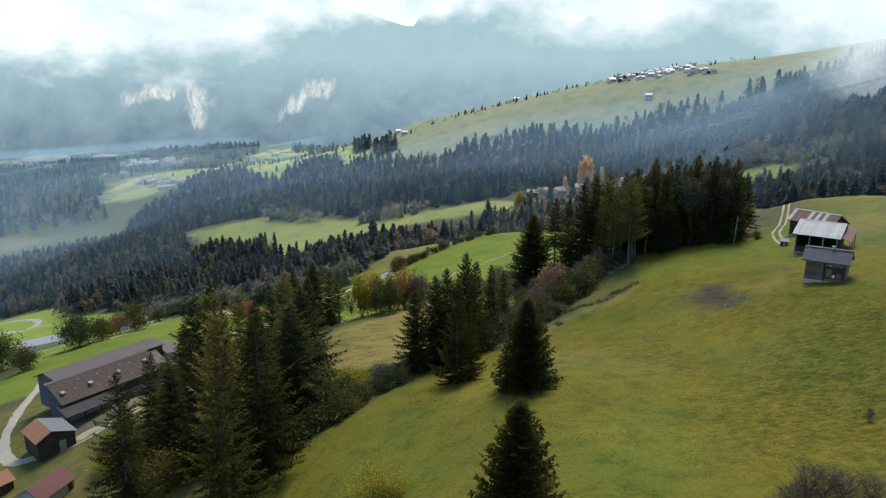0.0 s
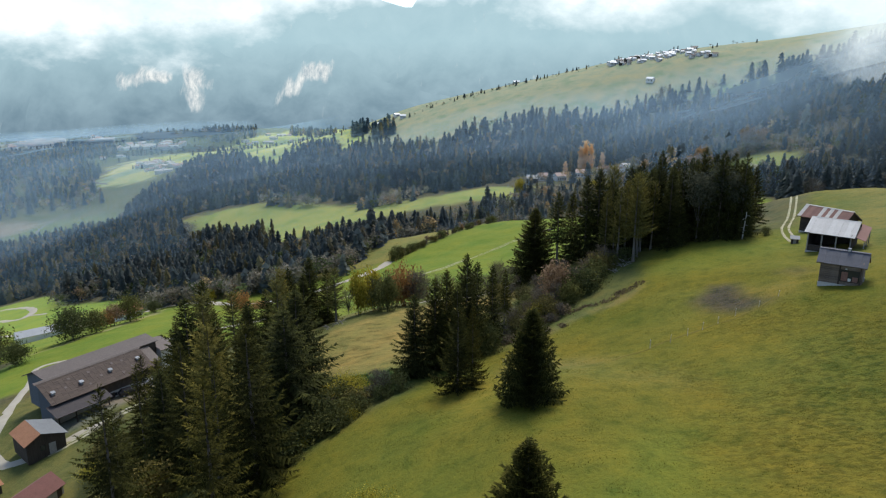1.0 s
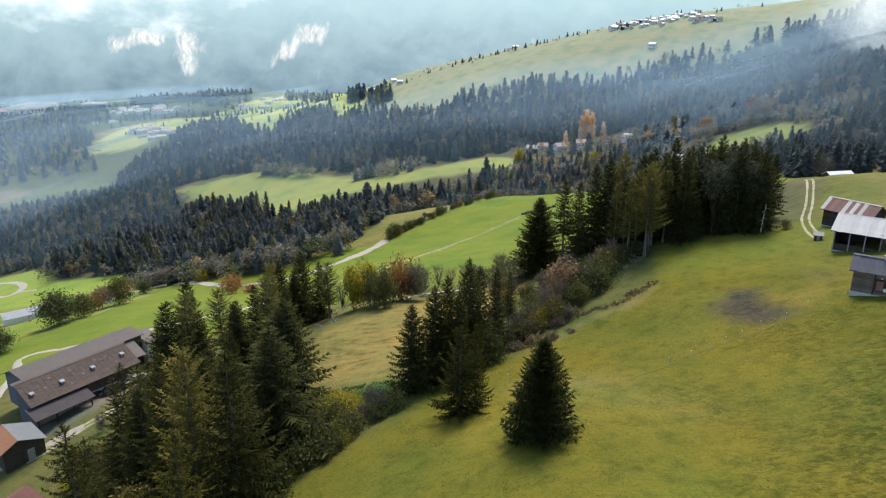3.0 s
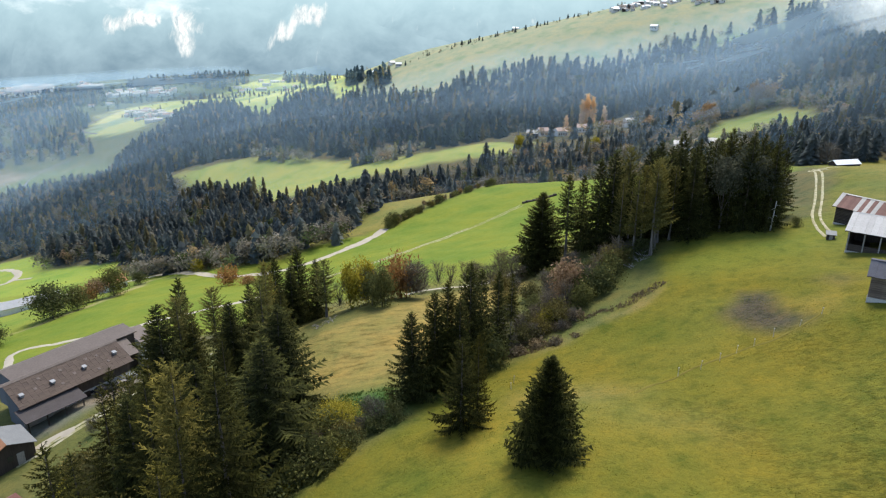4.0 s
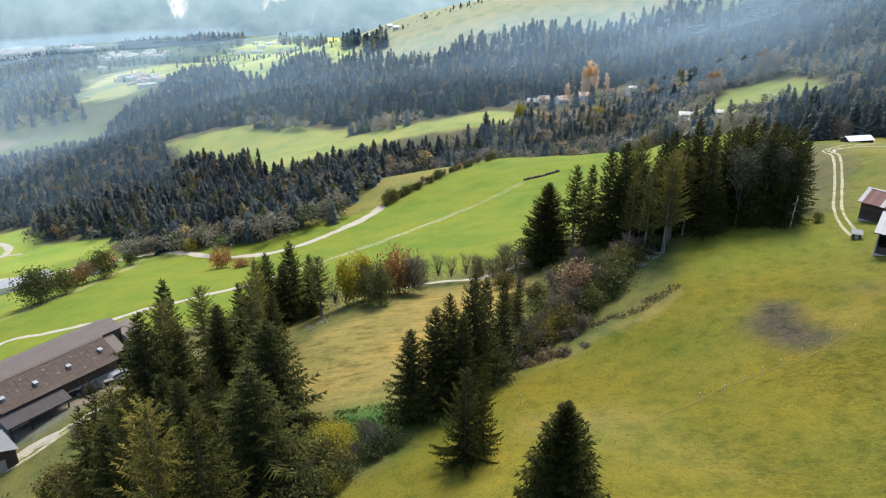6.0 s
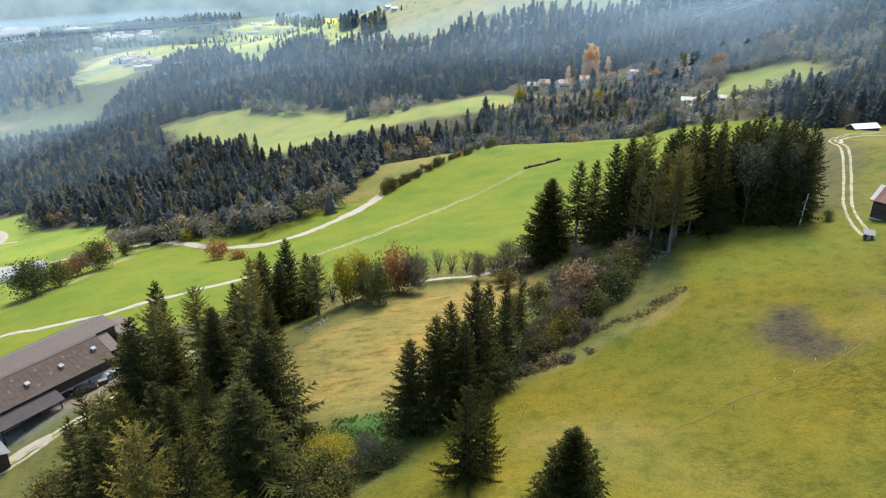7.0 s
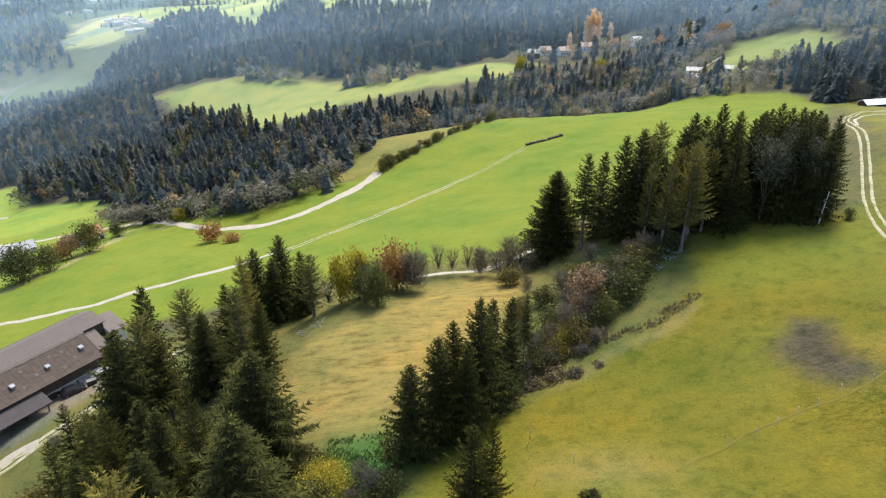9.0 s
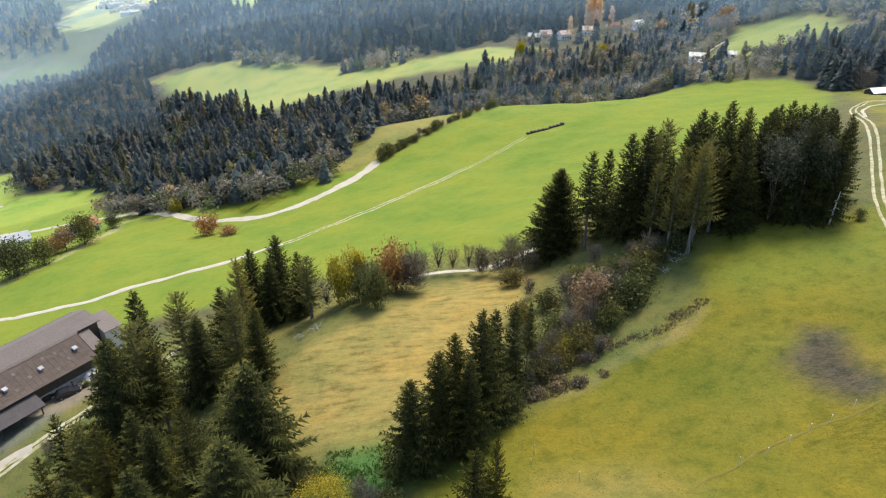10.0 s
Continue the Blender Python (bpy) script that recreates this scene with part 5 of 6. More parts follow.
part("porch_rail", shape("porch_rail", M_DARKWOOD, lambda bm: box(bm, (3.0, -1.80, fb + 0.95), (5.7, -1.66, fb + 1.1)), 0.02), front)
part("door", shape("door", M_RUST, lambda bm: box(bm, (3.3, -1.75, fb + 1.1), (4.1, -1.69, fb + 2.4)), 0.02), front, "faded red wooden door")
part("crate", shape("crate", M_RUST, lambda bm: box(bm, (4.7, -1.78, fb + 1.1), (5.4, -1.69, fb + 1.8)), 0.02), front)
part("white_sack", shape("white_sack", M_WHITEWALL, lambda bm: box(bm, (4.15, -1.80, fb + 1.1), (4.55, -1.70, fb + 1.55)), 0.06), front)
part("lamp", shape("lamp", M_WHITEWALL, lambda bm: box(bm, (3.7, -1.80, fb + 2.75), (3.95, -1.68, fb + 2.95)), 0.04), front)
part("chimney", shape("chimney", M_STONE, lambda bm: box(bm, (3.6, -0.18, -0.3), (3.9, 0.18, 0.30)), 0.03), front, "pale stone chimney")
part("chimney_cap", shape("chimney_cap", M_ZINC, lambda bm: box(bm, (3.53, -0.25, 0.31), (3.97, 0.25, 0.36)), 0.01), front)

middle = hay_barn("open_hay_barn", "open-fronted timber hay barn with pale zinc roof", 65.5, 124.8, 14.68, -39.2, 7.7, 4.86, 1.93, 3.7, [M_ZINC], 9, M_DARKWOOD, True, 2.4)
part("lean_to_roof", shape("lean_to_roof", M_RUST, lambda bm: slab(bm, (7.72, -4.0, -1.95), (9.2, -3.9, -2.4), (9.2, 1.2, -0.95), (7.72, 1.2, -0.5), 0.06)), middle, "rust-red sheet lean-to roof")
for yy in (-3.7, -1.4, 1.0):
    part("lean_to_post", shape("lean_to_post", M_GREYWOOD, lambda bm: box(bm, (8.9, yy - 0.09, -6.6), (9.08, yy + 0.09, -1.05 + yy * 0.33 - 0.35)), 0.02), middle)
back = hay_barn("striped_roof_barn", "old timber barn with rust-red and cream striped roof", 71.8, 139.0, 14.07, -57.3, 9.3, 2.8, 1.96, 3.4,
                [M_PALE, M_RUST, M_RUST, M_RUST, M_RUST, M_PALE, M_RUST, M_PALE, M_RUST, M_PALE, M_RUST, M_RUST, M_RUST], 13, M_DARKWOOD, False, 3.4)


def shed(x, y, deg):
    root = root_at("garden_shed", "small wooden shed with a white sheet roof beside the track", "shed", x, y, gz(x, y), deg)
    part("body", shape("body", M_DARKWOOD, lambda bm: prism(bm, [(-0.7, -0.3), (0.7, -0.3), (0.7, 1.5), (-0.7, 1.15)], -0.8, 0.8, "x"), 0.02), root)
    part("roof", shape("roof", M_OLDZINC, lambda bm: slab(bm, (-1.1, -1.0, 1.2), (1.1, -1.0, 1.2), (1.1, 1.0, 1.7), (-1.1, 1.0, 1.7), 0.05)), root)
    part("door", shape("door", M_GREYWOOD, lambda bm: box(bm, (-0.35, -0.76, 0.0), (0.35, -0.71, 1.1)), 0.01), root)
    root.scale = (0.75, 0.75, 0.75)


shed(65.3, 129.2, -25)


def woodpile(x, y, deg, n=14):
    root = root_at("log_stack", "stack of split firewood against the barn", "firewood", x, y, gz(x, y), deg)
    g = np.random.default_rng(5)
    me = shape("log", M_GREYWOOD, lambda bm: box(bm, (-0.12, -0.45, 0), (0.12, 0.45, 0.22)), 0.05)
    for i in range(n):
        ob = part("log", me, root)
        ob.location = (0.26 * (i % 5) + 0.05 * (i // 5), float(g.normal(0, 0.04)), 0.22 * (i // 5))
    return root


woodpile(59.6, 99.2, 50)


# the far field barn on the hill and the small white-roofed one behind
def small_barn(name, label, x, y, deg, length, half, wall, rise, wall_mat, roof_mat, category="barn", group="field barns", overhang=0.35, windows=0, z=None):
    """A plain gabled building: wall, gables in one shell, two roof slopes, door and windows."""
    root = root_at(name, label, category, x, y, gz(x, y) if z is None else z, deg, group)
    part("wall", shape("wall", wall_mat, lambda bm: prism(bm, [(-half, -1.5), (half, -1.5), (half, wall), (0, wall + rise), (-half, wall)], -length / 2, length / 2, "x")), root)
    o, sl = overhang, rise / half
    for sgn in (-1, 1):
        e = (half + o) * sgn
        ze = wall - o * sl

        def fill(bm):
            a, b, c, d = (-length / 2 - o, e, ze + 0.12), (length / 2 + o, e, ze + 0.12), (length / 2 + o, 0, wall + rise + 0.12), (-length / 2 - o, 0, wall + rise + 0.12)
            if sgn < 0:
                slab(bm, a, b, c, d, 0.12)
            else:
                slab(bm, d, c, b, a, 0.12)
        part("roof_slope", shape("roof_slope", roof_mat, fill), root)
    for i in range(windows):
        xx = -length / 2 + length * (i + 0.7) / (windows + 0.4)
        part("window", shape("window", M_GLASS, lambda bm: box(bm, (xx - 0.5, -half - 0.04, 1.2), (xx + 0.5, -half + 0.04, 2.5))), root)
    part("door", shape("door", M_DARKWOOD, lambda bm: box(bm, (length * 0.30, -half - 0.05, 0), (length * 0.30 + 1.0, -half + 0.03, 2.0))), root)
    return root


small_barn("field_barn", "distant timber field barn with pale metal roof", 156, 281, 12, 10.5, 2.2, 2.2, 1.2, M_DARKWOOD, M_WHITEROOF, z=gz(156, 281) - 0.9)

# ---- the farm in the hollow ----
farm = root_at("farm_barn", "long farm barn with brown tiled roof, vents and skylights", "barn", -83.3, 134.4, -22.5, 55.7)
FL, FB = 23.2, -8.0
part("wall_front", shape("wall_front", M_STONE, lambda bm: box(bm, (0.5, -5.0, FB), (FL - 0.5, -4.75, -5.6))), farm, "pale stone stable wall")
part("board_front", shape("board_front", M_DARKWOOD, lambda bm: box(bm, (0.5, -5.03, -5.6), (FL - 0.5, -4.75, -2.75))), farm, "dark boarded hayloft front")
part("wall_back", shape("wall_back", M_DARKWOOD, lambda bm: box(bm, (2.8, 9.0, FB), (FL + 4.6, 9.25, -1.2))), farm)
part("gable_wall", shape("gable_wall", M_BLUEWALL, lambda bm: prism(bm, [(-4.9, FB), (0.2, FB), (0.2, -0.25), (-4.9, -2.75)], 0.45, 0.7, "x")), farm, "blue-grey boarded gable")
part("upper_gable", shape("upper_gable", M_BLUEWALL, lambda bm: prism(bm, [(0.2, FB), (9.1, FB), (9.1, -1.4), (4.8, 0.35), (0.2, -0.2)], 2.7, 2.95, "x")), farm, "blue-grey boarded gable")
part("side_wall", shape("side_wall", M_BLUEWALL, lambda bm: box(bm, (0.7, 0.0, FB), (2.7, 0.2, -0.3))), farm)
part("gable_wall", shape("gable_wall", M_DARKWOOD, lambda bm: prism(bm, [(-4.9, FB), (0.2, FB), (0.2, -0.2), (-4.9, -2.75)], FL - 0.7, FL - 0.45, "x")), farm)
part("upper_gable", shape("upper_gable", M_DARKWOOD, lambda bm: prism(bm, [(0.3, FB), (9.1, FB), (9.1, -1.4), (4.8, 0.35), (0.3, -0.2)], FL + 4.3, FL + 4.55, "x")), farm)
part("inner_wall", shape("inner_wall", M_DARKWOOD, lambda bm: box(bm, (FL - 0.5, 0.2, FB), (FL + 4.4, 0.4, -0.3))), farm)
part("upper_roof", shape("upper_roof", M_BROWNSHEET, lambda bm: slab(bm, (1.9, 0.0, 0.02), (FL + 5.1, 0.0, 0.02), (FL + 5.1, 4.9, 0.66), (1.9, 4.9, 0.66), 0.16)), farm, "grey-brown sheet upper roof")
part("rear_roof", shape("rear_roof", M_BROWNSHEET, lambda bm: slab(bm, (1.9, 4.92, 0.66), (FL + 5.1, 4.92, 0.66), (FL + 5.1, 9.8, -1.5), (1.9, 9.8, -1.5), 0.16)), farm)
part("fascia", shape("fascia", M_DARKWOOD, lambda bm: box(bm, (-0.2, -5.72, -3.32), (FL + 0.2, -5.6, -3.08))), farm)
part("ridge_cap", shape("ridge_cap", M_BROWNSHEET, lambda bm: prism(bm, [(-0.45, -0.12), (0.1, 0.14), (0.4, 0.1), (0.1, 0.0)], -0.3, FL + 0.2, "x")), farm)
part("lower_roof", shape("lower_roof", M_LEANTO, lambda bm: slab(bm, (-0.8, -9.0, -4.7), (11.0, -9.0, -4.7), (11.0, -5.0, -3.5), (-0.8, -5.0, -3.5), 0.12)), farm, "low lean-to roof along the stable")
for k in range(4):
    xx = -0.2 + 3.5 * k
    part("post", shape("post", M_DARKWOOD, lambda bm: box(bm, (xx - 0.1, -8.6, FB - 0.4), (xx + 0.1, -8.4, -4.65))), farm)
for k in range(6):
    xx = 11.6 + 1.8 * k
    part("stable_window", shape("stable_window", M_GLASS, lambda bm: box(bm, (xx, -5.06, FB + 1.2), (xx + 0.8, -4.96, FB + 1.9))), farm)
for k in range(2):
    xx = 12.4 + 5.4 * k
    part("stable_door", shape("stable_door", M_DARKWOOD, lambda bm: box(bm, (xx - 0.2, -5.09, FB), (xx + 1.2, -4.98, FB + 2.1))), farm)
part("porch_roof", shape("porch_roof", M_BROWNSHEET, lambda bm: slab(bm, (FL + 4.4, -1.9, -1.9), (FL + 8.4, -1.9, -2.1), (FL + 8.4, 4.0, -0.7), (FL + 4.4, 4.0, -0.5), 0.12)), farm)
part("porch_wall", shape("porch_wall", M_WHITEWALL, lambda bm: box(bm, (FL + 4.6, -1.4, FB), (FL + 7.8, 3.6, -2.2))), farm)
part("annex_roof", shape("annex_roof", M_BROWNSHEET, lambda bm: slab(bm, (FL + 0.3, -4.2, -2.7), (FL + 2.6, -4.2, -2.8), (FL + 2.6, 0.2, -0.6), (FL + 0.3, 0.2, -0.5), 0.1)), farm)
vent = shape("roof_vent", M_ZINC, lambda bm: (box(bm, (-0.3, -0.3, 0.0), (0.3, 0.3, 0.45)), slab(bm, (-0.42, -0.45, 0.52), (0.42, -0.45, 0.52), (0.42, 0.45, 0.70), (-0.42, 0.45, 0.70), 0.06)), 0.02)
for xx, yy in ((1.6, -3.7), (7.6, -3.6), (14.2, -3.3), (21.0, -2.9)):
    ob = part("roof_vent", vent, farm, "white roof vent")
    ob.location = (xx, yy, 3.03 * yy / 5.8 - 0.05)
sky_me = shape("skylight", M_BROWNSHEET, lambda bm: box(bm, (-0.28, -0.28, 0.0), (0.28, 0.28, 0.09)), 0.02)
for xx, yy in ((4.4, -3.2), (6.0, -1.5), (10.2, -1.6), (12.0, -3.4), (15.6, -1.5), (17.8, -1.7), (19.0, -3.8), (9.0, -4.4), (16.4, -4.6)):
    ob = part("skylight", sky_me, farm)
    ob.location = (xx, yy, 3.03 * yy / 5.8 - 0.02)
    ob.rotation_euler = (math.atan(3.03 / 5.8), 0, 0)
roof_panels(farm, 23, 0, FL, (0, 0), (-5.8, -3.03), [M_BROWNTILE], 0.07, "roof_tile", rows=12, seed=9)

store = root_at("farm_store", "small farm store with orange tile and grey sheet roof", "shed", -74.6, 120.2, -25.7, 138.6)
part("wall", shape("wall", M_DARKWOOD, lambda bm: prism(bm, [(-4.2, -5.5), (2.6, -5.5), (2.6, -1.45), (0, -0.12), (-4.2, -1.5)], 0.4, 7.6, "x")), store)
part("tile_slope", shape("tile_slope", M_ORANGE, lambda bm: slab(bm, (0, 0, 0.05), (8, 0, 0.05), (8, 3.02, -1.57), (0, 3.02, -1.57), 0.12)), store, "orange clay tile slope")
part("sheet_slope", shape("sheet_slope", M_OLDZINC, lambda bm: slab(bm, (0, -4.67, -1.58), (8, -4.67, -1.58), (8, 0, 0.05), (0, 0, 0.05), 0.08)), store, "grey metal slope")
part("door", shape("door", M_GREYWOOD, lambda bm: box(bm, (0.33, -2.4, -5.0), (0.42, -1.2, -2.6)), 0.01), store)
part("window", shape("window", M_GLASS, lambda bm: box(bm, (0.33, -0.6, -3.6), (0.42, 0.3, -2.6))), store)
small_barn("tiled_shed", "small shed with dark red tile roof below the farm", -66.5, 103.5, 75, 7, 2.4, 2.4, 1.6, M_STONE, M_REDTILE, "shed", "farm sheds", z=gz(-66.5, 103.5) + 0.6)
small_barn("tiled_shed", "little shed with orange tile roof at the bend", -80.5, 110.5, 60, 5, 2.0, 2.0, 1.3, M_DARKWOOD, M_ORANGE, "shed", "farm sheds", z=gz(-80.5, 110.5) + 0.3)


def car(x, y, deg, label, paint):
    root = root_at("parked_car", label, "car", x, y, gz(x, y), deg)
    side = [(-2.1, 0.35), (2.1, 0.35), (2.15, 0.75), (1.9, 0.98), (0.95, 1.05), (0.35, 1.52), (-1.35, 1.55), (-2.0, 1.05), (-2.15, 0.8)]
    part("body", shape("body", paint, lambda bm: prism(bm, side, -0.85, 0.85), 0.07), root)
    glass = [(0.88, 1.03), (0.36, 1.46), (-1.3, 1.49), (-1.85, 1.05)]
    part("windows", shape("windows", M_GLASS, lambda bm: prism(bm, glass, -0.86, 0.86), 0.02), root)
    for xx in (-1.35, 1.35):
        for yy in (-0.8, 0.8):
            def fill(bm):
                bmesh.ops.create_cone(bm, cap_ends=True, segments=14, radius1=0.33, radius2=0.33, depth=0.22, matrix=Matrix.Translation((xx, yy, 0.33)) @ Matrix.Rotation(math.pi / 2, 4, "X"))
            wheel = part("wheel", shape("wheel", M_RUBBER, fill, 0.02), root)

            def rimfill(bm):
                bmesh.ops.create_cone(bm, cap_ends=True, segments=10, radius1=0.19, radius2=0.19, depth=0.25, matrix=Matrix.Translation((xx, yy, 0.33)) @ Matrix.Rotation(math.pi / 2, 4, "X"))
            part("rim", shape("rim", M_ZINC, rimfill), wheel)
    for yy in (-0.6, 0.6):
        part("headlight", shape("headlight", M_PALE, lambda bm: box(bm, (2.08, yy - 0.16, 0.68), (2.16, yy + 0.16, 0.82)), 0.02), root)
    return root


car(-68.6, 143.4, 40, "black car parked before the stable", M_BLACK)
car(-65.6, 148.4, 60, "silver-grey car parked at the yard's end", M_ZINC)


def oddment(name, label, category, x, y, deg, material, lo, hi):
    """Yard things: crates, troughs, pallets in weathered wood or metal."""
    root = root_at(name, label, category, x, y, gz(x, y), deg)
    part("body", shape("body", material, lambda bm: box(bm, lo, hi), 0.04), root)
    part("lid", shape("lid", M_GREYWOOD, lambda bm: box(bm, (lo[0] - 0.05, lo[1] - 0.05, hi[2] + 0.004), (hi[0] + 0.05, hi[1] + 0.05, hi[2] + 0.07)), 0.01), root)


for i, (x, y, m) in enumerate(((-72.0, 143.8, M_PALE), (-69.6, 145.2, M_ZINC), (-68.4, 147.0, M_PALE), (-66.8, 148.2, M_GREYWOOD), (-74.2, 140.2, M_PALE), (-66.2, 145.8, M_BLACK), (-73.4, 141.8, M_WHITEWALL), (-70.7, 146.3, M_WHITEWALL))):
    oddment("feed_bin", "pale feed bin standing in the farmyard", "bin", x, y, 55 + 20 * math.sin(i * 2.1), m, (-0.6 - 0.15 * (i % 3), -0.45, -0.05), (0.6 + 0.15 * (i % 2), 0.45, 0.75 + 0.15 * (i % 3)))

# ---- houses by the road, in the hamlet and in the far village ----
small_barn("farmhouse", "white farmhouse with orange tile roof behind the trees", -124, 263, 60, 8, 3.2, 3.4, 1.9, M_WHITEWALL, M_ORANGE, "house", "houses", windows=3)
small_barn("byre", "long white byre with pale metal roof", -163, 272, 40, 22, 4.0, 3.2, 1.5, M_WHITEWALL, M_ZINC, "barn", "houses")
small_barn("chalet", "white-roofed chalet beside the upper road", 137, 408, -15, 8, 3.0, 2.8, 1.5, M_WHITEWALL, M_PALE, "house", "houses", windows=3)
small_barn("chalet", "white chalet with pale terrace below the road", 135, 396, -10, 7, 2.6, 2.4, 1.0, M_WHITEWALL, M_WHITEWALL, "house", "houses", windows=3)
small_barn("chalet", "small white chalet with brown roof", 147, 392, -20, 6, 2.4, 2.4, 1.2, M_WHITEWALL, M_PALE, "house", "houses", windows=2)
for x, y, deg, ln, wm, rm, lb in ((96, 566, 20, 11, M_WHITEWALL, M_PINKTILE, "cream chalet with faded pink roof in the hamlet"), (114, 572, -10, 15, M_WHITEWALL, M_PINKTILE, "long cream house with faded tile roof below the poplars"),
                                  (132, 566, 5, 13, M_WHITEWALL, M_REDTILE, "white house with red roof in the hamlet"), (74, 566, -15, 11, M_DARKWOOD, M_ZINC, "timber house with pale roof in the hamlet"),
                                  (148, 556, 15, 12, M_WHITEWALL, M_PALE, "white house with pale roof in the hamlet"), (84, 578, 10, 10, M_WHITEWALL, M_PINKTILE, "small cream house in the hamlet")):
    small_barn("house", lb, x, y, deg, ln * 0.8, 3.8, 4.2, 2.2, wm, rm, "house", "houses in the hamlet", windows=4)
village_kinds = [small_barn("house", "white village house on the far hill", 236, 996, 8, 9, 3.2, 3.8, 1.8, M_WHITEWALL, M_WHITEROOF, "house", "village houses", windows=4),
                 small_barn("house", "white village house with brown roof", 246, 1001, -12, 8, 3.0, 3.6, 1.7, M_WHITEWALL, M_BROWNSHEET, "house", "village houses", windows=3),
                 small_barn("house", "timber village house with pale roof", 256, 994, 20, 7.5, 3.0, 3.4, 1.6, M_DARKWOOD, M_ZINC, "house", "village houses", windows=3)]
g = np.random.default_rng(41)
for i in range(72):
    f = i / 71
    x = 240 + 108 * f + g.normal(0, 4)
    y = 984 - 62 * f + g.uniform(0, 30 + 45 * f)
    copy_thing(village_kinds[int(g.choice(3, p=[0.55, 0.30, 0.15]))], pose(x, y, gz(x, y), 0, 0, float(g.uniform(-40, 40))) @ Matrix.Scale(float(g.uniform(0.55, 0.85)), 4))
for x, y in ((262, 900), (120, 1150), (-72, 1120), (-96, 1105), (-60, 1090)):
    copy_thing(village_kinds[0], pose(x, y, gz(x, y), 0, 0, float(g.uniform(-40, 40))))
town_kinds = [small_barn("house", "pale house on the valley floor", -800, 1640, 20, 12, 4.5, 5, 2.4, M_WHITEWALL, M_PINKTILE, "house", "valley houses"),
              small_barn("house", "long white building on the valley floor", -760, 1650, -15, 18, 5.5, 5, 2, M_WHITEWALL, M_PALE, "house", "valley houses")]
TOWNS = [(-970, -790, 2040, 2200, 40, 1.5), (-1140, -1080, 2270, 2310, 5, 2.2), (-1480, -1230, 2150, 2500, 18, 1.8), (-600, -480, 1230, 1400, 26, 0.9), (-640, -420, 2150, 2500, 14, 1.2)]
for x0, x1, y0, y1, n, big in TOWNS:
    for i in range(n):
        f = (i + 0.5) / n
        x, y = g.uniform(x0, x1), g.uniform(y0, y1)
        if y1 < 1500:                                    # the near village lies along a lane
            x, y = x0 + (x1 - x0) * f + g.normal(0, 14), y1 + (y0 - y1) * f + g.normal(0, 12)
        copy_thing(town_kinds[i % 2], pose(x, y, gz(x, y), 0, 0, float(g.uniform(-60, 60))) @ Matrix.Scale(float(big * g.uniform(0.8, 1.2)), 4))


# ---- shrubs, hedges and single broadleaf trees ----
ALDER = proto(make_leafy(7, 5.8, M_LEAF_DULL, 61, "bushy dull green tree at the field's edge", leaves=3600, base=0.10, clumps=34, size=0.20), 7)
GOLDEN = proto(make_leafy(7, 5.0, M_LEAF_YELLOW, 62, "small tree with golden autumn leaves", leaves=2600, clumps=26, base=0.1), 7)
ORANGE = proto(make_leafy(5, 5.0, M_LEAF_ORANGE, 63, "round shrub with orange autumn leaves", leaves=1400, base=0.12), 5)
RUSSET = proto(make_leafy(6, 4.2, M_LEAF_RUSSET, 64, "thin shrub with pinkish russet leaves", leaves=1300, base=0.3, size=0.2), 6)
OLIVE = proto(make_leafy(5, 4.6, M_BRAMBLE, 65, "dense olive-brown bush on the slope", "bush", "shrub", leaves=1900, base=0.02, size=0.22), 5)
GREENBUSH = proto(make_leafy(3.2, 3.8, M_LEAF_DULL, 66, "low green bush at the wood's edge", "bush", "shrub", leaves=1500, base=0.02, size=0.16), 3.2)
YELLOWBUSH = proto(make_leafy(3, 3.4, M_LEAF_YELLOW, 67, "bright yellow autumn bush", "bush", "shrub", leaves=4200, base=0.02, size=0.075), 3)
BRAMBLE = proto(make_leafy(1.6, 3.4, M_BRIAR, 68, "tangle of brown brambles on the bank", "bramble_bush", "shrub", leaves=620, base=0.0, size=0.2), 1.6)
BARE = proto(make_bare(6, 4.2, 69, "leafless grey shrub with upright twigs", twigs=480), 6)
BARETREE = proto(make_bare(9, 6.0, 70, "bare dark-limbed tree without leaves", "bare_tree", "tree", 900), 9)

# behind the dry field
plant(GOLDEN, [(-18.1, 145.5, 9.4, 0.52), (-15.0, 148.5, 9.0, 0.5), (57, 509, 13, 0.6), (-94, 271, 5, 1.0), (-37.5, 110.5, 4.5, 0.8), (110, 500, 9, 0.8)])
plant(BARETREE, [(-15.9, 148.2, 9.0, 0.8), (-5.2, 148.5, 9.0, 1.0), (7.0, 155.0, 7.0, 0.7), (12.3, 152.5, 9.0, 0.7), (-122, 221, 8, 1.2)])
plant(ALDER, [(-11.5, 141.0, 8.2, 0.55), (-13.6, 143.5, 6.8, 0.55), (-117.0, 224.5, 8.0, 0.9), (-139, 204, 12, 1.0),
              (-123, 190, 7.0, 1.0), (6.0, 109.6, 6.5, 0.7), (-143, 196, 8, 1.3)])
plant(ORANGE, [(-8.5, 150.5, 8.6, 0.52), (-71.4, 236.5, 6.2, 0.85), (-63.5, 231.5, 2.8, 1.5), (-119.5, 236, 5.5, 1.0), (-10.2, 149.5, 6.6, 0.65)])
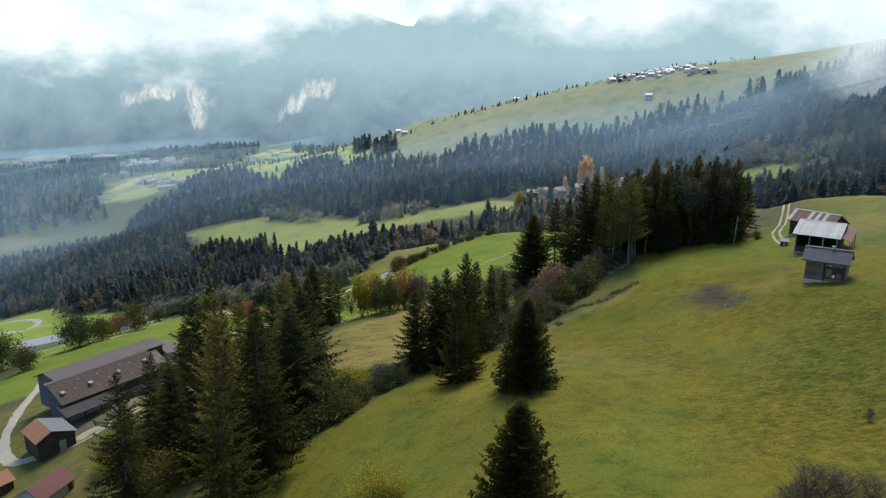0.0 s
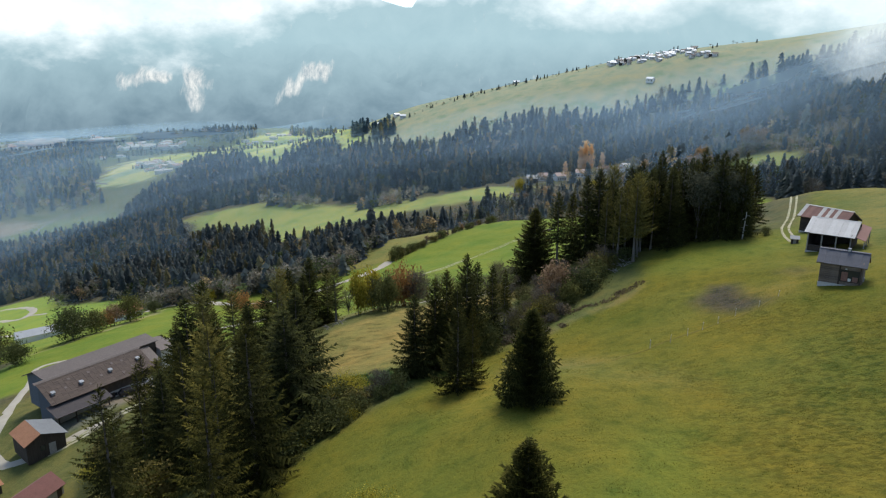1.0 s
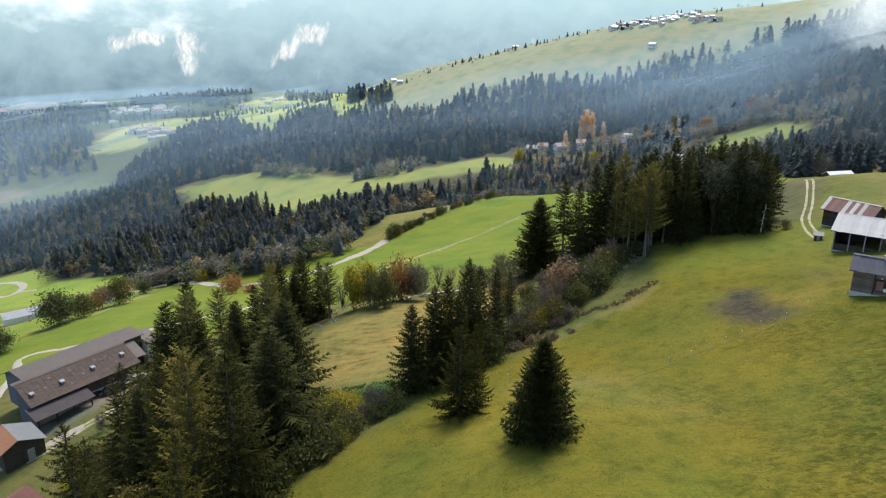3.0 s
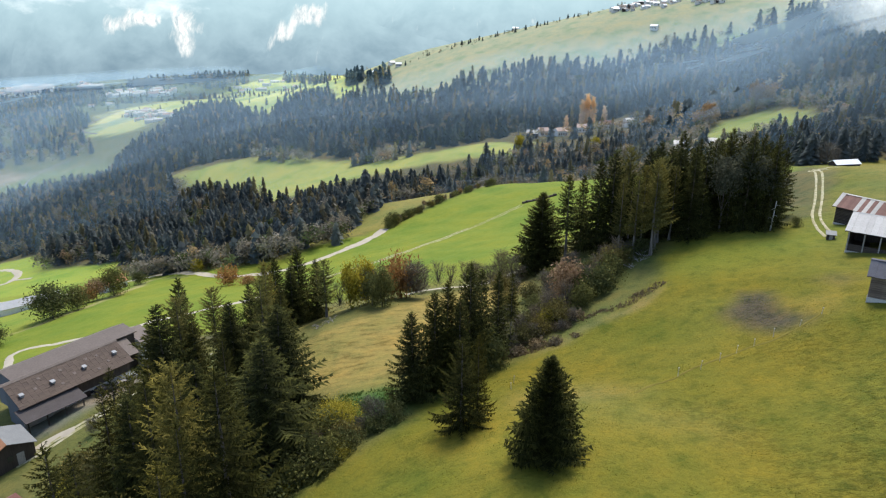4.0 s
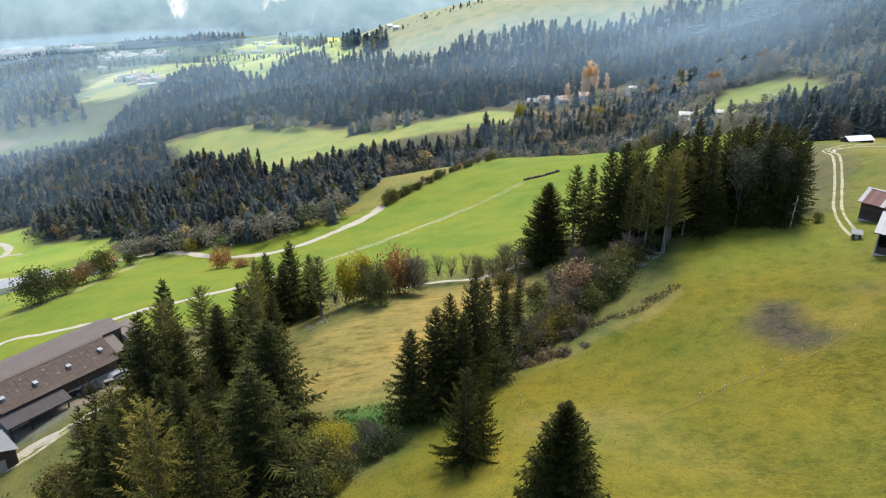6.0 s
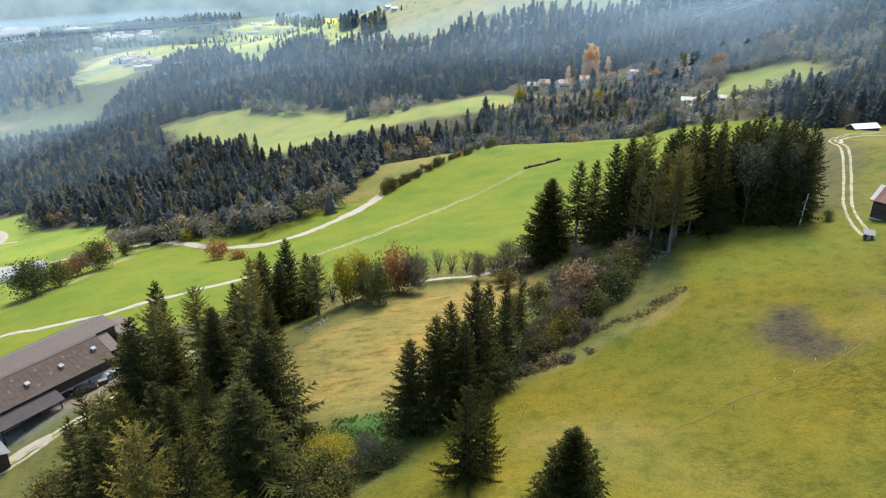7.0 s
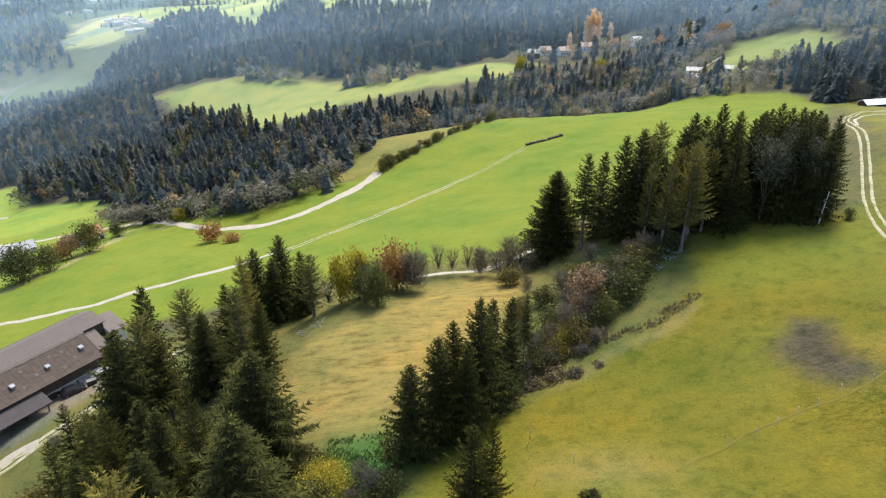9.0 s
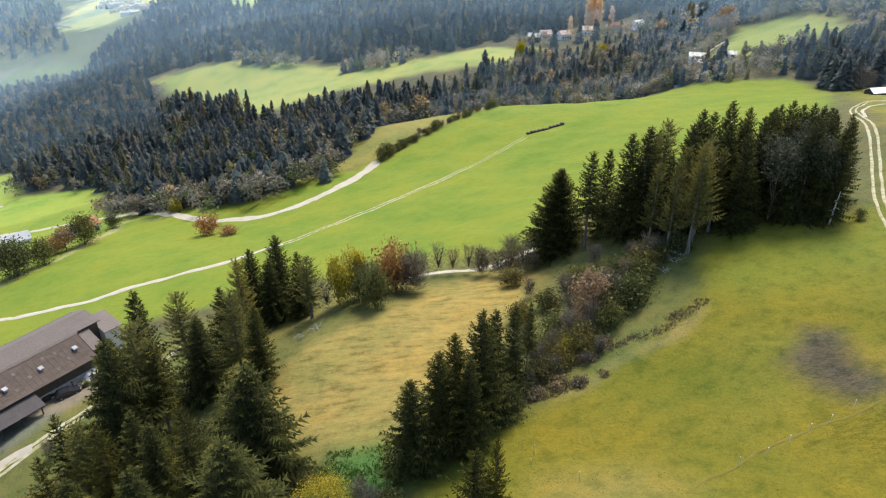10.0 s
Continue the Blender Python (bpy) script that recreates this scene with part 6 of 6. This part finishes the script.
plant(BARE, [(10.2, 153.5, 6.0, 1.0), (14.5, 152.0, 7.0, 0.9), (17.5, 124.5, 5.0, 1.0), (15.0, 121.0, 4.5, 1.0), (23.0, 131.0, 5.0, 1.0), (-8.4, 94.4, 4.2, 1.0), (-9.8, 96.5, 4.0, 0.9),
             (38.7, 57.5, 1.5, 0.8), (-47, 116, 5.0, 1.2), (24.6, 129.0, 6.0, 0.8), (-63.0, 126.4, 4.0, 1.0), (12.0, 118.5, 5.0, 0.9), (30.1, 138.0, 5.5, 1.0)])
plant(BARE, [(25.6, 43.4, 4.4, 0.8), (27.0, 43.6, 3.6, 1.1), (28.3, 43.4, 3.2, 1.2), (24.4, 43.0, 3.0, 1.2), (29.8, 42.8, 3.2, 1.1), (22.8, 42.2, 2.4, 1.2)])     # thicket at the meadow's lower edge
THIN = proto(make_bare(8, 3.6, 71, "slender leafless tree with thin upright twigs", "bare_tree", "tree", 230), 8)
plant(THIN, [(-0.8, 158.0, 7.6, 0.9), (2.0, 157.4, 6.4, 1.0), (5.0, 157.0, 7.2, 0.9), (8.2, 155.8, 6.2, 1.0), (-3.6, 156.6, 6.8, 0.8), (-6.6, 149.6, 8.6, 0.9), (-12.8, 147.6, 8.4, 0.8), (27.4, 133.5, 6.0, 1.0), (31.8, 138.2, 6.6, 0.9), (17.0, 122.4, 6.4, 0.9), (20.4, 124.2, 6.0, 1.0), (-20.0, 143.6, 7.4, 0.9), (157, 295, 11, 1.2), (162, 298, 8, 1.2)])
plant(RUSSET, [(21.5, 128.0, 7.6, 0.9), (20.0, 126.0, 5.0, 0.9), (-49.0, 113.0, 5.0, 1.0)])
plant(ALDER, [(-121, 217, 11.0, 1.0), (-114, 243, 10.0, 0.85), (-113, 262, 5.0, 1.0)])
plant(RUSSET, [(-117.5, 238, 7.5, 1.0), (176, 474, 15, 0.9), (204, 470, 17, 0.9), (171, 476, 11, 1.0), (212, 466, 13, 1.0)])
plant(OLIVE, [(-53, 107, 6.0, 1.1), (-56.5, 110.5, 5.0, 1.2), (-50.5, 103.5, 5.0, 1.2), (18.6, 120.6, 3.8, 1.0), (15.4, 118.2, 3.0, 1.0), (30.1, 136.6, 4.8, 1.0), (13.0, 115.8, 3.0, 1.1), (-53.2, 116.5, 4.0, 1.2), (-46.1, 114.8, 4.5, 1.2), (-39, 88, 5, 1.2), (-12.0, 91.5, 3.0, 1.0), (33.0, 140.0, 3.5, 1.0), (-57.5, 112, 5, 1.2)])
plant(GREENBUSH, [(29.6, 133.2, 3.8, 0.9), (33.8, 139.2, 2.6, 1.0), (26.3, 128.6, 4.0, 1.0), (28.0, 130.0, 3.5, 1.0), (24.2, 127.8, 4.6, 0.7), (5.4, 108.0, 3.2, 0.8), (7.3, 109.4, 3.6, 0.8), (-14.3, 87.0, 2.6, 1.1), (-17.3, 85.6, 3.0, 1.1), (-11.8, 90.4, 2.4, 1.1), (-13.1, 89.2, 2.8, 1.0),
                  (-16.2, 88.5, 3.6, 1.0), (-19.8, 82.5, 3.0, 1.1), (-18.5, 90.0, 3.4, 1.1), (-14.8, 93.2, 3.6, 1.0), (-34.5, 116.0, 3.0, 1.2), (-32, 108, 3, 1.2), (7.0, 45.8, 2.2, 0.9), (65.0, 140.0, 1.7, 0.8)])
plant(YELLOWBUSH, [(-6.9, 60.5, 3.0, 1.1), (-9.0, 58.5, 2.4, 1.1), (-13.4, 99.0, 1.9, 1.2), (-39.5, 88.5, 3.4, 1.0), (-38.4, 108.6, 3.6, 0.9), (17.0, 120.4, 2.8, 0.9), (-57, 106.5, 3.5, 1.2), (-5.0, 59.6, 2.2, 0.9), (-50.0, 121.5, 2.4, 1.3)])
# thick brush between the dry field and the trees on the knoll
plant(BARE, [(13.9, 139.3, 4.2, 0.9), (18.9, 135.8, 4.8, 1.1), (16.5, 150.8, 3.8, 0.9), (25.1, 143.6, 4.4, 1.1), (30.3, 142.3, 3.6, 0.9), (34.3, 140.1, 4.0, 1.1), (11.1, 123.6, 4.2, 0.9), (8.9, 118.1, 4.8, 1.1), (25.2, 135.8, 3.8, 0.9), (18.9, 130.3, 4.4, 1.1)])
plant(OLIVE, [(15.8, 133.1, 3.4, 1.0), (11.8, 145.8, 3.2, 1.0), (31.8, 137.4, 3.0, 1.0), (13.1, 119.7, 3.4, 1.0), (11.5, 130.8, 3.2, 1.0)])
plant(GREENBUSH, [(21.3, 139.0, 3.0, 1.2), (27.6, 138.5, 2.6, 1.2), (37.1, 140.4, 2.8, 1.2), (16.0, 126.0, 3.0, 1.2), (30.1, 134.3, 2.6, 1.2), (6.0, 109.7, 4.6, 0.8), (5.2, 111.8, 3.8, 0.8), (7.2, 111.6, 3.2, 0.9)])
g = np.random.default_rng(77)
rows, rows_green = [], []
for f in np.linspace(0, 1, 7):                      # along the fence below the bank
    rows.append((8.0 + 12.6 * f + g.normal(0, 0.5), 112.2 + 1.6 * f + g.normal(0, 0.5), g.uniform(0.5, 1.1), g.uniform(0.8, 1.2)))
for f in np.linspace(0, 1, 9):                      # along the lower edge of the meadow
    rows.append((4.0 + 18.0 * f + g.normal(0, 0.8), 109.5 + 8.6 * f + 1.6 + g.normal(0, 0.8), g.uniform(0.7, 1.6), g.uniform(0.8, 1.1)))
for f in np.linspace(0, 1, 12):
    rows_green.append((-24.0 + 18.0 * f + g.normal(0, 0.8), 79.0 + 17.0 * f + g.normal(0, 0.8), g.uniform(1.2, 2.6), g.uniform(0.8, 1.1)))
plant(BRAMBLE, rows)
plant(GREENBUSH, rows_green)
plant(BARE, [(28.6, 136.8, 3.6, 1.1), (30.6, 135.2, 3.0, 1.2), (34.6, 141.4, 3.2, 1.1), (36.6, 143.0, 3.0, 1.1), (25.4, 133.0, 4.2, 1.0), (22.6, 131.2, 4.4, 1.0), (10.5, 114.5, 3.0, 1.2), (14.0, 116.5, 3.4, 1.1), (18.5, 117.0, 2.2, 1.2), (20.5, 118.6, 3.0, 1.0), (19.2, 122.5, 4.4, 0.9), (26.8, 131.5, 4.0, 1.0), (-10.4, 93.6, 2.6, 1.2), (-17.0, 87.2, 2.8, 1.2), (-20.6, 86.5, 4.0, 1.0), (-15.5, 91.0, 3.4, 1.0)])
plant(ALDER, [(22.6, 124.6, 4.6, 1.0)])
plant(YELLOWBUSH, [(-13.2, 96.0, 3.4, 1.15), (-14.8, 97.2, 3.0, 1.0), (-12.4, 88.4, 1.8, 1.0), (-18.2, 84.0, 1.6, 1.1)])
rows, rows_green = [], []
for f in np.linspace(0, 1, 46):                      # the hedge between the fields
    x, y = -21.5 + 48.0 * f, 297.5 + 50.0 * f + 4.0 * math.sin(f * 3.1)
    (rows if g.random() < 0.7 else rows_green).append((x + g.normal(0, 0.8), y + g.normal(0, 0.8), g.uniform(1.6, 3.6) + (1.6 if f < 0.08 else 0), g.uniform(0.7, 1.1)))
plant(BARE, rows[::2])
plant(OLIVE, rows[1::4])
plant(RUSSET, rows[3::4])
plant(GREENBUSH, rows_green)


def wood_edge(label, line, n, hues, size, seed, spread=2.5, pale=1.0):
    """A fringe of small broadleaf trees along a wood's edge."""
    g2 = np.random.default_rng(seed)
    p = curve_points(line, 1.0)
    k = g2.integers(0, len(p), n)
    x, y = p[k, 0] + g2.normal(0, spread, n), p[k, 1] + g2.normal(0, spread, n)
    return woodland("wood_edge", (x, y), label, g2, hues, size, pale=pale)


# raised pale values put sunlight and haze into the colour of these fringes
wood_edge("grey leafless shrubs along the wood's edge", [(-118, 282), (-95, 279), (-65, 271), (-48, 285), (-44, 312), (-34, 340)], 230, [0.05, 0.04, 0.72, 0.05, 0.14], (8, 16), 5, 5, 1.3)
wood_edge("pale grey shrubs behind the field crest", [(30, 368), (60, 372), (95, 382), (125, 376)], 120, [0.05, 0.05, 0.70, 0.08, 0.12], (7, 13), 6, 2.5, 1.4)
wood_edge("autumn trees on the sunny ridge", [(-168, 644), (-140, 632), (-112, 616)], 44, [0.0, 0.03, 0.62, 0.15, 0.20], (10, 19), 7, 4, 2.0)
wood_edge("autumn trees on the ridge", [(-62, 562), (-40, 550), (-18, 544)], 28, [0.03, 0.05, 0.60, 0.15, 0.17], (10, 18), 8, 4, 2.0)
wood_edge("golden trees along the crest of the valley wood", [(-440, 830), (-374, 789), (-281, 708)], 60, [0.1, 0.15, 0.30, 0.35, 0.1], (9, 17), 19, 9)
wood_edge("golden and grey trees along the valley wood", [(-265, 470), (-240, 425), (-215, 380), (-165, 370), (-130, 300)], 80, [0.1, 0.1, 0.45, 0.15, 0.2], (8, 15), 9, 4)
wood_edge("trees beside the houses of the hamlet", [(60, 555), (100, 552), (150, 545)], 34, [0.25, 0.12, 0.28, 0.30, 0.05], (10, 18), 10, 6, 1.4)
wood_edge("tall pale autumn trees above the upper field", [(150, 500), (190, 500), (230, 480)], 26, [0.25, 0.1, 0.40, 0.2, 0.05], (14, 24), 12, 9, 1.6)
wood_edge("trees along the upper lane", [(126, 388), (140, 384), (152, 374), (165, 366), (200, 362)], 46, [0.3, 0.1, 0.4, 0.05, 0.15], (7, 14), 11, 4)

POPLAR = proto(make_leafy(22, 5.0, M_LEAF_POPLAR, 80, "tall narrow poplar in orange autumn leaf", "poplar_tree", leaves=3600, base=0.08, clumps=44, size=0.5), 22)
plant(POPLAR, [(117.5, 592, 24, 0.62), (122.0, 595, 28, 0.7), (126.5, 592, 25, 0.6), (136, 592, 16, 0.8), (106, 598, 13, 0.9)])

# the nettle bed and rough tussocks
def tufts(name, label, poly, spacing, h, material, seed, blades=5):
    """Small blades of grass and weeds, too many to count."""
    g2 = np.random.default_rng(seed)
    x, y = scatter(poly, spacing, g2)
    keep = np.sin(x * 0.9 + 2 * np.sin(y * 0.5)) + np.sin(y * 1.1 + x * 0.3) + g2.normal(0, 0.9, len(x)) > -0.2
    x, y = x[keep], y[keep]
    n = len(x)
    z = ground_z(x, y) - 0.03
    b = np.stack([x, y, z], -1)[:, None] + np.concatenate([g2.normal(0, h * 0.5, (n, blades, 2)), np.zeros((n, blades, 1))], -1)
    a = g2.uniform(0, 6.28, (n, blades))
    w = h * g2.uniform(0.16, 0.34, (n, blades, 1))
    side = np.stack([np.cos(a), np.sin(a), 0 * a], -1) * w
    lean = np.concatenate([g2.normal(0, 0.45, (n, blades, 2)), np.ones((n, blades, 1))], -1) * h * g2.uniform(0.5, 1.3, (n, blades, 1))
    v = np.stack([b - side, b + side, b + lean], 2).reshape(-1, 3)
    me = mesh_from(name, v, np.arange(len(v)).reshape(-1, 3), material)
    return tagged(new(name, me), label, "grass", kind="stuff")


M_TUSSOCK = mat_foliage("meadow_grass", (0.095, 0.096, 0.013), (0.138, 0.130, 0.018), (0.20, 0.172, 0.034), 0.35)
M_STRAW = mat_foliage("dry_grass", (0.16, 0.125, 0.04), (0.26, 0.20, 0.065), (0.36, 0.29, 0.11), 0.35)
tufts("nettles", "green nettle bed in the hollow", WEEDY, 0.30, 0.30, M_WEEDS, 1, 6)
tufts("meadow_grass", "short tussocky meadow grass", [(-20, 60), (-5, 90), (15, 111), (36, 123), (56, 112), (62, 90), (56, 58), (20, 40), (-12, 46)], 0.40, 0.11, M_TUSSOCK, 2, 4)
tufts("bank_scrub", "low brown scrub along the cut bank", [(22.4, 117.4), (27, 119.2), (31, 120.6), (34, 122.2), (37.0, 124.4), (35.6, 126), (32.4, 124), (29, 122), (25, 120.4), (22.0, 119.2)], 0.34, 0.36, M_BRIAR, 4, 6)
tufts("bank_scrub", "thin brown scrub below the cut bank", [(8, 110.6), (13, 111.0), (17, 112.4), (21, 113.4), (20, 114.8), (15, 114), (8, 112.6)], 0.30, 0.36, M_BRIAR, 5, 6)
tufts("dry_grass", "tall straw-coloured grass", DRY, 0.6, 0.10, M_STRAW, 3, 4)

# ---- fence stakes, dead wood, the dark row of bales ----
def stake(x, y, h, tilt):
    root = root_at("fence_stake", "thin pale wooden fence stake in the meadow", "fence stake", x, y, gz(x, y), 40 * x % 360, "fence stakes")
    v, f = tube([(0, 0, -0.3), (tilt * 0.5, 0, h * 0.5), (tilt, 0, h)], [0.034, 0.03, 0.022], 6)
    part("stick", mesh_from("stick", v, f, M_PALE), root)
    part("insulator", shape("insulator", M_WHITEWALL, lambda bm: box(bm, (tilt - 0.05, -0.05, h - 0.12), (tilt + 0.05, 0.05, h - 0.02)), 0.01), root)


for i, (x, y) in enumerate(((34.3, 95.5), (36.7, 96.5), (39.1, 97.2), (42.0, 98.4), (9.4, 100.9), (13.2, 94.7), (8.8, 98.2), (31.5, 94.2), (45.5, 99.0), (28.5, 93.4), (48.8, 100.4))):
    stake(x, y, 1.15 + 0.15 * math.sin(3 * i), 0.12 * math.sin(1.7 * i))


def brush_pile(x, y, seed):
    """Pale dead branches thrown in a heap."""
    g2 = np.random.default_rng(seed)
    root = root_at("brush_pile", "heap of pale dead branches at the wood's edge", "branches", x, y, gz(x, y), 0)
    for i in range(12):
        a, l = g2.uniform(0, 6.28), g2.uniform(0.5, 1.7)
        c = g2.normal(0, 0.5, 2)
        z0 = 0.08 + 0.06 * i
        v, f = tube([(c[0], c[1], z0 * 0.5), (c[0] + math.cos(a) * l * 0.5, c[1] + math.sin(a) * l * 0.5, z0 + 0.2), (c[0] + math.cos(a) * l, c[1] + math.sin(a) * l, z0 * 0.6 + g2.uniform(0, 0.7))], [0.045, 0.03, 0.012], 5)
        part("branch", mesh_from("branch", v, f, M_GREYWOOD), root)


brush_pile(-22.6, 134.5, 1)
brush_pile(-20.8, 136.5, 2)
brush_pile(35.7, 137.0, 3)
brush_pile(33.6, 134.6, 4)
brush_pile(37.2, 138.6, 5)

def dead_trunk(x, y, h, lean):
    """A bleached broken trunk with stubs of boughs."""
    root = root_at("dead_trunk", "bleached broken dead trunk standing before dark spruces", "dead tree", x, y, gz(x, y), 20)
    z = np.linspace(-0.3, h, 7)
    v, f = tube(np.c_[lean * z, 0.08 * np.sin(z), z], 0.14 * (1 - 0.6 * z.clip(0) / h), 8)
    part("trunk", mesh_from("trunk", v, f, M_PALE, True), root)
    for i in range(6):
        a, zz = 2.4 * i, h * (0.3 + 0.11 * i)
        v, f = tube([(lean * zz, 0, zz), (lean * zz + 0.5 * math.cos(a), 0.5 * math.sin(a), zz + 0.1), (lean * zz + 0.9 * math.cos(a), 0.9 * math.sin(a), zz - 0.1)], [0.05, 0.035, 0.012], 5)
        part("branch", mesh_from("branch", v, f, M_PALE, True), root)


dead_trunk(60.2, 139.6, 5.6, 0.05)

bale_me = shape("bale", M_DARKWOOD, lambda bm: box(bm, (-0.75, -0.6, -0.1), (0.75, 0.6, 0.8)), 0.14)
row = root_at("manure_heap", "long dark heap of dung in a row on the green field", "heap", 34.5, 292.9, gz(34.5, 292.9), 0)
for i in range(10):
    f = i / 9
    x, y = 34.5 + 13.4 * f, 292.9 + 5.4 * f
    ob = part("clod", bale_me, row)
    ob.location = (x - 34.5, y - 292.9, gz(x, y) - gz(34.5, 292.9) - 0.1 + 0.12 * math.sin(i * 2.3))
    ob.rotation_euler = (0, 0, 0.38 + 0.3 * math.sin(i * 1.9))


# ---- translucent sheet over the far woods and the valley, added in place of distance haze ----
def mat_haze():
    k = Nodes("valley_haze", 1.0, 0.0)
    fade = k.n("Attribute", attribute_name="fade").outputs["Fac"]
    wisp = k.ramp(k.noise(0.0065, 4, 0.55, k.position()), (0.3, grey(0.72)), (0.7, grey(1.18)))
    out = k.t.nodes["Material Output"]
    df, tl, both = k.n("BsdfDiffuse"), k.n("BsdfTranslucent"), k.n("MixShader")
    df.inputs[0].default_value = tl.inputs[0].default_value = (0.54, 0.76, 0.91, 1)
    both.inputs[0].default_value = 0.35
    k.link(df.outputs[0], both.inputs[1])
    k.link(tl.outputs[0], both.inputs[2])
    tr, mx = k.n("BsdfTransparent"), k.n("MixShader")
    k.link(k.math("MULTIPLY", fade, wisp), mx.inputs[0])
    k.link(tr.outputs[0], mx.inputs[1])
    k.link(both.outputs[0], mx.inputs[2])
    k.link(mx.outputs[0], out.inputs[0])
    k.t.nodes.remove(k.b)
    return k.m


def haze_sheet():
    """A layer added above the tree tops to imitate haze, denser with distance down the valley, shaped to fit the
    camera's view.
    """
    fan = axis_steps([(-1.5, 0.05), (-1.0, 0.02), (0.8, 0.05), (1.5, 0)])
    ay = axis_steps([(240, 8), (1300, 40), (2900, 0)])
    x, y = np.meshgrid(fan, ay)
    x = x * y                                              # fans out from the camera's place
    start = np.interp(x, [110, 170, 240], [290, 270, 240])
    d = y - start
    trees = np.full(x.shape, -1e9)
    for wood in (BIG_SLOPE, LEFT_WOOD, VALLEY_WOOD, RIGHT_WOOD):
        trees = np.maximum(trees, inside(wood, x, y))
    trees = np.maximum(soft(trees + 30, 90), soft(-x - 400, 200) * np.interp(y, [1200, 1400, 1650, 1800], [1.0, 0.1, 0.1, 0.75])) * np.interp(y, [2350, 2650], [1.0, 0.15])
    z = land(x, y) + np.interp(d, [0, 40, 100, 800, 1100], [0.3, 6, 25, 26, 36]) * (0.15 + 0.85 * np.maximum(trees, soft(y - 1030, 60) * soft(-60 - x, 60))) 
    z = 38 + np.maximum.accumulate((z - 38) / (y + 5), axis=0) * (y + 5)                # raised so that it shows no folds from the camera
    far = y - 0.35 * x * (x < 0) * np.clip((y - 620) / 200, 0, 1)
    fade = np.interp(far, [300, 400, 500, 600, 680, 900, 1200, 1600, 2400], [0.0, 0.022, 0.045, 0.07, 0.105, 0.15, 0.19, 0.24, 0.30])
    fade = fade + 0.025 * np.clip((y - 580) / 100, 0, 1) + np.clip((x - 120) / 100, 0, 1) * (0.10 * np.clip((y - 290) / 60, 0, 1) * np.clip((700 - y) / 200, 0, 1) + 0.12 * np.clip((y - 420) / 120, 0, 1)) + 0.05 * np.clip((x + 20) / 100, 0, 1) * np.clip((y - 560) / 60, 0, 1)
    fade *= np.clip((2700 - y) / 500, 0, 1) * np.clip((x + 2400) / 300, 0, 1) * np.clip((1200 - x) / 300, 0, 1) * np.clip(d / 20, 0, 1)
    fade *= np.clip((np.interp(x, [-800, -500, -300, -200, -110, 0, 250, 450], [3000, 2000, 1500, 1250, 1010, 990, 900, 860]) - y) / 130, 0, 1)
    me = mesh_from("valley_haze", np.stack([x, y, z], -1).reshape(-1, 3), grid_faces(len(fan), len(ay)), mat_haze(), True)
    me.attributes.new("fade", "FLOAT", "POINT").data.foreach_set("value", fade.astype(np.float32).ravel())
    return tagged(new("valley_haze", me), "translucent blue sheet in place of haze over the far woods", "mist", kind="stuff")


haze_sheet()
